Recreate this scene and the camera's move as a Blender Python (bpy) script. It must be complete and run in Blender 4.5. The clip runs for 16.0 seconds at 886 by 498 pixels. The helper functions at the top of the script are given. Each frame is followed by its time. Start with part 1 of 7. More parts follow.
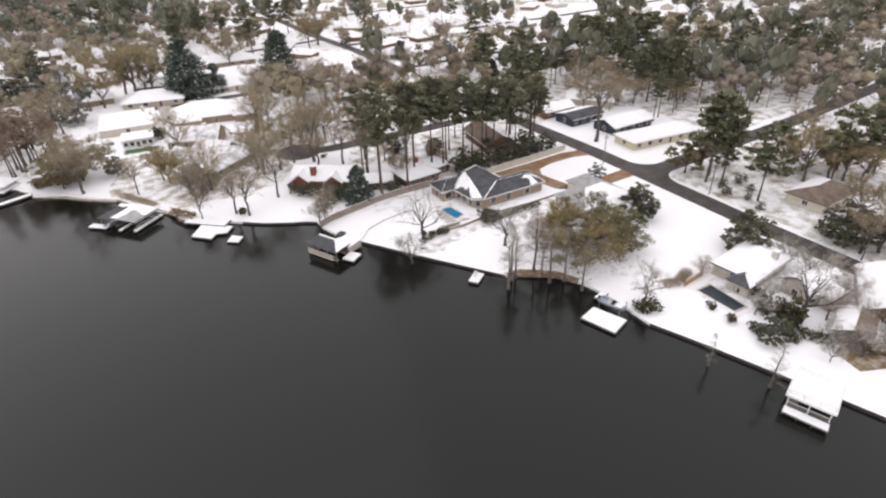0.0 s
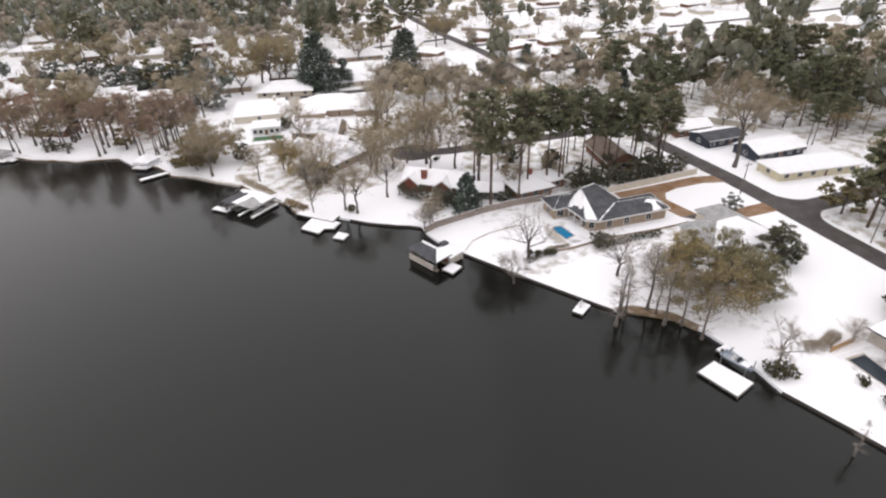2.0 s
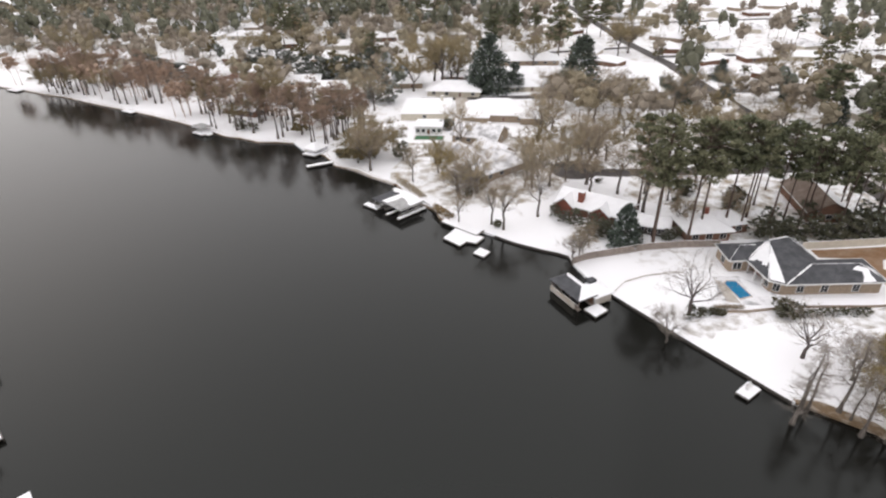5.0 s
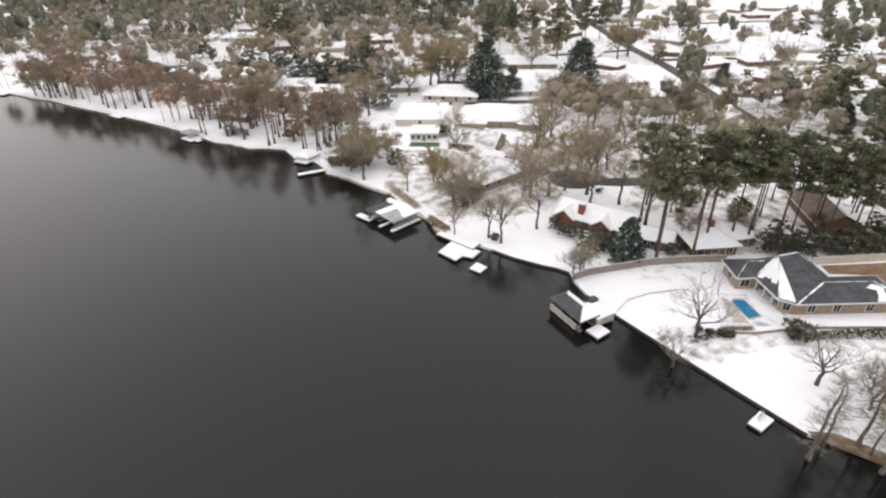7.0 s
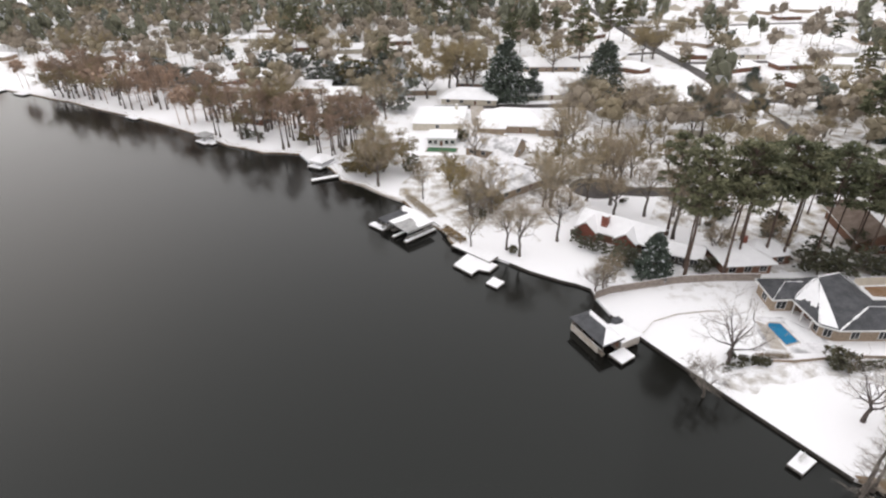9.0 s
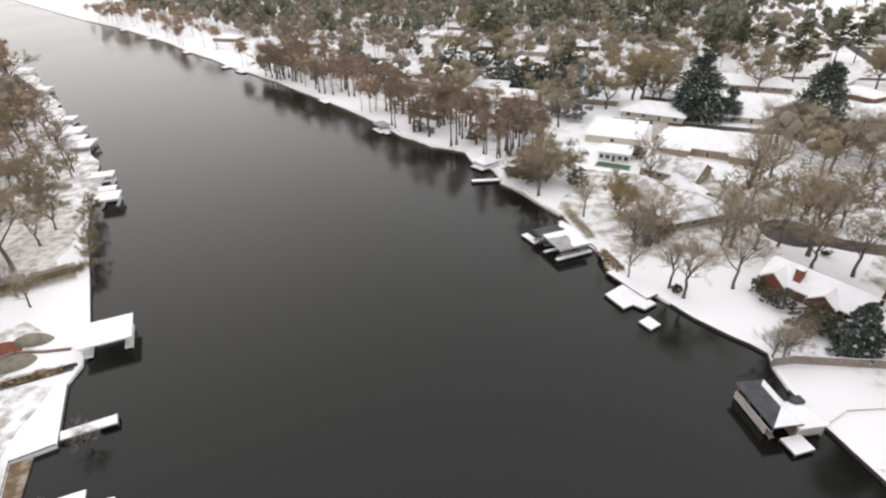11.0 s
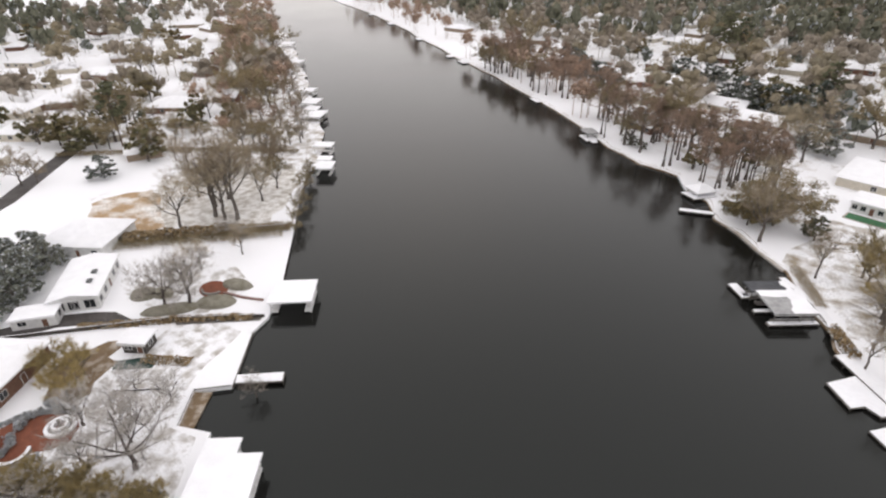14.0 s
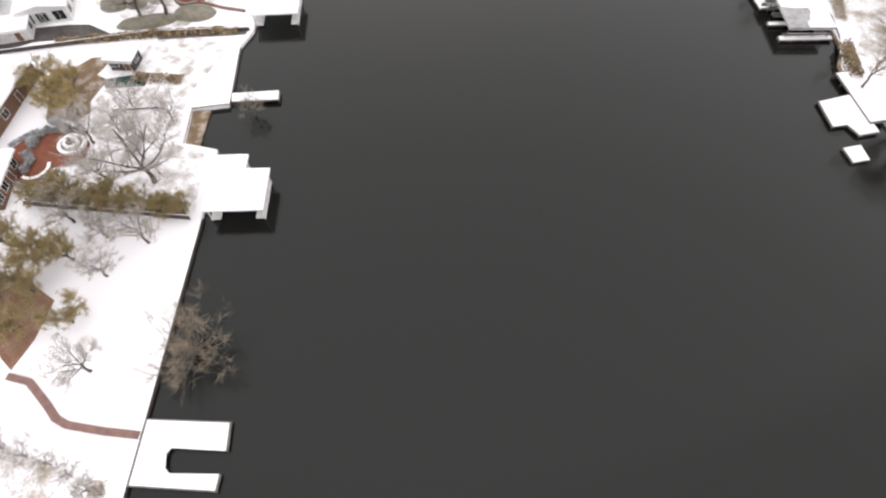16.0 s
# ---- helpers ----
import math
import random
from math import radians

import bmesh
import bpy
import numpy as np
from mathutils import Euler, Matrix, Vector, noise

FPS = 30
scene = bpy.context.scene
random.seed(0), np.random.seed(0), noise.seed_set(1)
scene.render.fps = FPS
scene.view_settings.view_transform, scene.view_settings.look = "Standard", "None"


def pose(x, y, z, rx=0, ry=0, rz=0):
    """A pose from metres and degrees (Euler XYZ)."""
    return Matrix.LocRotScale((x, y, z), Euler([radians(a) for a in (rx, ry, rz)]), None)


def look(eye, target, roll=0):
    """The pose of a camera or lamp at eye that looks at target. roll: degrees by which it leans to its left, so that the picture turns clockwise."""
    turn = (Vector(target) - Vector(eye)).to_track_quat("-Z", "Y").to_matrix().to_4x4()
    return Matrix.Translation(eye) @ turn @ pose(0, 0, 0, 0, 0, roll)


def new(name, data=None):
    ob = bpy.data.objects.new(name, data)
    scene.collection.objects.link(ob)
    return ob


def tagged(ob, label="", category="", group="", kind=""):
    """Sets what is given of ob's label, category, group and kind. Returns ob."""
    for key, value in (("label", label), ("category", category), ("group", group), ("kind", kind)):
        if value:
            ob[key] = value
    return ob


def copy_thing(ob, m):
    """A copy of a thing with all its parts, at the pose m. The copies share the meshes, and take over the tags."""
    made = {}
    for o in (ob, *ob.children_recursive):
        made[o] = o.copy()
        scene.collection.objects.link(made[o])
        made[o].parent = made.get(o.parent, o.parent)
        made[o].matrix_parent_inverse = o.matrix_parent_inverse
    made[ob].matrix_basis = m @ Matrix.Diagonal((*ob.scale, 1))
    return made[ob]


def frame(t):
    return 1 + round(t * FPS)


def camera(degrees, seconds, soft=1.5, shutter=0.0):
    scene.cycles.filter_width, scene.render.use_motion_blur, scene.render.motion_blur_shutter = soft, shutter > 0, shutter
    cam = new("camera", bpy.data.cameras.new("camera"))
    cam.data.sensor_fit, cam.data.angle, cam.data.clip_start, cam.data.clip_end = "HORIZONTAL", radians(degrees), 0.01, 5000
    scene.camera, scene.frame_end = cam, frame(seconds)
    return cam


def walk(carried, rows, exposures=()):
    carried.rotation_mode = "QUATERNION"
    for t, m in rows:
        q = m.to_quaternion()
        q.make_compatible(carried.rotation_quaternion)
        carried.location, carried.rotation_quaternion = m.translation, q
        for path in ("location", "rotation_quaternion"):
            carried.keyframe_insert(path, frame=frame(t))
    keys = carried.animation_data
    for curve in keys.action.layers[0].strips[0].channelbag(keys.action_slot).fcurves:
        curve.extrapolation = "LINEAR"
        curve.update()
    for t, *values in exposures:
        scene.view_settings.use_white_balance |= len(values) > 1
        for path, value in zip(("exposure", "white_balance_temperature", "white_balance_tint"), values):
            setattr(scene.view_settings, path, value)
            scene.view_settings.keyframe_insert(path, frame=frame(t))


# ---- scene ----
cam = camera(77.50, 16.0, soft=2.2)
PATH = [
    (0, pose(-6.30, -24.96, 69.70, 58.60, 1.46, -29.74)),
    (0.5, pose(-5.58, -23.33, 69.80, 58.69, 1.31, -24.54)),
    (1, pose(-4.84, -21.71, 69.87, 58.75, 1.37, -21.32)),
    (1.5, pose(-4.11, -20.06, 69.88, 58.86, 1.39, -17.75)),
    (2, pose(-3.41, -18.37, 69.87, 58.83, 1.42, -17.23)),
    (2.5, pose(-2.76, -16.71, 69.85, 58.85, 1.38, -16.74)),
    (3, pose(-2.18, -15.07, 69.84, 58.93, 1.42, -13.69)),
    (3.5, pose(-1.69, -13.37, 69.85, 58.96, 1.35, -11.83)),
    (4, pose(-1.30, -11.60, 69.86, 59.11, 1.42, -5.31)),
    (4.5, pose(-1.00, -9.87, 69.89, 59.22, 1.40, 0.35)),
    (7, pose(-0.17, -1.59, 70.05, 59.25, 1.27, 0.13)),
    (7.5, pose(0.00, 0.00, 70.00, 59.26, 1.25, 0.00)),
    (8, pose(0.17, 1.56, 69.92, 59.28, 1.28, -0.11)),
    (8.2, pose(0.20, 2.19, 69.86, 59.29, 1.32, -0.15)),
    (10.3, pose(-0.01, 9.11, 68.99, 59.70, 1.36, 12.48)),
    (10.5, pose(-0.08, 9.72, 68.92, 59.78, 1.30, 14.54)),
    (11, pose(-0.39, 11.13, 68.76, 59.92, 1.23, 20.36)),
    (11.5, pose(-0.89, 12.50, 68.62, 60.06, 1.10, 26.32)),
    (12, pose(-1.53, 13.87, 68.56, 60.11, 0.99, 30.91)),
    (12.5, pose(-2.28, 15.27, 68.50, 60.14, 0.91, 30.95)),
    (13, pose(-3.04, 16.55, 68.38, 60.21, 0.78, 32.88)),
    (13.5, pose(-3.58, 17.53, 68.26, 60.15, 0.54, 39.42)),
    (14, pose(-3.79, 17.94, 68.33, 59.97, 0.54, 42.39)),
    (14.5, pose(-3.77, 18.01, 68.58, 56.93, 0.45, 42.32)),
    (15, pose(-3.68, 18.02, 68.95, 50.15, 0.35, 42.29)),
    (15.5, pose(-3.53, 18.02, 69.42, 40.78, 0.41, 42.18)),
    (16, pose(-3.38, 18.08, 69.93, 30.77, 0.38, 42.22)),
]
EXPOSURES = [(0, -0.02, 6600, 14.5), (3.5, -0.02, 6610, 13.5), (7, -0.02, 6620, 12.5), (11.5, -0.12, 6610, 11.8), (14.5, -0.20, 6620, 13.5), (15.2, -0.12, 6620, 14), (16, 0.24, 6640, 14.5)]
walk(cam, PATH, EXPOSURES)
# World, light and exposure: an even overcast winter sky with a broad weak sun behind it.
G = 0.65         # height of the banks above the river
sky_world = bpy.data.worlds.new("overcast")
scene.world = sky_world
sky_world.use_nodes = True
wn = sky_world.node_tree
wn.nodes.clear()
sky = wn.nodes.new("ShaderNodeTexSky")
sky.sky_type = "NISHITA"
sky.sun_disc = False
sky.sun_elevation, sky.sun_rotation = radians(30), radians(-45)
sky.air_density, sky.dust_density = 1.0, 2.0
grey = wn.nodes.new("ShaderNodeMix")   # the cloud deck that veils the sky
grey.data_type = "RGBA"
grey.inputs[0].default_value = 0.955
grey.inputs[7].default_value = (8.2, 8.12, 8.2, 1)
sky_bg = wn.nodes.new("ShaderNodeBackground")
sky_bg.inputs["Strength"].default_value = 0.158
sky_out = wn.nodes.new("ShaderNodeOutputWorld")
wn.links.new(sky.outputs[0], grey.inputs[6])
wn.links.new(grey.outputs[2], sky_bg.inputs["Color"])
wn.links.new(sky_bg.outputs[0], sky_out.inputs["Surface"])
sun_data = bpy.data.lights.new("sun", "SUN")
sun_data.energy, sun_data.angle, sun_data.color = 0.5, radians(110), (1.0, 0.985, 0.97)
sun = new("sun", sun_data)
sun.matrix_world = look((-245, 245, 200), (0, 0, 0))


from mathutils.geometry import delaunay_2d_cdt


# ---- materials ----
def mat(name, color, second=None, rough=0.8, scale=1.0, mix=(0.35, 0.65), bump=0.0, bump_scale=8.0, metal=0.0,
        spread=0.12, fine=9.0, island=False, spec=0.3):
    """A node material: two colours mixed by large and small noise, with grain and relief."""
    m = bpy.data.materials.new(name)
    m.use_nodes = True
    t = m.node_tree
    b = t.nodes["Principled BSDF"]
    b.inputs["Roughness"].default_value, b.inputs["Metallic"].default_value = rough, metal
    b.inputs["Specular IOR Level"].default_value = spec
    co = t.nodes.new("ShaderNodeNewGeometry")
    n1 = t.nodes.new("ShaderNodeTexNoise")
    n1.inputs["Scale"].default_value, n1.inputs["Detail"].default_value = scale, 4
    n2 = t.nodes.new("ShaderNodeTexNoise")
    n2.inputs["Scale"].default_value, n2.inputs["Detail"].default_value = scale * fine, 3
    for n in (n1, n2):
        t.links.new(co.outputs["Position"], n.inputs["Vector"])
    ramp = t.nodes.new("ShaderNodeMapRange")
    ramp.inputs["From Min"].default_value, ramp.inputs["From Max"].default_value = mix
    t.links.new(n1.outputs[0], ramp.inputs["Value"])
    mx = t.nodes.new("ShaderNodeMix")
    mx.data_type = "RGBA"
    mx.inputs[6].default_value = (*color, 1)
    mx.inputs[7].default_value = (*(second or [c * 0.75 for c in color]), 1)
    t.links.new(ramp.outputs[0], mx.inputs[0])
    hs = t.nodes.new("ShaderNodeHueSaturation")
    t.links.new(mx.outputs[2], hs.inputs["Color"])
    val = t.nodes.new("ShaderNodeMapRange")
    val.inputs["From Min"].default_value, val.inputs["From Max"].default_value = 0.3, 0.7
    val.inputs["To Min"].default_value, val.inputs["To Max"].default_value = 1 - spread, 1 + spread
    if island:
        t.links.new(co.outputs["Random Per Island"], val.inputs["Value"])
        val.inputs["From Min"].default_value, val.inputs["From Max"].default_value = 0.0, 1.0
    else:
        t.links.new(n2.outputs[0], val.inputs["Value"])
    t.links.new(val.outputs[0], hs.inputs["Value"])
    t.links.new(hs.outputs[0], b.inputs["Base Color"])
    if bump:
        n3 = t.nodes.new("ShaderNodeTexNoise")
        n3.inputs["Scale"].default_value, n3.inputs["Detail"].default_value = bump_scale, 4
        t.links.new(co.outputs["Position"], n3.inputs["Vector"])
        bp = t.nodes.new("ShaderNodeBump")
        bp.inputs["Strength"].default_value, bp.inputs["Distance"].default_value = bump, 0.2
        t.links.new(n3.outputs[0], bp.inputs["Height"])
        t.links.new(bp.outputs[0], b.inputs["Normal"])
    return m


def dusted(name, color, second, snow_share, rough=0.7, spread=0.35):
    """Leaves or needles, of which some carry snow: each leaf has a shade of its own."""
    m = bpy.data.materials.new(name)
    m.use_nodes = True
    t = m.node_tree
    b = t.nodes["Principled BSDF"]
    b.inputs["Roughness"].default_value = rough
    b.inputs["Specular IOR Level"].default_value = 0.2
    geo = t.nodes.new("ShaderNodeNewGeometry")
    info = t.nodes.new("ShaderNodeObjectInfo")
    mx = t.nodes.new("ShaderNodeMix")
    mx.data_type = "RGBA"
    mx.inputs[6].default_value, mx.inputs[7].default_value = (*color, 1), (*second, 1)
    t.links.new(info.outputs["Random"], mx.inputs[0])
    val = t.nodes.new("ShaderNodeMapRange")
    val.inputs["To Min"].default_value, val.inputs["To Max"].default_value = 1 - spread, 1 + spread
    frac = t.nodes.new("ShaderNodeMath")
    frac.operation = "MULTIPLY"
    frac.inputs[1].default_value = 7.31
    fr2 = t.nodes.new("ShaderNodeMath")
    fr2.operation = "FRACT"
    t.links.new(geo.outputs["Random Per Island"], frac.inputs[0])
    t.links.new(frac.outputs[0], fr2.inputs[0])
    t.links.new(fr2.outputs[0], val.inputs["Value"])
    hs = t.nodes.new("ShaderNodeHueSaturation")
    t.links.new(mx.outputs[2], hs.inputs["Color"])
    t.links.new(val.outputs[0], hs.inputs["Value"])
    less = t.nodes.new("ShaderNodeMath")
    less.operation = "LESS_THAN"
    less.inputs[1].default_value = snow_share
    t.links.new(geo.outputs["Random Per Island"], less.inputs[0])
    sn = t.nodes.new("ShaderNodeMix")
    sn.data_type = "RGBA"
    sn.inputs[7].default_value = (0.42, 0.44, 0.46, 1)
    t.links.new(less.outputs[0], sn.inputs[0])
    t.links.new(hs.outputs[0], sn.inputs[6])
    t.links.new(sn.outputs[2], b.inputs["Base Color"])
    return m


SNOW = mat("snow", (0.92, 0.925, 0.945), (0.87, 0.875, 0.90), 0.9, 0.15, bump=0.25, bump_scale=1.5, spread=0.03)
ROOF_SNOW = mat("roof_snow", (0.925, 0.93, 0.95), (0.87, 0.875, 0.895), 0.9, 0.5, bump=0.2, bump_scale=3, spread=0.03)
THIN_SNOW = mat("thin_snow_on_shingles", (0.82, 0.82, 0.84), (0.40, 0.40, 0.41), 0.9, 0.35, (0.48, 0.66), 0.2, 4, spread=0.1)
MOTTLED = mat("thin_snow_on_grass", (0.90, 0.905, 0.925), (0.42, 0.39, 0.35), 0.95, 0.45, (0.43, 0.69), 0.3, 3, spread=0.12)
ROUGH_GRASS = mat("snow_on_rough_grass", (0.80, 0.79, 0.77), (0.40, 0.36, 0.30), 0.95, 0.5, (0.38, 0.72), 0.3, 3, spread=0.15)
# Thin snow in far yards; under the riverside trees its dull patches paint shade.
YARD_SNOW = mat("thin_snow_and_tree_shade", (0.91, 0.915, 0.935), (0.56, 0.52, 0.47), 0.95, 0.22, (0.50, 0.78), 0.3, 3, spread=0.08)
WOOD_FLOOR = mat("snow_and_leaves_under_trees", (0.88, 0.885, 0.90), (0.34, 0.29, 0.22), 0.95, 0.30, (0.43, 0.70), 0.3, 3, spread=0.25)
ASPHALT = mat("wet_asphalt", (0.060, 0.053, 0.050), (0.092, 0.083, 0.080), 0.7, 0.25, bump=0.15, bump_scale=6, spread=0.25)
SLUSH = mat("slush_on_asphalt", (0.09, 0.082, 0.078), (0.45, 0.44, 0.44), 0.75, 0.2, (0.52, 0.72), 0.2, 4, spread=0.2)
SHINGLE = mat("grey_shingles", (0.062, 0.064, 0.070), (0.100, 0.103, 0.111), 0.85, 0.6, bump=0.4, bump_scale=10, spread=0.28)
SHINGLE_LIGHT = mat("light_grey_shingles", (0.30, 0.30, 0.30), (0.42, 0.42, 0.42), 0.85, 0.6, bump=0.4, bump_scale=10, spread=0.2)
SHINGLE_BROWN = mat("brown_shingles", (0.16, 0.12, 0.095), (0.24, 0.19, 0.16), 0.85, 0.5, bump=0.4, bump_scale=10, spread=0.25)
TAN_BRICK = mat("tan_brick", (0.36, 0.285, 0.215), (0.28, 0.22, 0.165), 0.85, 2.0, bump=0.3, bump_scale=12, spread=0.2)
RED_BRICK = mat("red_brick", (0.27, 0.095, 0.068), (0.20, 0.078, 0.058), 0.85, 2.0, bump=0.3, bump_scale=12, spread=0.25)
BROWN_BRICK = mat("brown_brick", (0.20, 0.11, 0.075), (0.15, 0.085, 0.06), 0.85, 2.0, bump=0.3, bump_scale=12, spread=0.25)
NAVY = mat("navy_siding", (0.025, 0.032, 0.05), (0.035, 0.042, 0.06), 0.6, 1.0, spread=0.15)
YELLOW = mat("pale_yellow_siding", (0.62, 0.56, 0.40), (0.52, 0.47, 0.34), 0.7, 1.0, spread=0.1)
CREAM = mat("cream_siding", (0.62, 0.57, 0.48), (0.54, 0.50, 0.42), 0.7, 1.0, spread=0.1)
WHITE_WOOD = mat("white_painted_wood", (0.74, 0.74, 0.73), (0.62, 0.62, 0.61), 0.6, 1.2, spread=0.08)
GREY_WOOD = mat("weathered_grey_wood", (0.20, 0.185, 0.17), (0.13, 0.12, 0.11), 0.85, 1.5, bump=0.3, bump_scale=15, spread=0.25)
FENCE_WOOD = mat("taupe_fence_wood", (0.30, 0.255, 0.225), (0.22, 0.185, 0.16), 0.85, 1.2, bump=0.3, bump_scale=15, spread=0.2)
RAW_WOOD = mat("orange_new_wood", (0.42, 0.26, 0.12), (0.33, 0.20, 0.10), 0.8, 1.2, spread=0.2)
DARK_WOOD = mat("dark_wet_wood", (0.05, 0.045, 0.04), (0.08, 0.07, 0.06), 0.7, 1.5, spread=0.25)
BARK = mat("grey_bark", (0.155, 0.135, 0.12), (0.10, 0.087, 0.076), 0.9, 1.5, bump=0.5, bump_scale=10, spread=0.25)
DARK_BARK = mat("dark_wet_bark", (0.105, 0.085, 0.078), (0.07, 0.058, 0.054), 0.9, 1.5, bump=0.5, bump_scale=10, spread=0.25)
PINE_BARK = mat("pine_bark", (0.125, 0.088, 0.07), (0.08, 0.058, 0.048), 0.9, 1.2, bump=0.5, bump_scale=8, spread=0.25)
GLASS = mat("window_glass", (0.02, 0.022, 0.025), (0.035, 0.037, 0.04), 0.12, 1.0, spread=0.2, spec=0.6)
DIRT = mat("leaf_litter", (0.20, 0.14, 0.085), (0.48, 0.43, 0.37), 0.95, 0.6, (0.45, 0.75), bump=0.4, bump_scale=5, spread=0.3)
STRAW = mat("tan_straw_under_snow", (0.80, 0.78, 0.75), (0.42, 0.29, 0.17), 0.95, 0.16, (0.36, 0.56), 0.3, 4, spread=0.2)
CLAY = mat("brown_clay_drive", (0.23, 0.125, 0.06), (0.32, 0.22, 0.15), 0.9, 0.3, bump=0.2, bump_scale=5, spread=0.2)
PATIO_BRICK = mat("red_patio_brick", (0.24, 0.085, 0.05), (0.18, 0.065, 0.04), 0.85, 1.0, bump=0.3, bump_scale=9, spread=0.2)
WALK_BRICK = mat("faded_brick", (0.27, 0.165, 0.14), (0.20, 0.125, 0.11), 0.85, 1.0, bump=0.3, bump_scale=9, spread=0.2)
RED_LITTER = mat("red_leaf_litter", (0.24, 0.13, 0.085), (0.32, 0.22, 0.16), 0.95, 0.5, bump=0.4, bump_scale=5, spread=0.3)
STONE = mat("pale_paving", (0.42, 0.37, 0.31), (0.52, 0.49, 0.46), 0.85, 0.6, bump=0.2, bump_scale=6, spread=0.15)
CONCRETE = mat("concrete", (0.30, 0.285, 0.265), (0.22, 0.21, 0.195), 0.85, 0.8, bump=0.2, bump_scale=8, spread=0.15)
POOL_BLUE = mat("pool_water", (0.02, 0.21, 0.40), (0.015, 0.17, 0.34), 0.1, 0.8, bump=0.05, bump_scale=3, spread=0.08, spec=0.5)
POOL_DARK = mat("dark_pool_cover", (0.012, 0.022, 0.033), (0.02, 0.032, 0.045), 0.35, 0.8, spread=0.15)
POOL_GREEN = mat("green_pool_cover", (0.05, 0.17, 0.075), (0.04, 0.13, 0.06), 0.6, 0.8, spread=0.15)
HULL = mat("boat_gelcoat", (0.36, 0.40, 0.45), (0.28, 0.32, 0.37), 0.35, 1.0, spread=0.1, spec=0.5)
METAL = mat("galvanised_metal", (0.35, 0.35, 0.36), (0.28, 0.28, 0.29), 0.45, 1.0, metal=0.8, spread=0.1)
TWIG = mat("bare_twigs", (0.34, 0.28, 0.205), (0.26, 0.21, 0.15), 0.9, 0.03, spread=0.25, island=True)
TWIG_PALE = mat("pale_bare_twigs", (0.36, 0.32, 0.285), (0.28, 0.25, 0.215), 0.9, 0.03, spread=0.25, island=True)
TWIG_SNOW = mat("twigs_with_snow", (0.50, 0.475, 0.445), (0.34, 0.31, 0.275), 0.9, 0.03, spread=0.3, island=True)
TWIG_TAN = mat("tan_bare_twigs", (0.42, 0.35, 0.25), (0.33, 0.275, 0.19), 0.9, 0.03, spread=0.25, island=True)
TWIG_RUST = mat("rusty_cypress_twigs", (0.37, 0.262, 0.195), (0.295, 0.215, 0.165), 0.9, 0.03, spread=0.25, island=True)
TWIG_GOLD = mat("golden_olive_leaves_and_twigs", (0.37, 0.285, 0.13), (0.27, 0.215, 0.11), 0.9, 0.03, spread=0.3, island=True)
TWIG_OLIVE = mat("olive_brown_twigs", (0.31, 0.25, 0.15), (0.235, 0.195, 0.12), 0.9, 0.03, spread=0.25, island=True)
NEEDLE = dusted("pine_needles", (0.104, 0.114, 0.066), (0.148, 0.148, 0.088), 0.015)
OAK_LEAF = dusted("live_oak_leaves", (0.215, 0.168, 0.088), (0.150, 0.138, 0.076), 0.02)
DARK_LEAF = dusted("magnolia_leaves", (0.084, 0.088, 0.056), (0.118, 0.112, 0.072), 0.05)
CEDAR_LEAF = dusted("snowy_cedar_foliage", (0.072, 0.092, 0.074), (0.098, 0.114, 0.092), 0.09)
GREY_LEAF = dusted("frosted_evergreen_leaves", (0.105, 0.118, 0.098), (0.15, 0.155, 0.125), 0.16)
SHRUB_LEAF = dusted("shrub_leaves", (0.06, 0.06, 0.032), (0.085, 0.075, 0.045), 0.12)
# Brown of the distant woods, desaturated to paint in the haze of the air.
FAR_BROWN = mat("hazed_brown_twigs", (0.275, 0.235, 0.185), (0.215, 0.185, 0.15), 0.95, 0.03, spread=0.2, island=True)
# Few needles carry snow; the greyed green is aerial haze put into the colour.
FAR_NEEDLE = dusted("hazed_snowy_pine_needles", (0.096, 0.104, 0.076), (0.135, 0.136, 0.098), 0.05)
FAR_OLIVE = mat("far_olive_twigs", (0.26, 0.22, 0.15), (0.205, 0.18, 0.13), 0.95, 0.03, spread=0.2, island=True)
FROST_LEAF = dusted("frosted_leaves", (0.26, 0.26, 0.23), (0.32, 0.32, 0.29), 0.72)
SNOWY_LEAF = dusted("snow_covered_leaves", (0.150, 0.160, 0.128), (0.20, 0.20, 0.155), 0.26)
BRUSH_LEAF = dusted("dry_brown_brush", (0.25, 0.18, 0.10), (0.31, 0.235, 0.14), 0.06)
HEDGE_LEAF = dusted("hedge_leaves", (0.16, 0.13, 0.06), (0.20, 0.155, 0.08), 0.12)


# ---- mesh helpers ----
def raw(name, verts, faces, material, parent=None, label=""):
    me = bpy.data.meshes.new(name)
    me.from_pydata([tuple(v) for v in verts], [], faces)
    me.materials.append(material)
    me.update()
    ob = new(name, me)
    if parent:
        ob.parent = parent
    if label:
        tagged(ob, label)
    return ob


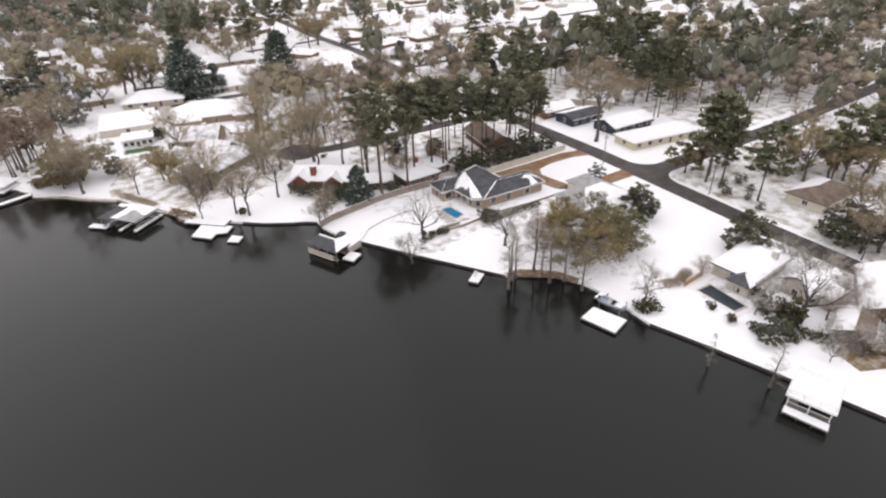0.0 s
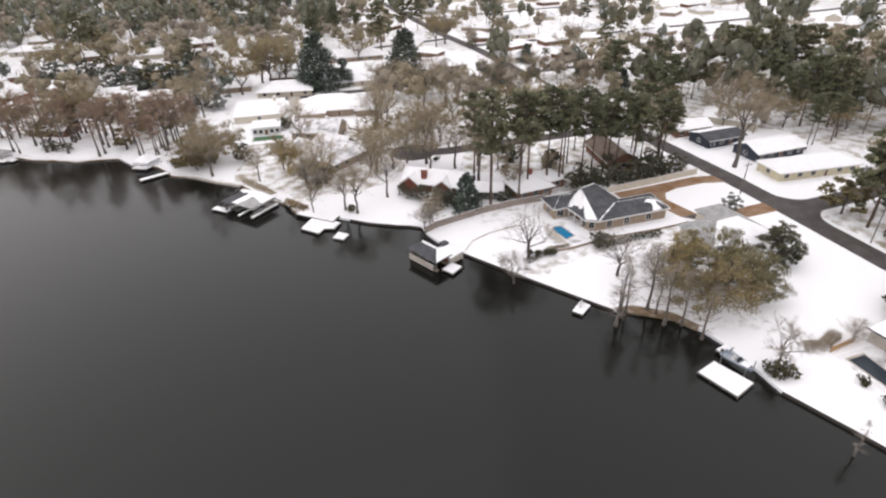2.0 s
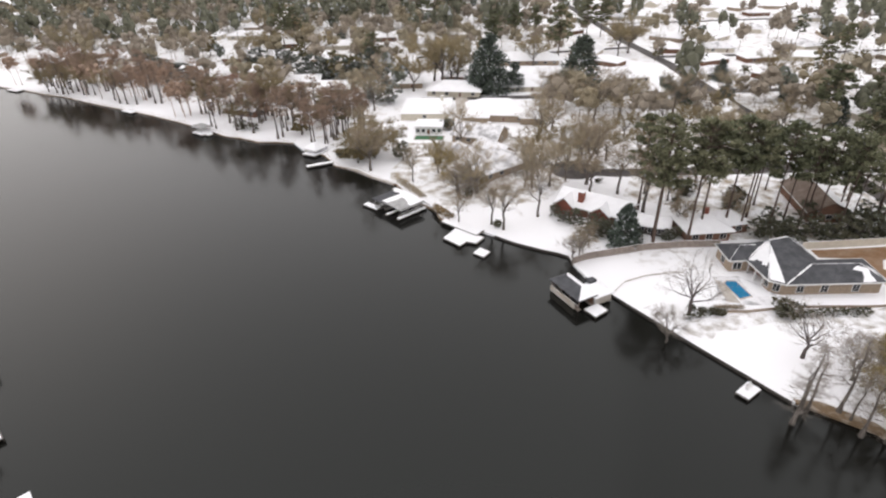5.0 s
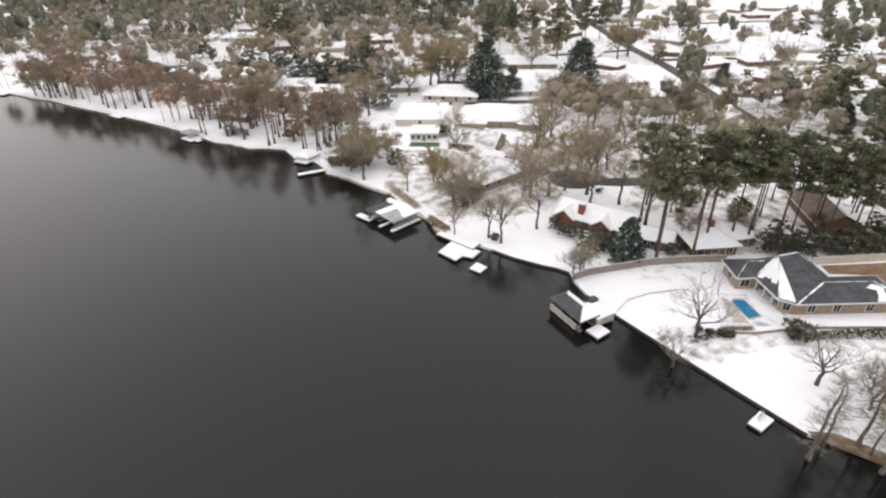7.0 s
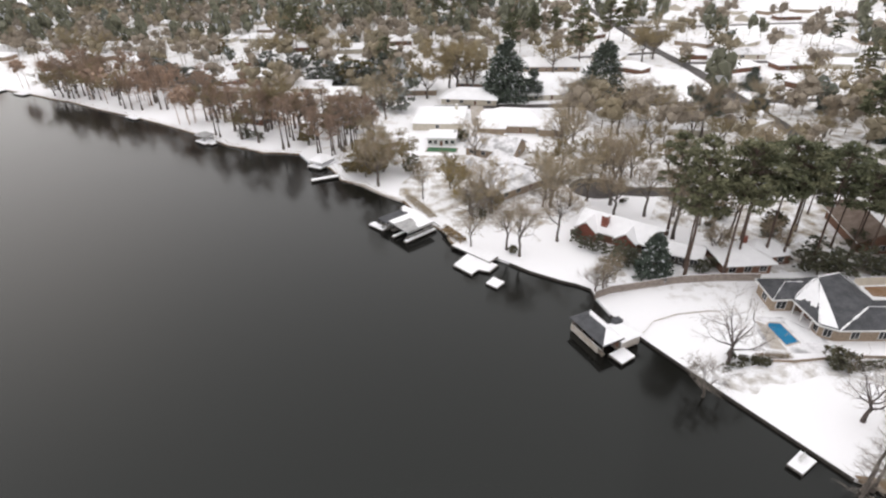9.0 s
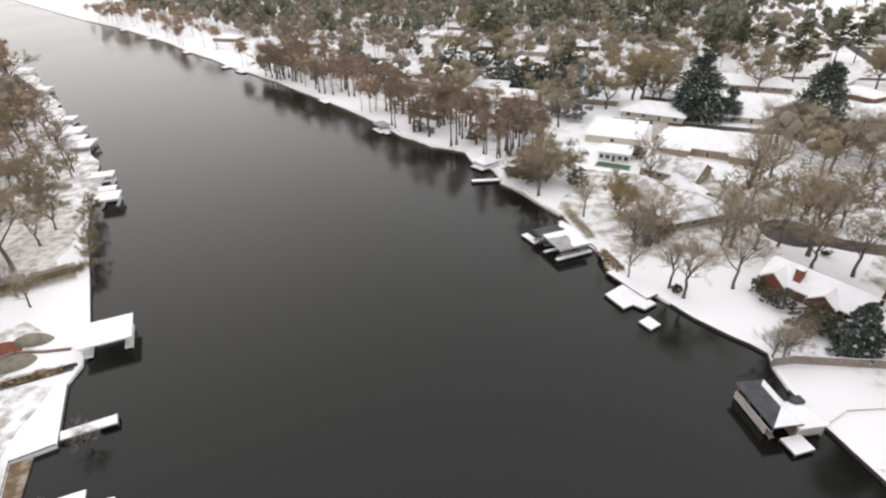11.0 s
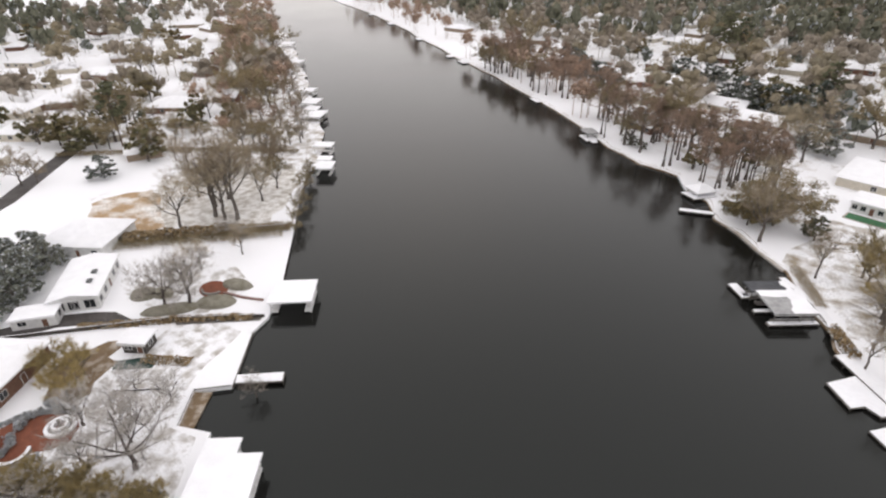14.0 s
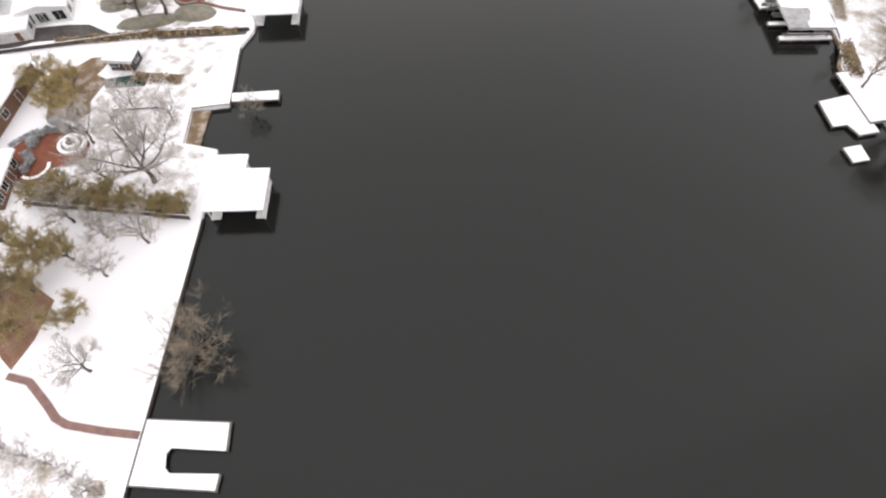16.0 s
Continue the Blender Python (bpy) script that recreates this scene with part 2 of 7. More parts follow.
class Mesh:
    """Collects faces for one mesh."""

    def __init__(self):
        self.v, self.f = [], []

    def add(self, verts, faces):
        k = len(self.v)
        self.v += [tuple(p) for p in verts]
        self.f += [tuple(i + k for i in f) for f in faces]
        return self

    def box(self, x0, y0, z0, x1, y1, z1):
        return self.add([(x, y, z) for z in (z0, z1) for x, y in ((x0, y0), (x1, y0), (x1, y1), (x0, y1))],
                        [(3, 2, 1, 0), (4, 5, 6, 7), (0, 1, 5, 4), (1, 2, 6, 5), (2, 3, 7, 6), (3, 0, 4, 7)])

    def prism(self, poly, z0, z1):
        if sum(a[0] * b[1] - b[0] * a[1] for a, b in zip(poly, [*poly[1:], poly[0]])) < 0:
            poly = poly[::-1]
        n = len(poly)
        return self.add([(x, y, z0) for x, y in poly] + [(x, y, z1) for x, y in poly],
                        [tuple(range(n))[::-1], tuple(range(n, 2 * n))] + [(i, (i + 1) % n, n + (i + 1) % n, n + i) for i in range(n)])

    def tube(self, pts, radii, n=5):
        pts = [Vector(p) for p in pts]
        k = len(self.v)
        for i, p in enumerate(pts):
            d = (pts[min(i + 1, len(pts) - 1)] - pts[max(i - 1, 0)]).normalized()
            a = d.orthogonal().normalized()
            b = d.cross(a)
            for j in range(n):
                w = 2 * math.pi * j / n
                self.v.append(tuple(p + (a * math.cos(w) + b * math.sin(w)) * radii[i]))
        for i in range(len(pts) - 1):
            for j in range(n):
                self.f.append((k + i * n + j, k + i * n + (j + 1) % n, k + (i + 1) * n + (j + 1) % n, k + (i + 1) * n + j))
        self.f.append(tuple(k + j for j in range(n))[::-1])
        self.f.append(tuple(k + (len(pts) - 1) * n + j for j in range(n)))
        return self

    def ribbon(self, a, b, w, rng):
        a, b = Vector(a), Vector(b)
        s = (b - a).cross(Vector((rng.uniform(-1, 1), rng.uniform(-1, 1), rng.uniform(-1, 1)))).normalized() * w / 2
        return self.add([a - s * 1.35, a + s * 1.35, b], [(0, 1, 2)])

    def leaf(self, c, r, rng, flat=0.5):
        n = Vector((rng.gauss(0, flat), rng.gauss(0, flat), 1)).normalized()
        a = n.orthogonal().normalized()
        b = n.cross(a)
        w = rng.uniform(0, 6.28)
        u, v = a * math.cos(w) + b * math.sin(w), b * math.cos(w) - a * math.sin(w)
        k = rng.uniform(0.45, 0.8)
        return self.add([Vector(c) - u * r * 1.2, Vector(c) + u * r * 0.7 - v * r * k * 1.5, Vector(c) + u * r * 0.7 + v * r * k * 1.5], [(0, 1, 2)])

    def into(self, name, material, parent=None, label=""):
        return raw(name, self.v, self.f, material, parent, label)


def thing(name, x, y, z, rz=0, label="", category="", group="", kind=""):
    """An Empty at the base of a thing, which parents its parts."""
    e = new(name)
    e.empty_display_size = 0.2
    e.matrix_basis = pose(x, y, z, 0, 0, rz)
    return tagged(e, label, category, group, kind)


def moved(poly, x, y):
    return [(px - x, py - y) for px, py in poly]


# ---- ground, river and roads ----
EAST = [(190, -300), (112, -86), (82, -6.6), (79.8, -0.3), (76.3, 9.2), (72.7, 19), (68.7, 28.8), (68.6, 34.2), (67.9, 42.1), (67, 46), (64, 51.1),
        (61, 54.3), (58, 55.8), (54.6, 57.2), (43.7, 72.4), (33.2, 87.8), (29, 95), (27.2, 100.6), (26.8, 104), (24.3, 105.8), (21.3, 107.1), (14.4, 111.1),
        (10, 114.7), (6, 117.5), (0.3, 120.1), (-3.8, 125), (-5.5, 130), (-9.5, 134.4), (-14.1, 141.8), (-17.9, 148.4), (-25.4, 154), (-31.5, 160.4),
        (-39.5, 164.4), (-41, 167.8), (-45.1, 174.4), (-53.8, 179.5), (-59, 187.5), (-64.5, 188.9), (-72.7, 189.5), (-80.6, 194), (-88, 197),
        (-97.3, 204.3), (-113.1, 215.5), (-130.5, 226.5), (-149, 237), (-168, 247.5), (-188.5, 260), (-202, 266), (-218.3, 274.9), (-239.9, 284.6),
        (-262.5, 299), (-303.6, 319.4), (-337, 340), (-385, 364), (-438, 390), (-520, 423), (-610, 465), (-770, 540), (-1300, 800), (-4000, 2100)]
WEST = [(150, -260), (60, -112), (-10, -31), (-37.3, -0.3), (-42.6, 5.7), (-62.3, 27.9), (-71.8, 37.6), (-76.9, 34.8), (-82.4, 40.1), (-78.6, 45),
        (-89.4, 55.5), (-91.2, 60.2), (-93.3, 62.2), (-100.7, 69.9), (-115.8, 82.7), (-135.8, 99), (-147.6, 110), (-174.2, 130.5), (-206.1, 149.4),
        (-247.9, 175.7), (-300.7, 207.8), (-398.4, 264), (-494, 320), (-750, 465), (-1300, 760), (-4000, 2040)]


def make_ground():
    """One sheet: both banks, the river's bed between them and the steep edges."""
    verts, faces = [], []

    def sheet(poly, z):
        flat = [Vector(p) for p in poly]
        out = delaunay_2d_cdt(flat, [], [list(range(len(flat)))], 1, 1e-5)
        k = len(verts)
        verts.extend((v.x, v.y, z) for v in out[0])
        for f in out[2]:
            (ax, ay), (bx, by), (cx, cy) = [tuple(out[0][i]) for i in f[:3]]
            up = (bx - ax) * (cy - ay) - (by - ay) * (cx - ax) > 0
            faces.append(tuple(k + i for i in (f if up else f[::-1])))
    sheet(EAST + [(-4000, 4500), (4500, 4500), (4500, -4500), (900, -4500)], G)
    sheet(WEST + [(-4500, 2040), (-4500, -4500), (700, -4500)], G)
    sheet(WEST + EAST[::-1], -2)
    for bank, flip in ((EAST, False), (WEST, True)):
        for (ax, ay), (bx, by) in zip(bank, bank[1:]):
            k = len(verts)
            verts.extend(((ax, ay, G), (ax, ay, -2), (bx, by, -2), (bx, by, G)))
            faces.append((k, k + 1, k + 2, k + 3)[::-1 if flip else 1])
    return tagged(raw("ground", verts, faces, GROUND), "snow-covered lawns and woods on the river banks", "ground", kind="structure")


def ground_material():
    """Snow with worn patches of dead grass, leaves and soil, thin at two scales."""
    m = bpy.data.materials.new("snowy_ground")
    m.use_nodes = True
    t = m.node_tree
    b = t.nodes["Principled BSDF"]
    b.inputs["Roughness"].default_value = 0.9
    b.inputs["Specular IOR Level"].default_value = 0.2
    geo = t.nodes.new("ShaderNodeNewGeometry")

    def noise_at(scale, detail, lo, hi):
        n = t.nodes.new("ShaderNodeTexNoise")
        n.inputs["Scale"].default_value, n.inputs["Detail"].default_value = scale, detail
        t.links.new(geo.outputs["Position"], n.inputs["Vector"])
        r = t.nodes.new("ShaderNodeMapRange")
        r.inputs["From Min"].default_value, r.inputs["From Max"].default_value = lo, hi
        t.links.new(n.outputs[0], r.inputs["Value"])
        return n, r
    _, big = noise_at(0.03, 3, 0.60, 0.80)
    _, small = noise_at(0.55, 5, 0.47, 0.64)
    both = t.nodes.new("ShaderNodeMath")
    both.operation = "MULTIPLY"
    t.links.new(big.outputs[0], both.inputs[0])
    t.links.new(small.outputs[0], both.inputs[1])
    _, soil = noise_at(0.2, 4, 0.35, 0.65)
    earth = t.nodes.new("ShaderNodeMix")
    earth.data_type = "RGBA"
    earth.inputs[6].default_value, earth.inputs[7].default_value = (0.22, 0.165, 0.11, 1), (0.30, 0.26, 0.20, 1)
    t.links.new(soil.outputs[0], earth.inputs[0])
    mx = t.nodes.new("ShaderNodeMix")
    mx.data_type = "RGBA"
    mx.inputs[6].default_value = (0.92, 0.925, 0.945, 1)
    t.links.new(both.outputs[0], mx.inputs[0])
    t.links.new(earth.outputs[2], mx.inputs[7])
    t.links.new(mx.outputs[2], b.inputs["Base Color"])
    relief, _ = noise_at(0.7, 5, 0, 1)
    bp = t.nodes.new("ShaderNodeBump")
    bp.inputs["Strength"].default_value, bp.inputs["Distance"].default_value = 0.35, 0.25
    t.links.new(relief.outputs[0], bp.inputs["Height"])
    t.links.new(bp.outputs[0], b.inputs["Normal"])
    return m


def water_material():
    m = bpy.data.materials.new("dark_river_water")
    m.use_nodes = True
    t = m.node_tree
    b = t.nodes["Principled BSDF"]
    b.inputs["Base Color"].default_value = (0.0088, 0.0087, 0.0076, 1)
    b.inputs["Roughness"].default_value = 0.17
    b.inputs["IOR"].default_value = 1.355
    b.inputs["Specular Tint"].default_value = (0.90, 0.985, 0.975, 1)
    geo = t.nodes.new("ShaderNodeNewGeometry")
    n = t.nodes.new("ShaderNodeTexNoise")
    n.inputs["Scale"].default_value, n.inputs["Detail"].default_value = 0.9, 3
    n2 = t.nodes.new("ShaderNodeTexNoise")
    n2.inputs["Scale"].default_value, n2.inputs["Detail"].default_value = 0.02, 3
    t.links.new(geo.outputs["Position"], n.inputs["Vector"])
    t.links.new(geo.outputs["Position"], n2.inputs["Vector"])
    r = t.nodes.new("ShaderNodeMapRange")
    r.inputs["To Min"].default_value, r.inputs["To Max"].default_value = 0.09, 0.19
    t.links.new(n2.outputs[0], r.inputs["Value"])
    t.links.new(r.outputs[0], b.inputs["Roughness"])
    bp = t.nodes.new("ShaderNodeBump")
    bp.inputs["Strength"].default_value, bp.inputs["Distance"].default_value = 0.06, 0.08
    t.links.new(n.outputs[0], bp.inputs["Height"])
    t.links.new(bp.outputs[0], b.inputs["Normal"])
    return m


GROUND = ground_material()
make_ground()
river = Mesh().add([(-4500, -4500, 0), (4500, -4500, 0), (4500, 4500, 0), (-4500, 4500, 0)], [(0, 1, 2, 3)]).into("water", water_material())
tagged(river, "calm dark river water with faint ripples", "water", kind="structure")


def slab(name, poly, z0, z1, material, label, category, kind="structure"):
    """A flat sheet of paving with its own edge."""
    return tagged(Mesh().prism(poly, z0, z1).into(name, material), label, category, kind=kind)


def strip(pts, w):
    """The outline of a band of width w along a line of points."""
    left, right = [], []
    for i, p in enumerate(pts):
        a, b = Vector(pts[max(i - 1, 0)]), Vector(pts[min(i + 1, len(pts) - 1)])
        d = (b - a).normalized()
        n = Vector((-d.y, d.x)) * w / 2
        left.append((p[0] + n.x, p[1] + n.y))
        right.append((p[0] - n.x, p[1] - n.y))
    return left + right[::-1]


def arc(cx, cy, r, a0, a1, n=10, ry=None):
    return [(cx + r * math.cos(radians(a0 + (a1 - a0) * i / n)), cy + (ry or r) * math.sin(radians(a0 + (a1 - a0) * i / n))) for i in range(n + 1)]


ROADS = [  # centre line, width, lift above the bank
    ([(123, -200), (121.5, 13), (121, 49), (121.5, 100), (119, 160), (117.5, 240), (117, 300), (112, 355), (108, 520), (100, 900)], 6.6, 0.03),
    ([(121.5, 79.5), (154, 81), (201, 84), (263, 90), (420, 104), (800, 130)], 6.4, 0.034),
    ([(120, 153.8), (86, 153), (50, 153), (38, 155)], 6.2, 0.034),
    ([(-14, 241), (50, 240.5), (117.5, 242), (300, 250), (520, 262)], 5.6, 0.034),
    ([(116, 316.5), (170, 316), (300, 322), (600, 345)], 6, 0.034),
    ([(-20, 330), (60, 335), (113, 345)], 5.6, 0.034),
    ([(109, 430), (300, 440), (600, 470)], 6, 0.034),
]
for pts, w, lift in ROADS:
    slab("road", strip(pts, w), G - 0.2, G + lift, ASPHALT, "wet dark asphalt street cleared of snow", "road")
for sy in (-1, 1):    # rounded corners where the side street meets the main street
    jx, jy = 124.6, 80.0 + sy * 3.1
    bend = [(jx + 7 + 7 * math.cos(radians(a)), jy + sy * 7 - sy * 7 * math.sin(radians(a))) for a in range(180, 89, -10)]
    slab("road", [(jx - 0.4, jy - sy * 0.4)] + bend, G - 0.2, G + 0.037, ASPHALT, "rounded asphalt corner where two streets meet", "road")
slab("road", arc(38, 156, 7.5, 0, 345, 22), G - 0.2, G + 0.038, ASPHALT, "round turning place at the street's end", "road")


# ---- houses ----
def roof_shape(w, d, h, rise, kind, over=0.6, thick=0.22):
    """A closed roof slab over a w x d plan whose eaves are at height h."""
    x, y = w / 2 + over, d / 2 + over
    z = h
    if kind == "flat":
        return Mesh().box(-x, -y, z, x, y, z + 0.35)
    inset = x if kind == "gable" else max(x - y, 0.4)
    v = [(-x, -y, z), (x, -y, z), (x, y, z), (-x, y, z), (-inset, 0, z + rise), (inset, 0, z + rise)]
    m = Mesh()
    low = [(a, b, c - thick) for a, b, c in v]
    faces = [(0, 1, 5, 4), (2, 3, 4, 5), (1, 2, 5), (3, 0, 4)]
    if kind == "gable":
        faces = faces[:2]
    m.add(v + low, faces + [tuple(i + 6 for i in f[::-1]) for f in faces])
    edges = [(0, 1), (1, 2), (2, 3), (3, 0)] if kind == "hip" else [(0, 1), (1, 5), (5, 2), (2, 3), (3, 4), (4, 0)]
    for a, b in edges:
        m.f.append((a + 6, b + 6, b, a))
    return m


def snow_sheet(w, d, h, rise, kind, over, sides, lift=0.1):
    """The snow that lies on some of a roof's slopes: 0 front, 1 back, 2 and 3 the ends."""
    x, y = w / 2 + over - 0.08, d / 2 + over - 0.08
    inset = x if kind == "gable" else max(x - y, 0.4)
    v = [(-x, -y, h), (x, -y, h), (x, y, h), (-x, y, h), (-inset, 0, h + rise), (inset, 0, h + rise)]
    faces = [(0, 1, 5, 4), (2, 3, 4, 5), (1, 2, 5), (3, 0, 4)]
    m = Mesh()
    for s in sides:
        f = faces[s]
        up = [(v[i][0], v[i][1], v[i][2] + lift) for i in f]
        n = len(f)
        m.add([v[i] for i in f] + up, [tuple(range(n, 2 * n))] + [(i, (i + 1) % n, n + (i + 1) % n, n + i) for i in range(n)])
    return m


def add_opening(e, name, x, y, side, w, z0, z1, glass=GLASS, trim=WHITE_WOOD):
    """A window or a door with its frame and pane, on the side (0 south, 1 east, 2 north, 3 west) of a house."""
    a = side * 90
    hold = pose(x, y, 0, 0, 0, a)

    def put(m, nm, material, parent):
        m.v = [tuple(hold @ Vector(p)) for p in m.v]
        return m.into(nm, material, parent)
    m = Mesh()
    t = 0.09
    m.box(-w / 2 - t, -0.07, z0 - t, -w / 2, 0.02, z1 + t).box(w / 2, -0.07, z0 - t, w / 2 + t, 0.02, z1 + t)
    m.box(-w / 2, -0.07, z1, w / 2, 0.02, z1 + t).box(-w / 2, -0.07, z0 - t, w / 2, 0.02, z0)
    if name == "window":
        m.box(-0.03, -0.06, z0, 0.03, 0.0, z1)
    f = put(m, name, trim, e)
    put(Mesh().box(-w / 2, -0.03, z0, w / 2, -0.005, z1), "pane" if name == "window" else "leaf", glass, f)


FOOT = []         # centre and half width of every house plot


def house(x, y, rz, w, d, label, wall=TAN_BRICK, roof=ROOF_SNOW, kind="hip", h=2.9, rise=2.2, over=0.6, snow=(), chimneys=(), openings=True,
          category="house", group="", trim=WHITE_WOOD, z=G, door=BROWN_BRICK, windows=4, ends=True):
    """A house with walls, roof, eaves, windows, a door and chimneys."""
    FOOT.append((x, y, max(w, d) * 0.62))
    e = thing("house", x, y, z, rz, label, category, group)
    m = Mesh().box(-w / 2, -d / 2, -0.4, w / 2, d / 2, h - 0.2)
    if kind == "gable":
        for s in (-1, 1):
            k = rise * (d / 2) / (d / 2 + over)
            m.add([(s * w / 2, -d / 2, h - 0.2), (s * w / 2, d / 2, h - 0.2), (s * w / 2, 0, h - 0.2 + k),
                   (s * (w / 2 - 0.25), -d / 2, h - 0.2), (s * (w / 2 - 0.25), d / 2, h - 0.2), (s * (w / 2 - 0.25), 0, h - 0.2 + k)],
                  [(0, 1, 2), (5, 4, 3), (0, 2, 5, 3), (1, 4, 5, 2)])
    m.into("wall", wall, e)
    roof_shape(w, d, h, rise, kind, over).into("roof", roof, e)
    if snow:
        snow_sheet(w, d, h, rise, kind, over, snow).into("snow", ROOF_SNOW, e, "sheet of fresh snow")
    fx, fy = w / 2 + over, d / 2 + over
    Mesh().box(-fx, -fy - 0.1, h - 0.3, fx, -fy - 0.003, h - 0.08).into("gutter", trim, e)
    Mesh().box(-fx, fy + 0.003, h - 0.3, fx, fy + 0.1, h - 0.08).into("gutter", trim, e)
    for cx, cy, cw, top in chimneys:
        c = Mesh().box(cx - cw / 2, cy - cw / 2, 0, cx + cw / 2, cy + cw / 2, top).into("chimney", RED_BRICK if wall is BROWN_BRICK else wall, e)
        Mesh().box(cx - cw / 2 - 0.1, cy - cw / 2 - 0.1, top, cx + cw / 2 + 0.1, cy + cw / 2 + 0.1, top + 0.15).into("chimney_cap", ROOF_SNOW, c)
    if openings:
        for i in range(windows):
            px = -w / 2 + w * (i + 0.5) / windows
            if i == windows // 2:
                add_opening(e, "door", px, -d / 2, 0, 1.0, 0.1, 2.1, door, trim)
            else:
                add_opening(e, "window", px, -d / 2, 0, min(1.5, w / windows * 0.6), 0.9, 2.2, trim=trim)
        if ends:
            add_opening(e, "window", w / 2, 0, 1, 1.3, 0.9, 2.2, trim=trim)
            add_opening(e, "window", -w / 2, 0, 3, 1.3, 0.9, 2.2, trim=trim)
    return e


def wing(e, x, y, rz, w, d, wall, roof, kind="hip", h=2.9, rise=2.2, over=0.6, snow=(), openings=0):
    """A wing of a house: walls and a roof set at an angle to the rest."""
    def put(m, name, material, label=""):
        hold = pose(x, y, 0, 0, 0, rz)
        m.v = [tuple(hold @ Vector(p)) for p in m.v]
        return m.into(name, material, e, label)
    m = Mesh().box(-w / 2, -d / 2, -0.4, w / 2, d / 2, h - 0.2)
    if kind == "gable":
        for s in (-1, 1):
            k = rise * (d / 2) / (d / 2 + over)
            m.add([(s * w / 2, -d / 2, h - 0.2), (s * w / 2, d / 2, h - 0.2), (s * w / 2, 0, h - 0.2 + k),
                   (s * (w / 2 - 0.25), -d / 2, h - 0.2), (s * (w / 2 - 0.25), d / 2, h - 0.2), (s * (w / 2 - 0.25), 0, h - 0.2 + k)],
                  [(0, 1, 2), (5, 4, 3), (0, 2, 5, 3), (1, 4, 5, 2)])
    put(m, "wall", wall)
    put(roof_shape(w, d, h, rise, kind, over), "roof", roof)
    if snow:
        put(snow_sheet(w, d, h, rise, kind, over, snow), "snow", ROOF_SNOW, "sheet of fresh snow")
    for i in range(openings):
        px = -w / 2 + w * (i + 0.5) / openings
        p = pose(x, y, 0, 0, 0, rz) @ Vector((px, -d / 2, 0))
        add_opening(e, "window", p.x, p.y, rz / 90, 1.5, 0.7, 2.3)


# main house by the blue pool
main = thing("house", 75, 96, G, 0, "large tan brick house with snow on its dark shingle roof", "house")
EAVE = 3.1
CORNER = {"L1": (60.3, 95.6, EAVE), "L2": (64.2, 95.8, EAVE), "L3": (60.3, 103.2, EAVE), "Lr": (63.9, 99.4, 4.9), "Lm": (67.4, 99.4, 4.9),
          "F1": (65.0, 87.8, EAVE), "F2": (67.8, 86.1, EAVE), "R1": (70.0, 99.2, 6.2), "R2": (74.8, 100.6, 6.2), "Q1": (88.8, 86.4, EAVE), "Q2": (89.4, 95.7, EAVE),
          "Q3": (79.4, 95.5, EAVE), "Qr": (85.2, 91, 4.9), "V": (75.2, 91, 4.9), "B1": (79.4, 104.2, EAVE), "B2": (68, 103.2, EAVE)}
CORNER = {k: Vector((x - 75, y - 96, z)) for k, (x, y, z) in CORNER.items()}


def roof_face(keys, name, material, thick=0.16, label=""):
    """One slope of the main roof, with its thickness."""
    top = [CORNER[k] for k in keys]
    n = len(top)
    Mesh().add(top + [p - Vector((0, 0, thick)) for p in top], [tuple(range(n)), tuple(range(2 * n - 1, n - 1, -1))]
               + [(i, n + i, n + (i + 1) % n, (i + 1) % n) for i in range(n)]).into(name, material, main, label)


def snow_patch(keys, outline, label, lift=0.07):
    """Snow left on a slope; each point of the outline shares itself between three corners."""
    p0, p1, p2 = [CORNER[k] for k in keys]
    pts = [p0 * u + p1 * v + p2 * (1 - u - v) + Vector((0, 0, 0.01)) for u, v in outline]
    n = len(pts)
    up = [p + Vector((0, 0, lift)) for p in pts]
    Mesh().add(pts + up, [tuple(range(n, 2 * n))] + [(i, (i + 1) % n, n + (i + 1) % n, n + i) for i in range(n)]).into("snow", ROOF_SNOW, main, label)


for keys in (("L1", "L2", "Lm", "Lr"), ("L3", "L1", "Lr"), ("B2", "L3", "Lr", "Lm"), ("L2", "F1", "R1"), ("L2", "R1", "Lm"), ("F1", "F2", "R1"), ("F2", "V", "R1"), ("V", "R2", "R1"),
             ("F2", "Q1", "Qr", "V"), ("Q1", "Q2", "Qr"), ("Q2", "Q3", "V", "Qr"), ("Q3", "B1", "R2"), ("V", "Q3", "R2"), ("B1", "B2", "R1", "R2"), ("B2", "Lm", "R1")):
    roof_face(keys, "roof", SHINGLE)
WALL_PLAN = [(60.9, 96.2), (66.4, 96.2), (67.6, 90.7), (65.8, 90.5), (65.8, 88.3), (68.0, 86.9), (88.2, 87.0), (88.8, 95.1), (78.8, 95.0), (78.8, 103.6), (68, 102.6), (60.9, 102.6)]
Mesh().prism(moved(WALL_PLAN, 75, 96), -0.4, EAVE - 0.17).into("wall", TAN_BRICK, main)
# Reddish wall in the porch; the recess's shade is put into its brown.
Mesh().prism(moved([(66.36, 96.14), (66.30, 96.10), (67.44, 90.78), (67.54, 90.80)], 75, 96), 0.05, EAVE - 0.2).into("porch_wall", BROWN_BRICK, main, "reddish porch wall, coloured darker for the porch's shade")
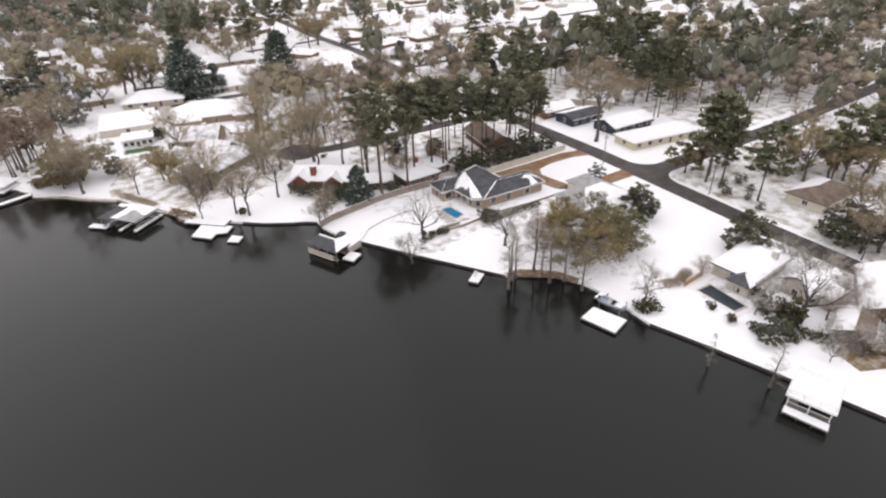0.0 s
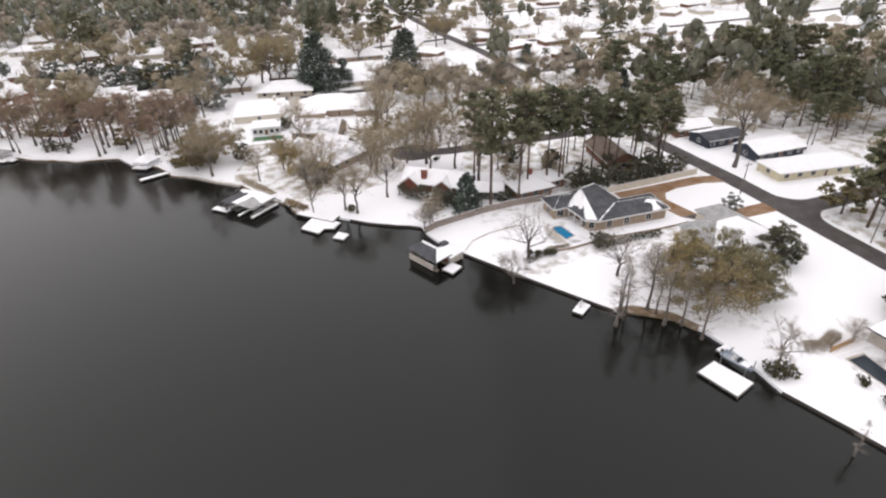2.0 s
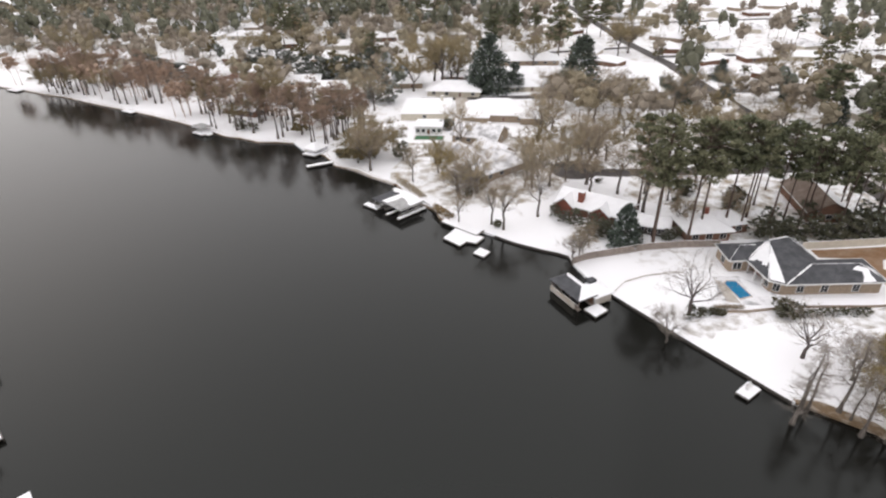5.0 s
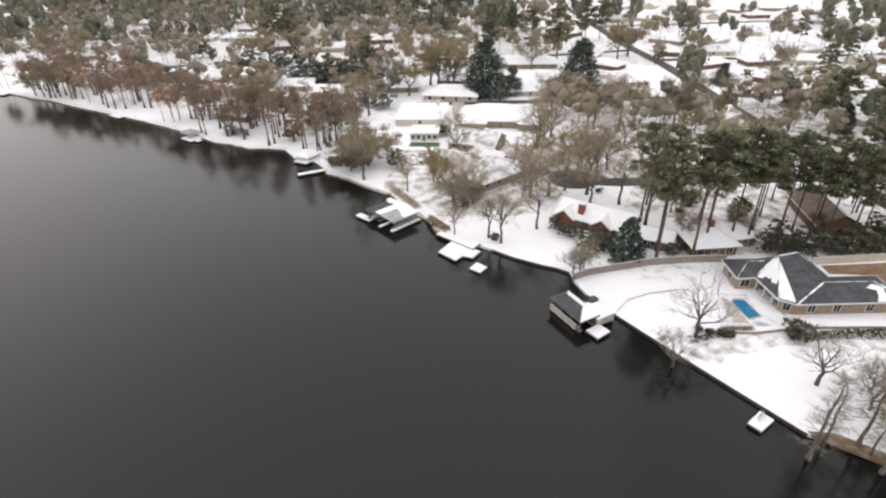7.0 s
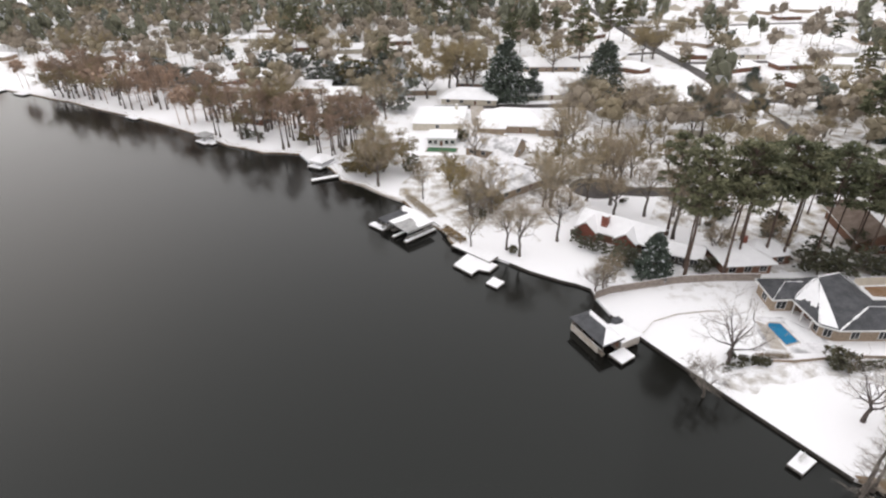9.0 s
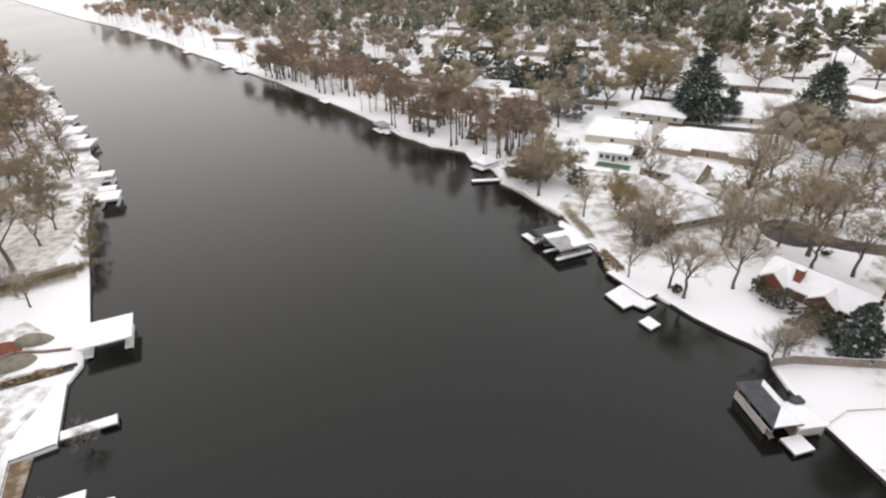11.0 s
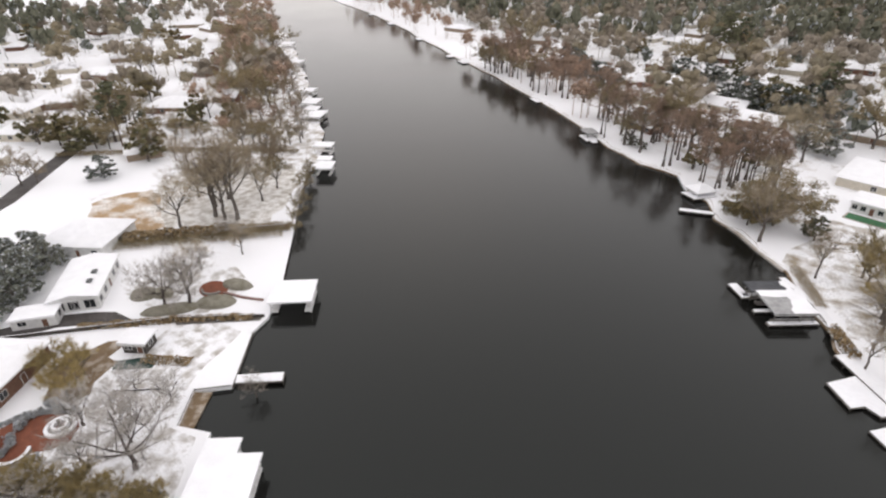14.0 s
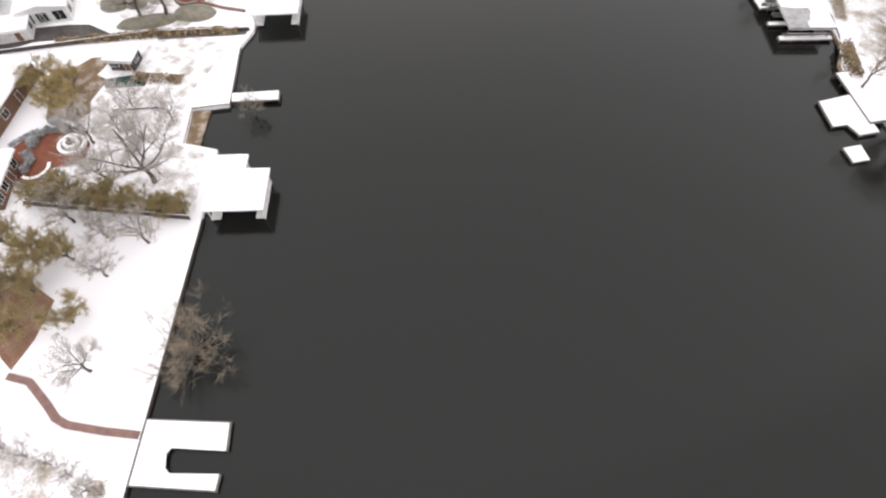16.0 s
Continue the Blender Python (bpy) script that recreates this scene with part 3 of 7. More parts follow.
for k0, k1 in (("L1", "L2"), ("L3", "L1"), ("L2", "F1"), ("F1", "F2"), ("F2", "Q1"), ("Q1", "Q2"), ("Q2", "Q3"), ("Q3", "B1"), ("B1", "B2"), ("B2", "L3")):
    p, q = CORNER[k0], CORNER[k1]
    side = Vector((q.y - p.y, p.x - q.x, 0)).normalized()
    Mesh().prism([tuple((p + side * 0.005).xy), tuple((q + side * 0.005).xy), tuple((q + side * 0.14).xy), tuple((p + side * 0.14).xy)], EAVE - 0.24, EAVE + 0.06).into("gutter", WHITE_WOOD, main, "white gutter with a rim of snow")
for px, py in ((64.7, 95.4), (64.95, 92.8), (65.3, 90.2)):
    Mesh().box(px - 75.13, py - 96.13, 0, px - 74.87, py - 95.87, EAVE - 0.17).into("porch_post", WHITE_WOOD, main)
for px, py, side, w in ((62.6, 96.2, 0, 1.8), (65.8, 89.4, 3, 1.3), (66.9, 87.6, -0.35, 1.2), (71.5, 86.90, 0, 1.4), (76.5, 86.92, 0, 1.4), (83, 86.95, 0, 1.4), (60.9, 99.4, 3, 1.6)):
    add_opening(main, "window", px - 75, py - 96, side, w, 0.6, 2.35)
add_opening(main, "door", 66.9 - 75, 93.6 - 96, 2.86, 1.0, 0.05, 2.1, DARK_WOOD)


def roof_seam(k0, k1, material, r=0.1):
    """Snow and pale tiles caught along a ridge, hip or valley, with breaks."""
    p, q = CORNER[k0] + Vector((0, 0, 0.04)), CORNER[k1] + Vector((0, 0, 0.04))
    n = max(3, int((q - p).length / 0.8))
    rng = random.Random(len(k0 + k1) + ord(k1[-1]))
    m = Mesh().tube([p.lerp(q, i / n) for i in range(n + 1)], [r * rng.choice((0.25, 0.7, 1.0, 1.3)) for i in range(n + 1)], 5)
    m.into("ridge_cap", material, main, "pale ridge tiles with snow")


for k0, k1, mtl, r in (("F2", "V", ROOF_SNOW, 0.2), ("L1", "Lr", THIN_SNOW, 0.09), ("Lr", "Lm", THIN_SNOW, 0.1), ("R1", "R2", ROOF_SNOW, 0.12), ("R2", "Q3", THIN_SNOW, 0.1), ("Q1", "Qr", THIN_SNOW, 0.1), ("V", "Qr", THIN_SNOW, 0.08), ("F1", "R1", ROOF_SNOW, 0.08)):
    roof_seam(k0, k1, mtl, r)
snow_patch(("L2", "F1", "R1"), ((0.93, 0.03), (0.62, 0.01), (0.30, 0.0), (0.04, 0.02), (0.0, 0.14), (0.0, 0.52), (0.10, 0.62), (0.17, 0.55), (0.32, 0.46), (0.30, 0.38), (0.46, 0.30), (0.52, 0.22), (0.70, 0.17)), "irregular sheet of snow on the roof")
snow_patch(("L2", "R1", "Lm"), ((0.93, 0.05), (0.50, 0.48), (0.03, 0.95), (0.04, 0.66), (0.20, 0.52), (0.28, 0.36), (0.55, 0.22), (0.66, 0.10)), "snow reaching towards the valley of the roof")
snow_patch(("F1", "F2", "R1"), ((0.90, 0.07), (0.05, 0.92), (0.02, 0.72), (0.03, 0.40), (0.05, 0.05), (0.50, 0.02), (0.72, 0.02)), "snow on the narrow front slope")
snow_patch(("Q3", "B1", "R2"), ((0.98, 0.01), (0.02, 0.96), (0.02, 0.84), (0.22, 0.62), (0.50, 0.38), (0.80, 0.06)), "strip of snow along the eave")
snow_patch(("F2", "Q1", "Qr"), ((0.24, 0.72), (0.16, 0.55), (0.10, 0.34), (0.16, 0.14), (0.06, 0.06), (0.0, 0.30), (0.06, 0.52), (0.10, 0.84), (0.18, 0.80)), "patch of snow on the low roof")
snow_patch(("Q1", "Q2", "Qr"), ((0.7, 0.1), (0.5, 0.3), (0.2, 0.3), (0.25, 0.1)), "last patch of snow")

grey_house = house(94.6, 73.4, 4, 17, 10.6, "grey-roofed house half covered in snow", CREAM, SHINGLE_LIGHT, rise=2.6, snow=(0,))
wing(grey_house, 4.6, 6.0, 90, 8, 7.4, CREAM, SHINGLE_LIGHT, "hip", 2.9, 2.0)
wing(grey_house, -1.0, -5.2, 90, 6.0, 6.4, CREAM, SHINGLE_LIGHT, "hip", 2.9, 1.9, snow=(0, 3))
# Main wall in darker brown brick paints the overhang's shade; the gables stay red.
brick_e = house(38.3, 126.0, -35, 18.5, 8.6, "long brick house with a snow-covered roof and red brick chimneys", BROWN_BRICK, ROOF_SNOW, "gable", rise=2.8, over=0.9,
                chimneys=((-3.4, -2.9, 1.5, 6.6),), windows=5)
wing(brick_e, -7.0, -3.2, 90, 5.2, 4.8, RED_BRICK, ROOF_SNOW, "gable", rise=2.3, over=0.5, openings=1)
wing(brick_e, 3.0, -3.6, 90, 4.6, 4.6, RED_BRICK, ROOF_SNOW, "gable", rise=2.1, over=0.5, openings=1)
for gx, gy, gw, gr in ((-7.0, -6.34, 4.8, 2.3), (3.0, -6.44, 4.6, 2.1)):
    for sx in (-1, 1):
        Mesh().tube([(gx + sx * (gw / 2 + 0.45), gy, 2.86), (gx, gy, 2.86 + gr)], [0.12, 0.12], 4).into("gable_board", WHITE_WOOD, brick_e, "white gable board")
wing(brick_e, 14.2, -1.6, 12, 9.5, 6.2, DARK_WOOD, ROOF_SNOW, "gable", h=2.6, rise=1.5, openings=4)
wing(brick_e, 26.0, 3.2, 40, 10.5, 8.6, BROWN_BRICK, ROOF_SNOW, "hip", h=2.9, rise=2.4, over=0.8, openings=3)
wing(brick_e, 29.5, 9.0, 46, 10, 7, BROWN_BRICK, ROOF_SNOW, "hip", h=2.8, rise=2.2, over=0.6, openings=2)
Mesh().box(25.4, 5.6, 2.6, 26.5, 6.7, 5.9).into("chimney", RED_BRICK, brick_e, "red brick chimney")
house(139, 128.5, 2, 15, 9, "low dark navy house with a thinly snowed dark roof", NAVY, SHINGLE, "gable", rise=1.3, windows=4, snow=(1,))
house(147, 114, 2, 19, 10, "navy house with a snow-covered roof", NAVY, ROOF_SNOW, "gable", rise=2.0, windows=5)
house(146.5, 98.3, -5, 27, 9.5, "pale yellow ranch house with a snowy roof", YELLOW, ROOF_SNOW, rise=2.2, windows=6)
lakeside = house(100.5, 30.3, 7, 14, 9, "lakeside house with snow on a grey shingle roof", STONE, SHINGLE, rise=2.4, snow=(0, 1, 2, 3), chimneys=((3, -3.2, 1.1, 5.6),))
wing(lakeside, -7.6, -2.6, 0, 4.6, 4.4, STONE, SHINGLE, "hip", 2.6, 1.3, 0.4, (0,), 1)
gabled = house(103.5, 18.5, -12, 9, 6.5, "house behind bare shrubs with snowy gables", STONE, SHINGLE, "gable", rise=2.4, snow=(0, 1))
wing(gabled, 0.5, -3.4, 90, 5, 4.6, STONE, SHINGLE, "gable", 2.9, 1.9, 0.5, (0, 1), 1)
house(112, 9, 30, 17, 9, "brown-shingled house with snow along its ridge", BROWN_BRICK, SHINGLE_BROWN, "gable", rise=2.6, snow=(1,))
house(96.8, 7.0, 20, 8, 5.4, "brown wooden outbuilding beside bare shrubs", GREY_WOOD, SHINGLE_BROWN, "gable", rise=1.5, snow=(1,), windows=2, ends=False)
house(147, 42, 3, 16, 10, "brown-roofed house among bare trees", CREAM, SHINGLE_BROWN, rise=2.4, snow=(1,))
house(150, 20, -8, 15, 10, "snow-roofed house beside the street", CREAM, ROOF_SNOW, rise=2.4)
house(160, 61, 0, 15, 10, "house with thin snow on its brown roof", CREAM, THIN_SNOW, rise=2.4)
house(136, 140, 0, 14, 8, "brick house with a light snowy roof", BROWN_BRICK, ROOF_SNOW, "gable", rise=2.0)

# houses round the far street and the cove
house(-8.7, 197, -5, 10, 8.5, "white pool house with a snowy flat roof", WHITE_WOOD, ROOF_SNOW, "flat", 2.9, windows=5, over=0.4)
house(-10.5, 221, 86, 22, 19, "flat-roofed house covered in snow", CREAM, ROOF_SNOW, "hip", 3, 1.6, chimneys=((5, -6, 1.0, 5.5),))
broad = house(18, 214, -8, 26, 16, "broad tan house with a snowy hip roof", TAN_BRICK, ROOF_SNOW, "hip", 3, 4.4)
wing(broad, 14.5, -4.0, 90, 13, 9, TAN_BRICK, ROOF_SNOW, "hip", 2.8, 2.2)
wing(broad, -7.0, -6.5, 90, 9, 9, TAN_BRICK, ROOF_SNOW, "hip", 2.8, 2.4)
house(2, 251, -10, 24, 15, "snow-roofed house behind the street", CREAM, ROOF_SNOW, "hip", 2.7, 3.2, over=0.9)
house(6, 277, -12, 18, 14, "snow-roofed brick house by cedars", BROWN_BRICK, ROOF_SNOW, "hip", 2.8, 3.2, over=0.9)
house(42, 309, -3, 34, 13, "long tan brick house under deep snow", TAN_BRICK, ROOF_SNOW, "hip", 2.8, 3.4, over=0.9, windows=7)
house(40, 275, 3, 28, 14, "snow-covered low house with dark eaves", TAN_BRICK, ROOF_SNOW, "hip", 2.7, 3.2, over=0.9, windows=6)
house(34, 256, 0, 27, 13, "snowy garage roof along the street", CREAM, ROOF_SNOW, "hip", 2.6, 2.8, over=0.9)
house(80, 269, 8, 27, 20, "wide white-roofed house with rows of windows", CREAM, ROOF_SNOW, "hip", 3, 3.0, windows=8)
house(10, 186, -25, 17, 12, "grey-roofed cove house thinly covered in snow", TAN_BRICK, THIN_SNOW, "gable", 3, 3.4, chimneys=((3, 1, 1.1, 6.5),))
cove = house(12.5, 158.5, 38, 19, 14, "brown-eaved cove house under thin snow", TAN_BRICK, THIN_SNOW, "hip", 3, 3.4, over=0.9)
wing(cove, -2, 9, 90, 12, 8, TAN_BRICK, THIN_SNOW, "gable", 3, 2.8)
wing(cove, 8, 8, 90, 13, 7, TAN_BRICK, THIN_SNOW, "gable", 3, 2.4)
house(43, 180, 10, 16, 11, "house beside the turning place under snow", CREAM, THIN_SNOW, "hip", 3, 2.4)

# houses behind the cypress bank
for x, y, a, w, d, wall in ((-128, 293, -33, 28, 12, RED_BRICK), (-109, 264, -28, 17, 11, CREAM), (-55, 257, -5, 15, 11, BROWN_BRICK), (-77, 247, -20, 13, 10, CREAM), (-62, 234, -30, 13, 11, CREAM), (-88, 226, -24, 16, 9, BROWN_BRICK),
                            (-220, 388, -10, 24, 14, CREAM), (-198, 340, -12, 16, 10, CREAM), (-256, 428, -8, 36, 14, BROWN_BRICK), (-206, 424, -6, 38, 14, CREAM), (-140, 407, -6, 34, 12, CREAM), (-41, 350, 0, 17, 10, CREAM),
                            (-45, 388, 4, 17, 12, BROWN_BRICK), (-50, 432, 4, 18, 13, CREAM), (-55, 486, 4, 19, 14, CREAM), (-104, 296, -20, 16, 10, CREAM), (-172, 410, -8, 18, 12, CREAM), (-84, 400, 5, 22, 12, CREAM), (-110, 372, 8, 18, 11, BROWN_BRICK)):
    house(x, y, a, w, d, "riverside house with a snow-covered roof", wall, ROOF_SNOW, "hip" if w > 16 else "gable", 3.0, 2.6, over=0.8, windows=4)
house(97, 127, 82, 18, 10, "brown house under the pines with thin snow on its roof", BROWN_BRICK, SHINGLE_BROWN, "gable", 3.0, 3.0, over=0.8, snow=(0,))

# west bank houses
lake_house = house(-129.6, 39.4, 147, 17, 9, "white house with a snowy roof and dark windows", WHITE_WOOD, ROOF_SNOW, "gable", 3.4, 0.9, over=0.4, windows=5)
for oy in (-2.8, 0.2, 3.0):
    add_opening(lake_house, "window", -8.5, oy, 3, 2.0, 0.6, 2.5)
for ox in (-3.4, 0.4):
    Mesh().box(ox - 0.7, -2.6, 3.9, ox + 0.7, -1.6, 4.25).into("skylight", GLASS, lake_house)
house(-124.5, 28.5, 57, 8, 4.5, "low carport with a snowy flat roof", WHITE_WOOD, ROOF_SNOW, "flat", 2.3, 1, over=0.2, category="carport", windows=2)
house(-152, 47, 38, 17, 14, "white house with a broad snowy hip roof", WHITE_WOOD, ROOF_SNOW, "hip", 3.4, 3.2)
house(-109.5, 16.0, 128, 18, 12, "white-roofed house beside the brick patio", BROWN_BRICK, ROOF_SNOW, "hip", 3.6, 3.0)
house(-101.0, 38.9, 38, 4.4, 3.6, "small garden shed with a snowy roof", DARK_WOOD, ROOF_SNOW, "flat", 2.4, 1, over=0.5, category="shed", windows=2)
house(-92.8, 7.8, 138, 9, 10, "house with snowy roof by the hedge", BROWN_BRICK, ROOF_SNOW, "hip", 3.2, 2.6)


for x, y, a, w, d in ((-256, 118, 41, 20, 17), (-229, 108, 41, 10, 8), (-378, 190, 33, 26, 18), (-340, 172, 40, 18, 12), (-416, 102, 40, 18, 14), (-434, 158, 39, 18, 12), (-301, 84, 66, 20, 12), (-352, 92, 30, 22, 14), (-346, 120, 28, 20, 12), (-312, 157, 30, 16, 12), (-362, 178, 30, 20, 14), (-276, 158, 28, 14, 10),
                      (-300, 66, 40, 18, 12), (-262, 62, 40, 18, 12), (-238, 40, 40, 18, 11), (-330, 40, 35, 20, 12), (-250, 140, 30, 12, 9)):
    house(x, y, a, w, d, "west bank house under a snowy roof", CREAM if w % 4 else BROWN_BRICK, ROOF_SNOW, "hip" if w > 16 else "gable", 3.0, 2.8, windows=4)


# ---- docks and boathouses ----
def dock(poly, label, z=0.6, deck=GREY_WOOD, posts=2.6, name="dock", snow=True, thick=0.28):
    """A wooden dock on posts, with a sheet of snow on its deck."""
    cx, cy = sum(p[0] for p in poly) / len(poly), sum(p[1] for p in poly) / len(poly)
    e = thing(name, cx, cy, 0, 0, label, "dock")
    loc = moved(poly, cx, cy)
    Mesh().prism(loc, z - thick, z).into("deck", deck, e)
    if snow:
        inner = [(x * 0.955, y * 0.955) for x, y in loc]
        Mesh().prism(inner, z + 0.003, z + 0.14).into("snow", SNOW, e, "fresh snow on the boards")
    n = len(loc)
    for i in range(n):
        a, b = Vector(loc[i]), Vector(loc[(i + 1) % n])
        k = max(1, round((b - a).length / posts))
        for j in range(k):
            p = a + (b - a) * j / k
            p = p - p.normalized() * 0.12
            Mesh().tube([(p.x, p.y, -2.0), (p.x, p.y, z - thick + 0.01)], [0.11, 0.11], 7).into("post", DARK_WOOD, e)
    return e


def boathouse(x, y, rz, w, d, label, roof=ROOF_SNOW, kind="flat", h=3.0, rise=1.6, snow=(), slip=True, wall=GREY_WOOD, over=0.4, z=0.62):
    """A roof on posts over a U of decking, open at the front, with rails."""
    e = thing("boathouse", x, y, 0, rz, label, "boathouse")
    side = 0.18 * w
    decks = ([(-w / 2, -d / 2, -w / 2 + side, d / 2), (w / 2 - side, -d / 2, w / 2, d / 2), (-w / 2 + side, d / 2 - 1.6, w / 2 - side, d / 2)]
             if slip else [(-w / 2, -d / 2, w / 2, d / 2)])
    for a, b, c, f in decks:
        Mesh().box(a, b, z - 0.25, c, f, z).into("deck", wall, e)
    def along(m):
        """The ridge runs along the longer side."""
        if d > w:
            m.v = [(-py, px, pz) for px, py, pz in m.v]
        return m
    along(roof_shape(max(w, d), min(w, d), h, rise, kind, over)).into("roof", roof, e)
    if snow:
        along(snow_sheet(max(w, d), min(w, d), h, rise, kind, over, snow)).into("snow", ROOF_SNOW, e, "sheet of fresh snow")
    low = h - (0.22 if kind != "flat" else 0)
    nx, ny = max(2, round(w / 3) + 1), max(2, round(d / 3) + 1)
    for i in range(nx):
        for j in range(ny):
            if i in (0, nx - 1) or j == ny - 1:
                px, py = -w / 2 + 0.15 + (w - 0.3) * i / (nx - 1), -d / 2 + 0.15 + (d - 0.3) * j / (ny - 1)
                Mesh().tube([(px, py, -2), (px, py, low)], [0.1, 0.1], 6).into("post", WHITE_WOOD if roof is ROOF_SNOW else wall, e)
    for sx in (-1, 1):
        Mesh().box(sx * w / 2 - 0.06, -d / 2, low - 0.35, sx * w / 2 + 0.06, d / 2, low - 0.004).into("beam", WHITE_WOOD, e)
        Mesh().box(sx * (w / 2 - 0.06) - 0.04, -d / 2 + 0.2, z + 0.9, sx * (w / 2 - 0.06) + 0.04, d / 2, z + 1.0).into("rail", WHITE_WOOD, e)
    return e


def rect(a, b, w):
    """A rectangle of width w along a to b."""
    a, b = Vector(a), Vector(b)
    d = (b - a).normalized()
    n = Vector((-d.y, d.x)) * w / 2
    return [tuple(a - n), tuple(b - n), tuple(b + n), tuple(a + n)]


# east bank
pool_boathouse = boathouse(24.4, 87.7, 28.0, 4.2, 9.0, "boathouse with a dark grey shingle hip roof over the water", SHINGLE, "hip", 3.1, 1.5, (0, 3), wall=FENCE_WOOD)
Mesh().box(-2.28, -3.4, 0.25, -2.12, 4.5, 1.55).into("side_wall", STONE, pool_boathouse, "pale tan boarded parapet")
Mesh().box(1.9, -4.2, 0.62, 2.04, 4.5, 2.85).into("inner_wall", BROWN_BRICK, pool_boathouse, "red-brown boarded inner wall")
Mesh().box(-2.1, 4.36, 0.62, 1.9, 4.5, 2.85).into("end_wall", FENCE_WOOD, pool_boathouse)
shore_wing = boathouse(29.3, 87.4, 28.0, 4.4, 4.6, "shore wing of the boathouse under snow", ROOF_SNOW, "hip", 2.7, 1.1, slip=False, wall=FENCE_WOOD)
Mesh().box(-1.9, -2.3, 0.62, 2.2, -2.16, 2.5).into("wall", STONE, shore_wing, "pale tan boarded wall")
Mesh().add([(-0.7, 1.2, 3.2), (0.9, 1.2, 3.2), (0.9, 2.6, 2.8), (-0.7, 2.6, 2.8), (-0.7, 1.2, 4.0), (0.9, 1.2, 4.0), (0.9, 2.6, 3.95), (-0.7, 2.6, 3.95)],
           [(3, 2, 1, 0), (4, 5, 6, 7), (0, 1, 5, 4), (1, 2, 6, 5), (2, 3, 7, 6), (3, 0, 4, 7)]).into("dormer", SHINGLE, shore_wing, "small grey dormer")
dock([(25.9, 82.9), (27.7, 80.2), (30.7, 82.4), (29.0, 84.9)], "snowy landing beside the grey-roofed boathouse", 0.7)
dock([(46.3, 59.5), (47.7, 57.7), (50.9, 60.0), (49.5, 62.0)], "small snow-covered landing with a bench")
dock([(58.4, 37.1), (63, 38.5), (65.7, 31.7), (60.8, 30.0)], "wide snow-covered swimming dock")
dock([(65.2, 40.6), (68.6, 41.5), (68.9, 40.0), (65.6, 39.4)], "narrow snowy plank beside the boat lift", 0.8)
sun_deck = boathouse(74.9, 1.2, 20, 6.0, 6.2, "open boathouse with a railed snowy roof deck", ROOF_SNOW, "flat", 2.9)
for i in range(4):
    for j in range(4):
        if i in (0, 3) or j in (0, 3):
            px, py = -3.2 + 2.13 * i, -3.3 + 2.2 * j
            Mesh().tube([(px, py, 3.2), (px, py, 4.25)], [0.05, 0.05], 6).into("rail_post", WHITE_WOOD, sun_deck)
for x0, y0, x1, y1 in ((-3.2, -3.34, 3.2, -3.26), (-3.2, 3.26, 3.2, 3.34), (-3.24, -3.2, -3.16, 3.2), (3.16, -3.2, 3.24, 3.2)):
    Mesh().box(x0, y0, 4.16, x1, y1, 4.26).into("hand_rail", WHITE_WOOD, sun_deck)
    Mesh().box(x0, y0, 3.7, x1, y1, 3.76).into("middle_rail", WHITE_WOOD, sun_deck)
dock([(69.3, 2.6), (71.4, -3.6), (73.0, -3.0), (70.8, 3.2)], "snowy dock edge before the boathouse", 0.7)
dock([(4.1, 106.3), (6.6, 104.3), (8.4, 106.7), (6, 108.9)], "square wooden swimming raft under snow", 0.45, name="raft")
dock([(-3.3, 113.7), (1, 109.5), (2.7, 111.6), (5.2, 110.6), (7.4, 113.6), (0.2, 119.2)], "stepped wooden dock covered in snow")
dock([(-3.9, 122.2), (5.4, 114.1), (7.5, 116.7), (-1.4, 125.6)], "broad snowy boardwalk along the bank", 0.95)
slip = boathouse(-14.4, 131.0, -48, 7.6, 8.0, "covered boat slip with snow half off its grey roof", SHINGLE_LIGHT, "flat", 2.7, over=0.3)
Mesh().prism([(-4.05, 4.25), (4.05, 4.25), (4.05, -0.6), (2.6, -0.5), (1.7, 0.3), (0.4, 0.6), (-0.6, 1.1), (-1.7, 0.9), (-1.5, -1.4), (-2.0, -4.1), (-4.05, -4.2)], 3.053, 3.14).into("snow", ROOF_SNOW, slip, "snow slid off half the roof")
low_shelter = boathouse(-18.9, 135.2, -48, 3.0, 8.0, "lower boat shelter with a flat grey roof", SHINGLE, "flat", 2.4, slip=False)
Mesh().prism([(-1.8, 4.3), (1.8, 4.3), (1.7, 3.0), (0.6, 3.3), (-0.4, 2.7), (-1.8, 3.1)], 2.753, 2.83).into("snow", ROOF_SNOW, low_shelter, "drift of snow at the roof's end")
dock(rect((-25.6, 134.8), (-21.4, 131.2), 2.0), "short snowy finger dock at a boat slip", 0.6)
dock(rect((-22.6, 131.6), (-14.0, 140.0), 1.0), "narrow snowy finger between boat slips", 0.6)
dock(rect((-19.0, 127.2), (-11.5, 134.4), 0.9), "narrow snowy finger dock by the boat slip", 0.6)
dock(rect((-15.6, 124.6), (-8.2, 131.6), 1.1), "outer snowy finger of the boat slip", 0.6)
dock(strip([(-18.4, 144.2), (-10.0, 137.6), (-6.4, 132.6), (-4.4, 127.6)], 1.5), "boardwalk that follows the bank", 0.9)
dock(rect((-49.0, 163.4), (-40.6, 167.2), 1.7), "long thin snow-covered jetty", 0.7)
dock([(-53.2, 175.0), (-48.2, 172.4), (-43.9, 178.8), (-48.4, 182.6)], "snowy dock below a tent roof", 0.7)
boathouse(-48.6, 178.0, 58, 6.0, 5.4, "pavilion with a peaked white roof on the dock", ROOF_SNOW, "hip", 2.3, 1.8, slip=False)
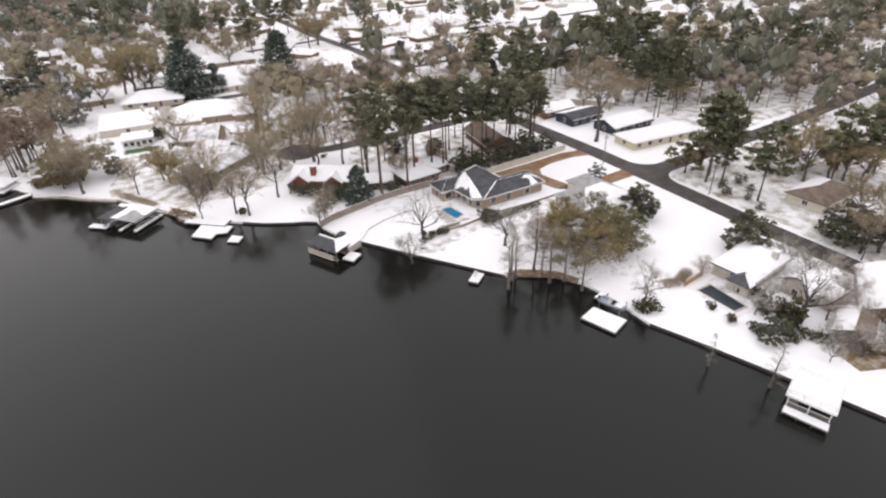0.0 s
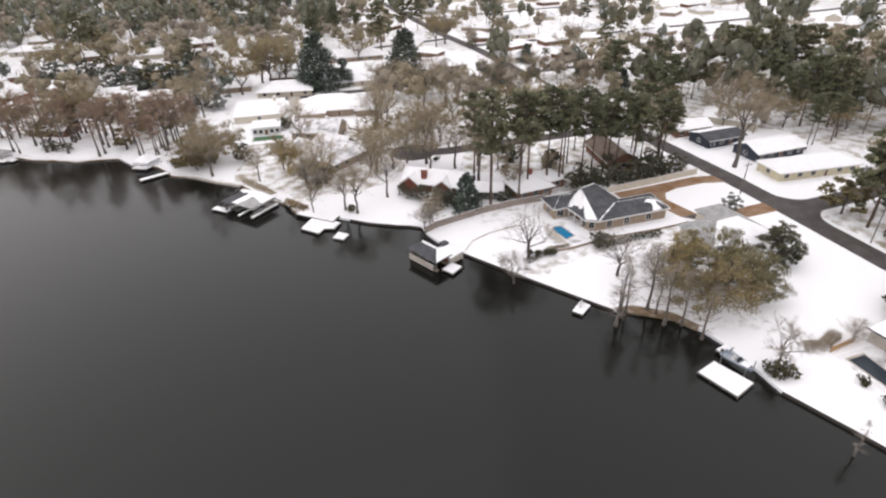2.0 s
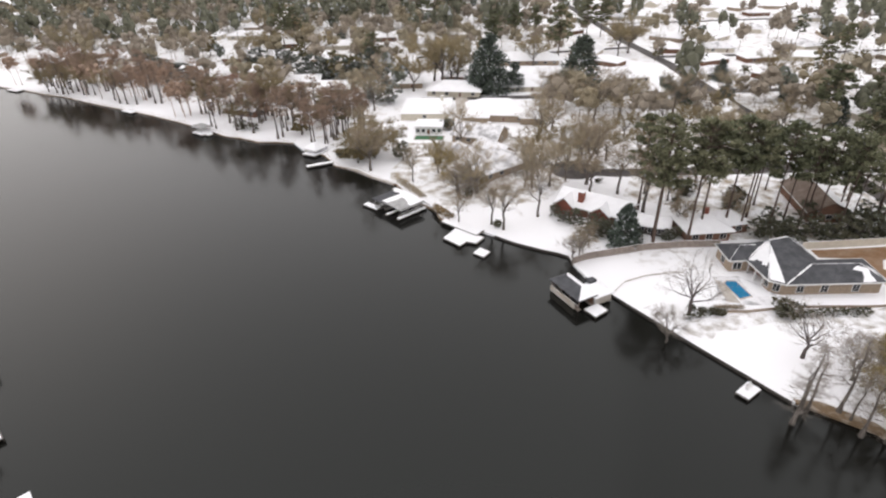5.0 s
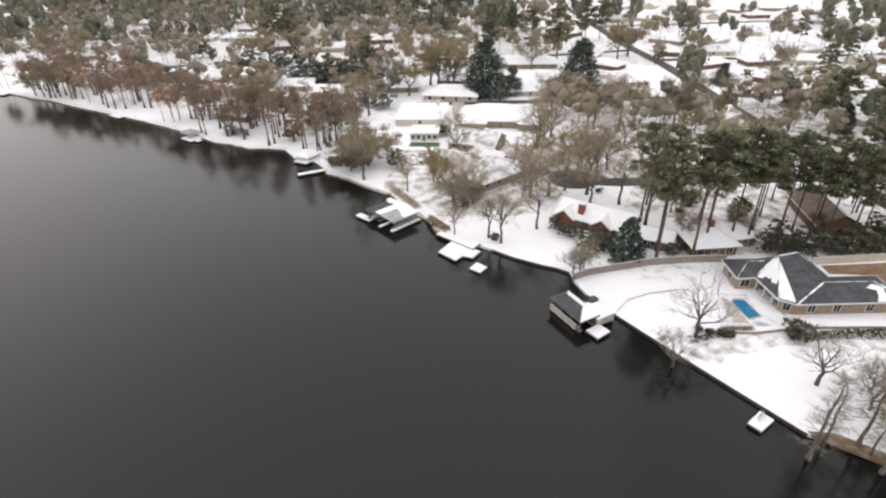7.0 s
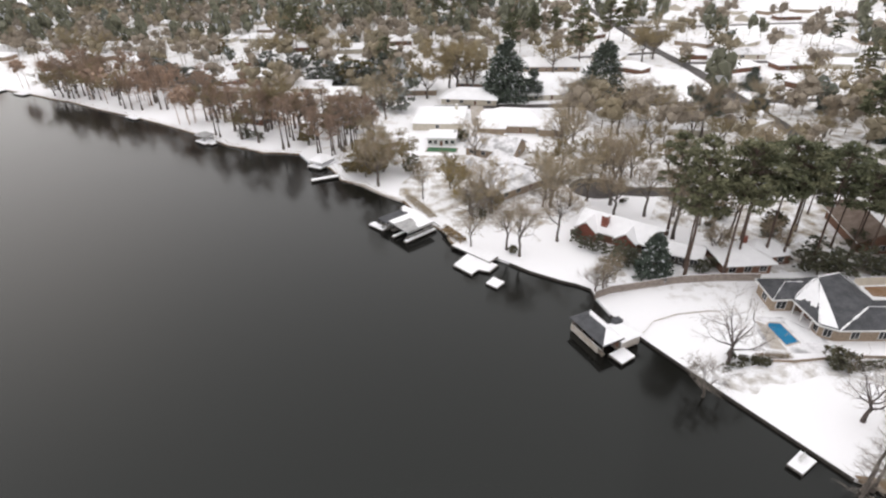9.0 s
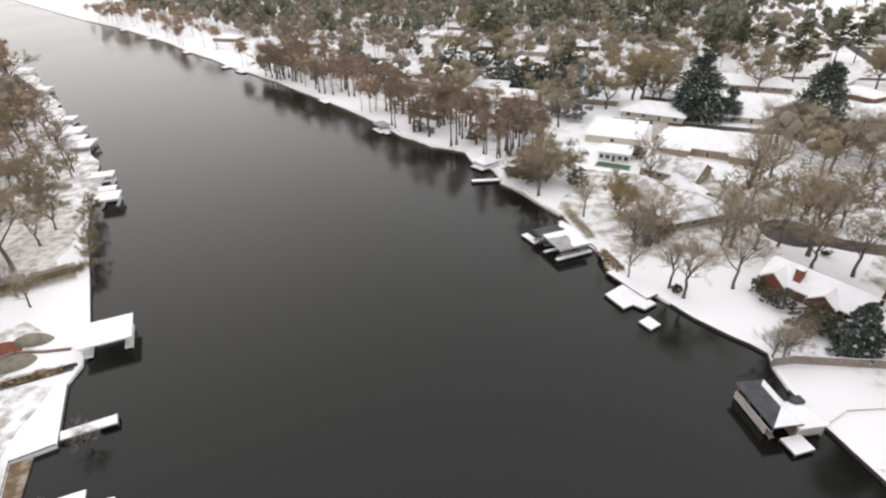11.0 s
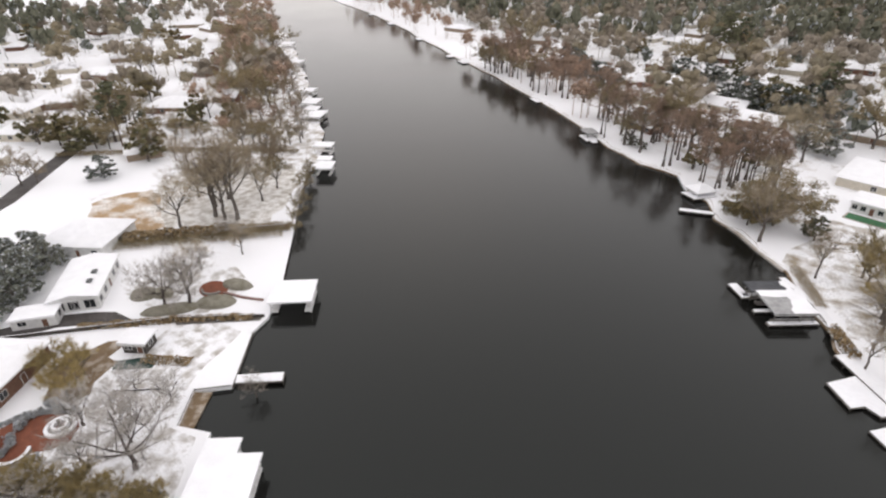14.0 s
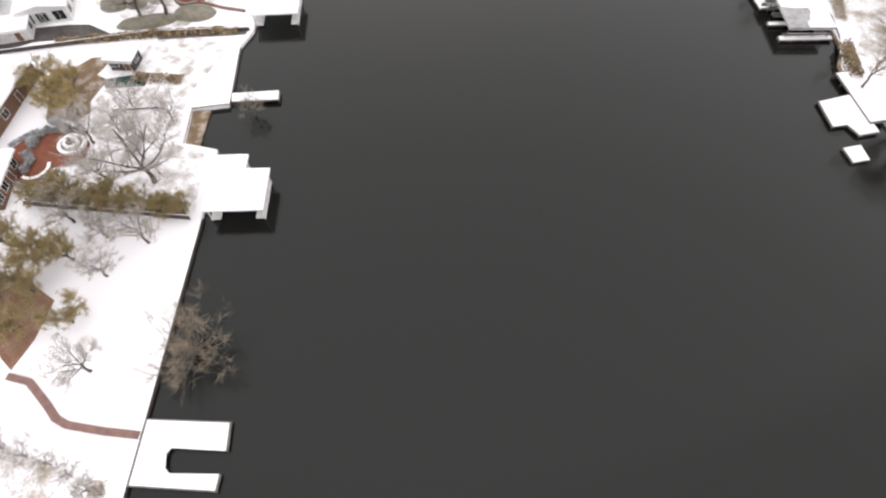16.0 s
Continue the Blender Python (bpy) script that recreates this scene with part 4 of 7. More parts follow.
for k, (x, y, a, w, d) in enumerate(((-98.5, 201.5, 36, 7, 5), (-95, 199, 36, 3, 2.4), (-143.5, 232.5, 32, 8, 2.4), (-223.5, 276, 26, 9, 5), (-241, 283.2, 28, 6, 4),
                                     (-300, 316, 28, 9, 5), (-372, 355, 26, 10, 5), (-430, 384, 25, 9, 5))):
    c, s = math.cos(radians(-a)), math.sin(radians(-a))
    dock([(x + c * px - s * py, y + s * px + c * py) for px, py in ((-w / 2, -d / 2), (w / 2, -d / 2), (w / 2, d / 2), (-w / 2, d / 2))],
         "small far dock under snow at the bank", 0.6)
boathouse(-99.5, 203.6, -36, 5.5, 4, "little grey boat shelter on the bank", SHINGLE_LIGHT, "flat", 2.2, slip=False)
# west bank
boathouse(-92.0, 67.0, 45, 8.4, 7.4, "boathouse with a flat snow-covered roof and white posts", ROOF_SNOW, "flat", 2.9, wall=WHITE_WOOD)
dock([(-80.4, 46.9), (-74.6, 53.1), (-72.9, 51.6), (-78.8, 45.6)], "narrow wooden jetty under snow", 0.8)
lrf = boathouse(-60.6, 34.1, 44, 8.3, 7.0, "boathouse with a broad flat roof under deep snow", ROOF_SNOW, "flat", 3.0, wall=WHITE_WOOD)
boathouse(-65.3, 36.2, 44, 4.6, 3.4, "lower annex roof of the boathouse under snow", ROOF_SNOW, "flat", 2.9, slip=False, wall=WHITE_WOOD)
dock([(-42.4, 5.6), (-34.2, 12.5), (-31.7, 10.1), (-37.1, 5.7), (-37.0, 4.9), (-35.6, 3.8), (-34.7, 3.8), (-30.1, 7.9), (-28.9, 6.4), (-37.2, -0.3)],
     "U-shaped snow-covered boat dock", 0.6)
for k, (x, y, a, w, d) in enumerate(((-146, 116, 40, 5, 6), (-150.5, 119.5, 40, 4, 3), (-161, 127, 38, 6, 4), (-196, 149, 32, 7, 9), (-203, 152.5, 32, 5, 6),
                                     (-213, 158, 32, 9, 8), (-232, 171, 32, 7, 6), (-292, 206, 30, 8, 6), (-345, 236, 30, 8, 6))):
    boathouse(x, y, a, w, d, "far boathouse with a snowy flat roof", ROOF_SNOW, "flat", 2.6 + 0.3 * (k % 3), wall=GREY_WOOD if k % 2 else WHITE_WOOD)


def boat(x, y, rz, length, label, hull=HULL, z=0.9):
    """A small runabout: hull with a pointed bow, cockpit floor, windscreen, engine."""
    e = thing("motor_boat", x, y, z, rz, label, "boat")
    n = 9
    ring = []
    for i in range(n):
        u = i / (n - 1)
        ring.append((length * (u - 0.5), 1.15 * (1 - max(0, (u - 0.45) / 0.55) ** 2.2)))
    m = Mesh()
    outer = [(x0, -w) for x0, w in ring] + [(x0, w) for x0, w in ring[::-1]][1:]
    k = len(outer)
    top = [(px, py, 0.75) for px, py in outer]
    low = [(px * 0.93, py * 0.55, 0.0) for px, py in outer]
    rim = [(px * 0.93 - 0.1, py * 0.8, 0.76) for px, py in outer]
    flr = [(px * 0.9 - 0.1, py * 0.72, 0.3) for px, py in outer]
    m.add(low + top + rim + flr, [tuple(range(k))[::-1]] + [f for r in range(3) for f in ((r * k + i, r * k + (i + 1) % k, (r + 1) * k + (i + 1) % k, (r + 1) * k + i) for i in range(k))]
          + [tuple(range(3 * k, 4 * k))])
    m.into("hull", hull, e)
    Mesh().add([(0.3, -0.8, 0.76), (0.3, 0.8, 0.76), (0.0, 0.7, 1.25), (0.0, -0.7, 1.25), (0.34, -0.8, 0.76), (0.34, 0.8, 0.76), (0.04, 0.7, 1.25), (0.04, -0.7, 1.25)],
               [(0, 1, 2, 3), (7, 6, 5, 4), (0, 3, 7, 4), (1, 5, 6, 2), (3, 2, 6, 7)]).into("windscreen", GLASS, e)
    for s in (-0.45, 0.45):
        Mesh().box(-1.0, s - 0.25, 0.3, -0.5, s + 0.25, 0.75).box(-1.1, s - 0.25, 0.75, -0.98, s + 0.25, 1.1).into("seat", WHITE_WOOD, e)
    Mesh().box(-length / 2 - 0.35, -0.22, 0.2, -length / 2 + 0.05, 0.22, 1.1).into("engine", DARK_WOOD, e)
    Mesh().box(length * 0.12, -0.7, 0.77, length * 0.36, 0.7, 0.85).into("snow", SNOW, e, "snow on the foredeck")
    return e


boat(66.2, 36.4, -72, 5.8, "blue-grey motor boat with snow on its foredeck, on a lift")
for sx, sy in ((-1.5, -2.2), (1.5, -2.2), (1.5, 2.2), (-1.5, 2.2)):
    p = pose(66.2, 36.4, 0, 0, 0, 18) @ Vector((sx, sy, 0))
    tagged(Mesh().tube([(p.x, p.y, -2), (p.x, p.y, 2.2)], [0.09, 0.09], 7).into("lift_post", METAL), "galvanised post of the boat lift", "post", "boat lift posts")


# ---- trees ----
def bare_tree(seed, h, spread, twigs, tw, bark=BARK, twig=TWIG, lean=0.0, trunk_share=0.28, thin=False, levels=(6, 4, 4)):
    """A leafless tree: tapered trunk, limbs, branches and a haze of twigs."""
    rng = random.Random(seed)
    wood, limbs, crown = Mesh(), Mesh(), Mesh()
    r0 = 0.018 * h + 0.05
    fork = h * trunk_share
    bend = [Vector((0, 0, -0.5))]
    for i in range(1, 5):
        bend.append(Vector((rng.gauss(0, 0.012) * h + lean * i * fork / 4, rng.gauss(0, 0.012) * h, fork * i / 4)))
    wood.tube(bend, [r0 * 1.5, r0 * 1.05, r0 * 0.95, r0 * 0.88, r0 * 0.8], 8)
    tips = []

    def grow(p, d, length, r, level):
        pts, rad = [p], [r]
        for i in range(3):
            d = (d + Vector((rng.gauss(0, 0.16), rng.gauss(0, 0.16), 0.07 + rng.gauss(0, 0.08)))).normalized()
            pts.append(pts[-1] + d * length / 3)
            rad.append(r * (1 - 0.22 * (i + 1)))
        if thin and level == len(levels) - 1:
            limbs.ribbon(pts[0], pts[3], r * 2.2, rng)
        else:
            limbs.tube(pts, rad, (5, 4, 3, 3)[level])
        if level == len(levels) - 1:
            tips.append((pts, r))
            return
        for k in range(levels[level + 1]):
            s = rng.randint(1, 3)
            side = Vector((rng.gauss(0, 1), rng.gauss(0, 1), rng.gauss(0.1, 0.45))).normalized()
            grow(pts[s], (d * 0.75 + side * 0.8).normalized(), length * rng.uniform(0.5, 0.78), max(rad[s] * 0.62, 0.025), level + 1)
    for k in range(levels[0]):
        w = 6.283 * (k + rng.uniform(-0.3, 0.3)) / levels[0]
        up = rng.uniform(0.55, 1.5) if k else 3.0
        d = Vector((math.cos(w) * spread, math.sin(w) * spread, up)).normalized()
        base = bend[rng.randint(3, 4)] if k else bend[4]
        grow(base, d, h * rng.uniform(0.30, 0.42), r0 * 0.55, 0)
    for i in range(twigs):
        pts, r = rng.choice(tips)
        p = pts[rng.randint(1, 3)] + Vector((rng.gauss(0, 0.1), rng.gauss(0, 0.1), rng.gauss(0, 0.1)))
        out = (pts[3] - pts[0]).normalized()
        d = (out * 0.8 + Vector((rng.gauss(0, 0.8), rng.gauss(0, 0.8), rng.gauss(0.15, 0.6)))).normalized()
        crown.ribbon(p, p + d * h * rng.uniform(0.06, 0.15), tw * rng.uniform(0.6, 1.3), rng)
    return wood, limbs, crown, bark, twig


def cypress(seed, h, twigs, tw, twig=TWIG_RUST, width=0.17, first=0.2, stout=1.0):
    """A bald cypress in winter: straight flared trunk and short level branches."""
    rng = random.Random(seed)
    wood, limbs, crown = Mesh(), Mesh(), Mesh()
    r0 = 0.012 * h + 0.06
    pts = [Vector((rng.gauss(0, 0.03) * i, rng.gauss(0, 0.03) * i, h * i / 7 - (0.8 if i == 0 else 0))) for i in range(8)]
    wood.tube(pts, [r0 * 2.3] + [r0 * (1.1 - 0.145 * i) for i in range(1, 8)], 7)
    ends = []
    for k in range(34):
        u = rng.uniform(first, 0.97)
        w = rng.uniform(0, 6.283)
        length = h * width * (1.15 - u) * rng.uniform(0.8, 1.3) + 0.3
        p = pts[0].lerp(pts[-1], u)
        p.z = h * u
        q = p + Vector((math.cos(w) * length, math.sin(w) * length, length * rng.uniform(0.05, 0.45)))
        limbs.tube([p, p.lerp(q, 0.5) + Vector((0, 0, 0.08)), q], [0.06 * stout, 0.045 * stout, 0.02 * stout], 4)
        ends.append((p, q))
    for i in range(twigs):
        p, q = rng.choice(ends)
        a = p.lerp(q, rng.uniform(0.25, 1.0))
        d = Vector((rng.gauss(0, 1), rng.gauss(0, 1), rng.gauss(0.1, 0.6))).normalized()
        crown.ribbon(a, a + d * rng.uniform(0.5, 1.2), tw * rng.uniform(0.6, 1.3), rng)
    return wood, limbs, crown, BARK, twig


def leafy(seed, h, width, clumps, leaves, size, leaf, bark=BARK, shape="round", bottom=0.25):
    """An evergreen: trunk, limbs and clumps of leaves with gaps between them."""
    rng = random.Random(seed)
    wood, limbs, crown = Mesh(), Mesh(), Mesh()
    r0 = 0.02 * h + 0.05 if shape != "pine" else 0.0085 * h + 0.05
    top = h * (0.55 if shape == "round" else 0.93)
    trunk = [Vector((rng.gauss(0, 0.02) * i, rng.gauss(0, 0.02) * i, top * i / 5 - (0.5 if i == 0 else 0))) for i in range(6)]
    wood.tube(trunk, [r0 * 1.5] + [r0 * (1.0 - 0.14 * i) for i in range(1, 6)], 7)
    for k in range(clumps):
        w = rng.uniform(0, 6.283)
        if shape == "round":
            u = rng.random() ** 0.6
            el = rng.uniform(-0.15, 1.0)
            c = Vector((math.cos(w) * width * u, math.sin(w) * width * u, h * (bottom + (1 - bottom) * 0.88 * max(0.05, el) * math.sqrt(max(0.05, 1 - (u * 0.9) ** 2)) + 0.05)))
            cr = width * rng.uniform(0.11, 0.23)
        elif shape == "cone":
            u = rng.random() ** 1.3
            rr = width * (1.02 - u) ** 0.62 * rng.uniform(0.5, 1.02)
            c = Vector((math.cos(w) * rr, math.sin(w) * rr, h * (bottom + (1 - bottom) * u * 0.97)))
            cr = width * (0.36 - 0.2 * u)
        else:  # pine
            u = rng.random()
            rr = width * math.sqrt(max(0.04, 1 - ((u - 0.36) / 0.66) ** 2)) * rng.random() ** 0.5
            c = Vector((math.cos(w) * rr, math.sin(w) * rr, h * (bottom + (1 - bottom) * (0.04 + 0.93 * u))))
            cr = width * rng.uniform(0.14, 0.27)
        zb = min(max(c.z - rng.uniform(0.4, 1.5) * cr, h * 0.12), top * 0.98)
        p = trunk[0].lerp(trunk[-1], 0.5)
        p = Vector((p.x * 0.3, p.y * 0.3, zb if shape != "round" else min(zb, top * rng.uniform(0.45, 0.98))))
        if k % 2 == 0 or shape == "pine":
            limbs.tube([p, p.lerp(c, 0.55) + Vector((0, 0, cr * 0.1)), c], [0.10 if shape == "round" else 0.06, 0.06, 0.02], 4)
        for i in range(leaves):
            d = Vector((rng.gauss(0, 1), rng.gauss(0, 1), rng.gauss(0, 0.62)))
            d = d / max(d.length, 0.3) * cr * rng.uniform(0.35, 1.1)
            d.z *= {"round": 0.62, "cone": 0.8, "pine": 0.5}[shape]
            crown.leaf(c + d, size * rng.uniform(0.6, 1.3), rng, 0.75)
    return wood, limbs, crown, bark, leaf


def shrub(seed, r, n, leaf, size=0.22):
    rng = random.Random(seed)
    wood, limbs, crown = Mesh(), Mesh(), Mesh()
    lumps = [(Vector((rng.uniform(-1, 1) * r * 0.5, rng.uniform(-1, 1) * r * 0.5, r * rng.uniform(0.4, 0.8))), r * rng.uniform(0.4, 0.62)) for k in range(6)]
    for c, cr in lumps:
        limbs.tube([(0, 0, -0.2), c * 0.5, c], [0.05, 0.035, 0.015], 4)
    for i in range(n):
        c, cr = rng.choice(lumps)
        d = Vector((rng.gauss(0, 1), rng.gauss(0, 1), rng.gauss(0, 1))).normalized() * cr * rng.uniform(0.6, 1.08)
        p = c + d
        p.z = max(p.z, 0.05)
        crown.leaf(p, size * rng.uniform(0.6, 1.3), rng, 1.0)
    return wood, limbs, crown, BARK, leaf


KINDS = {
    # name: (object name, label, category, height of the model, models)
    "bare": ("bare_tree", "leafless grey-brown hardwood tree standing in snow", "tree", 14, lambda s: bare_tree(s, 14, 1.0, 2600, 0.034, thin=True)),
    "lawn": ("bare_tree", "wide leafless lawn tree with dark spreading limbs", "tree", 14, lambda s: bare_tree(s, 14, 0.95, 800, 0.03, bark=DARK_BARK, twig=TWIG_PALE, trunk_share=0.28, thin=True)),
    "pale": ("bare_tree", "leafless pale tree with fine spreading twigs over snow", "tree", 11, lambda s: bare_tree(s, 11, 1.25, 2300, 0.028, twig=TWIG_PALE, trunk_share=0.22, thin=True)),
    "tall": ("bare_tree", "tall slender leafless tree with upright limbs", "tree", 18, lambda s: bare_tree(s, 18, 0.55, 2400, 0.036, trunk_share=0.42, thin=True)),
    "stick": ("cypress_tree", "slender bare cypress with pale twigs at the water", "tree", 11, lambda s: cypress(s, 11, 900, 0.018, TWIG_PALE, 0.19, 0.12, 0.4)),
    "pine": ("pine_tree", "tall pine with a bare trunk and a dark green crown", "tree", 28, lambda s: leafy(s, 28, (5.6, 4.8, 6.0)[s % 3], 62, 58, 0.30, NEEDLE, PINE_BARK, "pine", (0.58, 0.50, 0.62)[s % 3])),
    "oak": ("live_oak", "broad live oak with olive leaves over snow", "tree", 12, lambda s: leafy(s, 12, 8.8, 88, 130, 0.165, OAK_LEAF, BARK, "round", 0.22)),
    "magnolia": ("magnolia_tree", "dense dark green magnolia standing in snow", "tree", 10, lambda s: leafy(s, 10, 4.2, 58, 50, 0.25, DARK_LEAF, BARK, "round", 0.10)),
    "cedar": ("cedar_tree", "conical evergreen dusted with snow", "tree", 14, lambda s: leafy(s, 14, 4.6, 120, 50, 0.38, CEDAR_LEAF, BARK, "cone", 0.03)),
    "wood_bare": ("bare_tree", "leafless brown hardwood tree among others", "tree", 14, lambda s: bare_tree(s, 14, 1.0, 1500, 0.075, thin=True, levels=(6, 3, 3))),
    "wood_oak": ("live_oak", "olive evergreen oak among bare trees", "tree", 11, lambda s: leafy(s, 11, 5.2, 34, 34, 0.50, OAK_LEAF, BARK, "round", 0.18)),
    "wood_cypress": ("cypress_tree", "bald cypress with a rusty brown crown near the bank", "tree", 16, lambda s: cypress(s, 16, 950, 0.10, width=0.38, first=0.44)),
    "grey_green": ("evergreen_tree", "broad grey-green evergreen frosted with snow", "tree", 14, lambda s: leafy(s, 14, 7.6, 60, 60, 0.42, GREY_LEAF, BARK, "round", 0.06)),
    "wood_pine": ("pine_tree", "tall dark green pine among bare trees", "tree", 24, lambda s: leafy(s, 24, 4.6, 26, 26, 0.62, NEEDLE, PINE_BARK, "pine", 0.55)),
    "haze": ("bare_tree", "broad olive-brown tree with a fine haze of twigs", "tree", 14, lambda s: bare_tree(s, 14, 1.15, 1800, 0.10, twig=TWIG_OLIVE, thin=True, levels=(7, 3, 3))),
    "fine": ("bare_tree", "tall leafless tree with a fine grey-tan crown", "tree", 15, lambda s: bare_tree(s, 15, 0.8, 1900, 0.04, twig=TWIG_TAN, trunk_share=0.3, thin=True)),
    "broad_pine": ("pine_tree", "broad full-crowned green pine above the roofs", "tree", 24, lambda s: leafy(s, 24, 6.4, 56, 46, 0.48, NEEDLE, PINE_BARK, "pine", 0.34)),
    "fir": ("cedar_tree", "tall full cone-shaped evergreen dusted with snow", "tree", 24, lambda s: leafy(s, 24, 10.0, 150, 60, 0.48, CEDAR_LEAF, BARK, "cone", 0.02)),
    "bushy": ("bare_tree", "wide fountain of bare limbs leaning over the water's edge", "tree", 9, lambda s: bare_tree(s, 9, 1.8, 3000, 0.02, twig=TWIG, trunk_share=0.10, levels=(12, 5, 3))),
    "snowy": ("bare_tree", "wide leafless tree with snow along its fine twigs", "tree", 14, lambda s: bare_tree(s, 14, 1.15, 3000, 0.036, bark=DARK_BARK, twig=TWIG_SNOW, trunk_share=0.26, thin=True)),
    "frosted": ("magnolia_tree", "grey-green evergreen laden with snow", "tree", 10, lambda s: leafy(s, 10, 4.6, 56, 80, 0.26, SNOWY_LEAF, BARK, "round", 0.10)),
    "olive": ("garden_tree", "half-bare garden tree with olive-brown foliage over snow", "tree", 9, lambda s: bare_tree(s, 9, 1.35, 3800, 0.05, twig=TWIG_GOLD, trunk_share=0.2, thin=True, levels=(7, 4, 4))),
    "frost_shrub": ("shrub", "round pale shrub covered in snow", "shrub", 2, lambda s: shrub(s, 1.5, 300, FROST_LEAF)),
    "shrub": ("shrub", "low evergreen shrub with snow on its leaves", "shrub", 2, lambda s: shrub(s, 1.5, 260, SHRUB_LEAF)),
}
MODELS = {}
rng_t = random.Random(5)


def plant(kind, x, y, h=None, z=G, label=""):
    """A tree of that kind and height; three models of each kind are shared."""
    name, text, category, tall, make = KINDS[kind]
    k = (kind, rng_t.randrange(3))
    s = (h or tall * rng_t.uniform(0.8, 1.15)) / tall
    turn = pose(x, y, z, 0, 0, rng_t.uniform(0, 360)) @ Matrix.Diagonal((s * rng_t.uniform(0.92, 1.08), s * rng_t.uniform(0.92, 1.08), s, 1))
    if k not in MODELS:
        wood, limbs, crown, bark, leaf = make(11 * k[1] + len(kind) * 101)
        e = thing(name, 0, 0, 0, 0, text, category)
        if wood.v:
            wood.into("trunk", bark, e)
        tagged(limbs.into("branchwork", bark, e), kind="stuff")
        tagged(crown.into("crown", leaf, e), kind="stuff")
        MODELS[k] = e
        e.matrix_basis = turn
    else:
        e = copy_thing(MODELS[k], Matrix())
        e.matrix_basis = turn
    if label:
        tagged(e, label)
    return e


# ---- planting ----
def side_of(x, y, line):
    """Distance to a bank's line; positive on its land side."""
    best, sign = 1e9, 1
    for (ax, ay), (bx, by) in zip(line, line[1:]):
        dx, dy = bx - ax, by - ay
        u = max(0, min(1, ((x - ax) * dx + (y - ay) * dy) / (dx * dx + dy * dy)))
        d = math.hypot(x - ax - u * dx, y - ay - u * dy)
        if d < best:
            best, sign = d, (1 if dx * (y - ay) - dy * (x - ax) < 0 else -1)
    return best * sign


def inland_east(x, y):
    return side_of(x, y, EAST)


def inland_west(x, y):
    return -side_of(x, y, WEST)


def on_road(x, y, pad):
    for pts, w, _ in ROADS:
        for (ax, ay), (bx, by) in zip(pts, pts[1:]):
            dx, dy = bx - ax, by - ay
            u = max(0, min(1, ((x - ax) * dx + (y - ay) * dy) / (dx * dx + dy * dy)))
            if math.hypot(x - ax - u * dx, y - ay - u * dy) < w / 2 + pad:
                return True
    return False


def inside(x, y, poly):
    odd = False
    for (ax, ay), (bx, by) in zip(poly, [*poly[1:], poly[0]]):
        if (ay > y) != (by > y) and x < (bx - ax) * (y - ay) / (by - ay) + ax:
            odd = not odd
    return odd


OPEN = [
    [(-20, 150), (1, 150), (0, 216), (-20, 216)],  # lawns and yards that stay free of scattered trees
    [(54, 57), (32, 90), (26, 100), (40, 106), (64, 107), (118, 108), (118, 62), (80, 40), (69, 30), (69, 50)],
    [(124, 84), (160, 86), (170, 128), (124, 128)], [(69, 28), (84, -10), (118, -10), (118, 40), (90, 40)],
    [(26, 104), (8, 118), (-2, 128), (14, 128), (32, 118), (36, 106)],
    [(-42, 166), (-30, 160), (-22, 154), (-14, 160), (-14, 182), (-30, 190), (-42, 182)],
    [(-38, 0), (-62, 27), (-80, 45), (-120, 84), (-134, 60), (-100, 10), (-60, -20)],
    [(-120, 84), (-146, 108), (-215, 70), (-200, 40), (-160, 30), (-130, 60)],
    [(-17, 166), (-3, 166), (2, 215), (-20, 215)], [(-25, 203), (40, 198), (40, 247), (-25, 247)], [(60, 246), (104, 246), (108, 290), (62, 290)],
    [(-12, 240), (58, 246), (58, 322), (-4, 296)], [(26, 150), (114, 148), (114, 159), (26, 162)],
]


def free(x, y, pad=1.0):
    if on_road(x, y, pad) or any(inside(x, y, p) for p in OPEN):
        return False
    return all(abs(x - hx) > hr or abs(y - hy) > hr for hx, hy, hr in FOOT)


# trees that stand singly
for x, y, h in ((52.5, 53.2, 14), (55.0, 55.6, 15), (56.2, 55.8, 14), (60.7, 54.9, 17), (61.5, 53.2, 11), (61.6, 50.6, 15), (64.6, 49.2, 13), (65.6, 44.6, 12), (68.9, 15.7, 7), (73.4, 7.0, 10)):
    plant("stick", x, y, h, 0)
plant("oak", 73, 52.5, 12.5)
plant("oak", 80, 59, 12.5)
plant("oak", 84, 53.5, 10)
plant("pale", 39.4, 73.3, 9.5, 0)
plant("olive", 71.5, 60.5, 11)
plant("olive", 76, 64, 11)
plant("pale", 73.5, 34.5, 9.5)
plant("lawn", 61.8, 67.6, 14)
plant("lawn", 46.3, 80.7, 14.5)
plant("pale", 67, 62, 10)
plant("pale", 70, 66, 9)
for x, y, h in ((107.5, 36.5, 12), (110.5, 39, 10), (127.5, 25, 11), (130, 29, 9), (98.5, 60.5, 10), (101, 63, 9)):
    plant("magnolia", x, y, h)
for x, y, h in ((71.6, 31.3, 3.2), (70.6, 32.8, 2.4), (90.8, 16.5, 5), (65, 80, 3.6), (67.5, 80.5, 2.6), (47.5, 82, 1.6), (49.5, 81.2, 1.6), (51.4, 80.8, 1.5), (53, 80.2, 1.6), (93, 56, 1.6)):
    plant("shrub", x, y, h)
plant("lawn", 93.1, 14.2, 17)
plant("magnolia", 82.9, 13.8, 6.5)
for x, y, h in ((88, 20, 6), (98, 12, 8), (104, 2, 9), (93, 3, 7), (108, 22, 9)):
    plant("snowy", x, y, h)
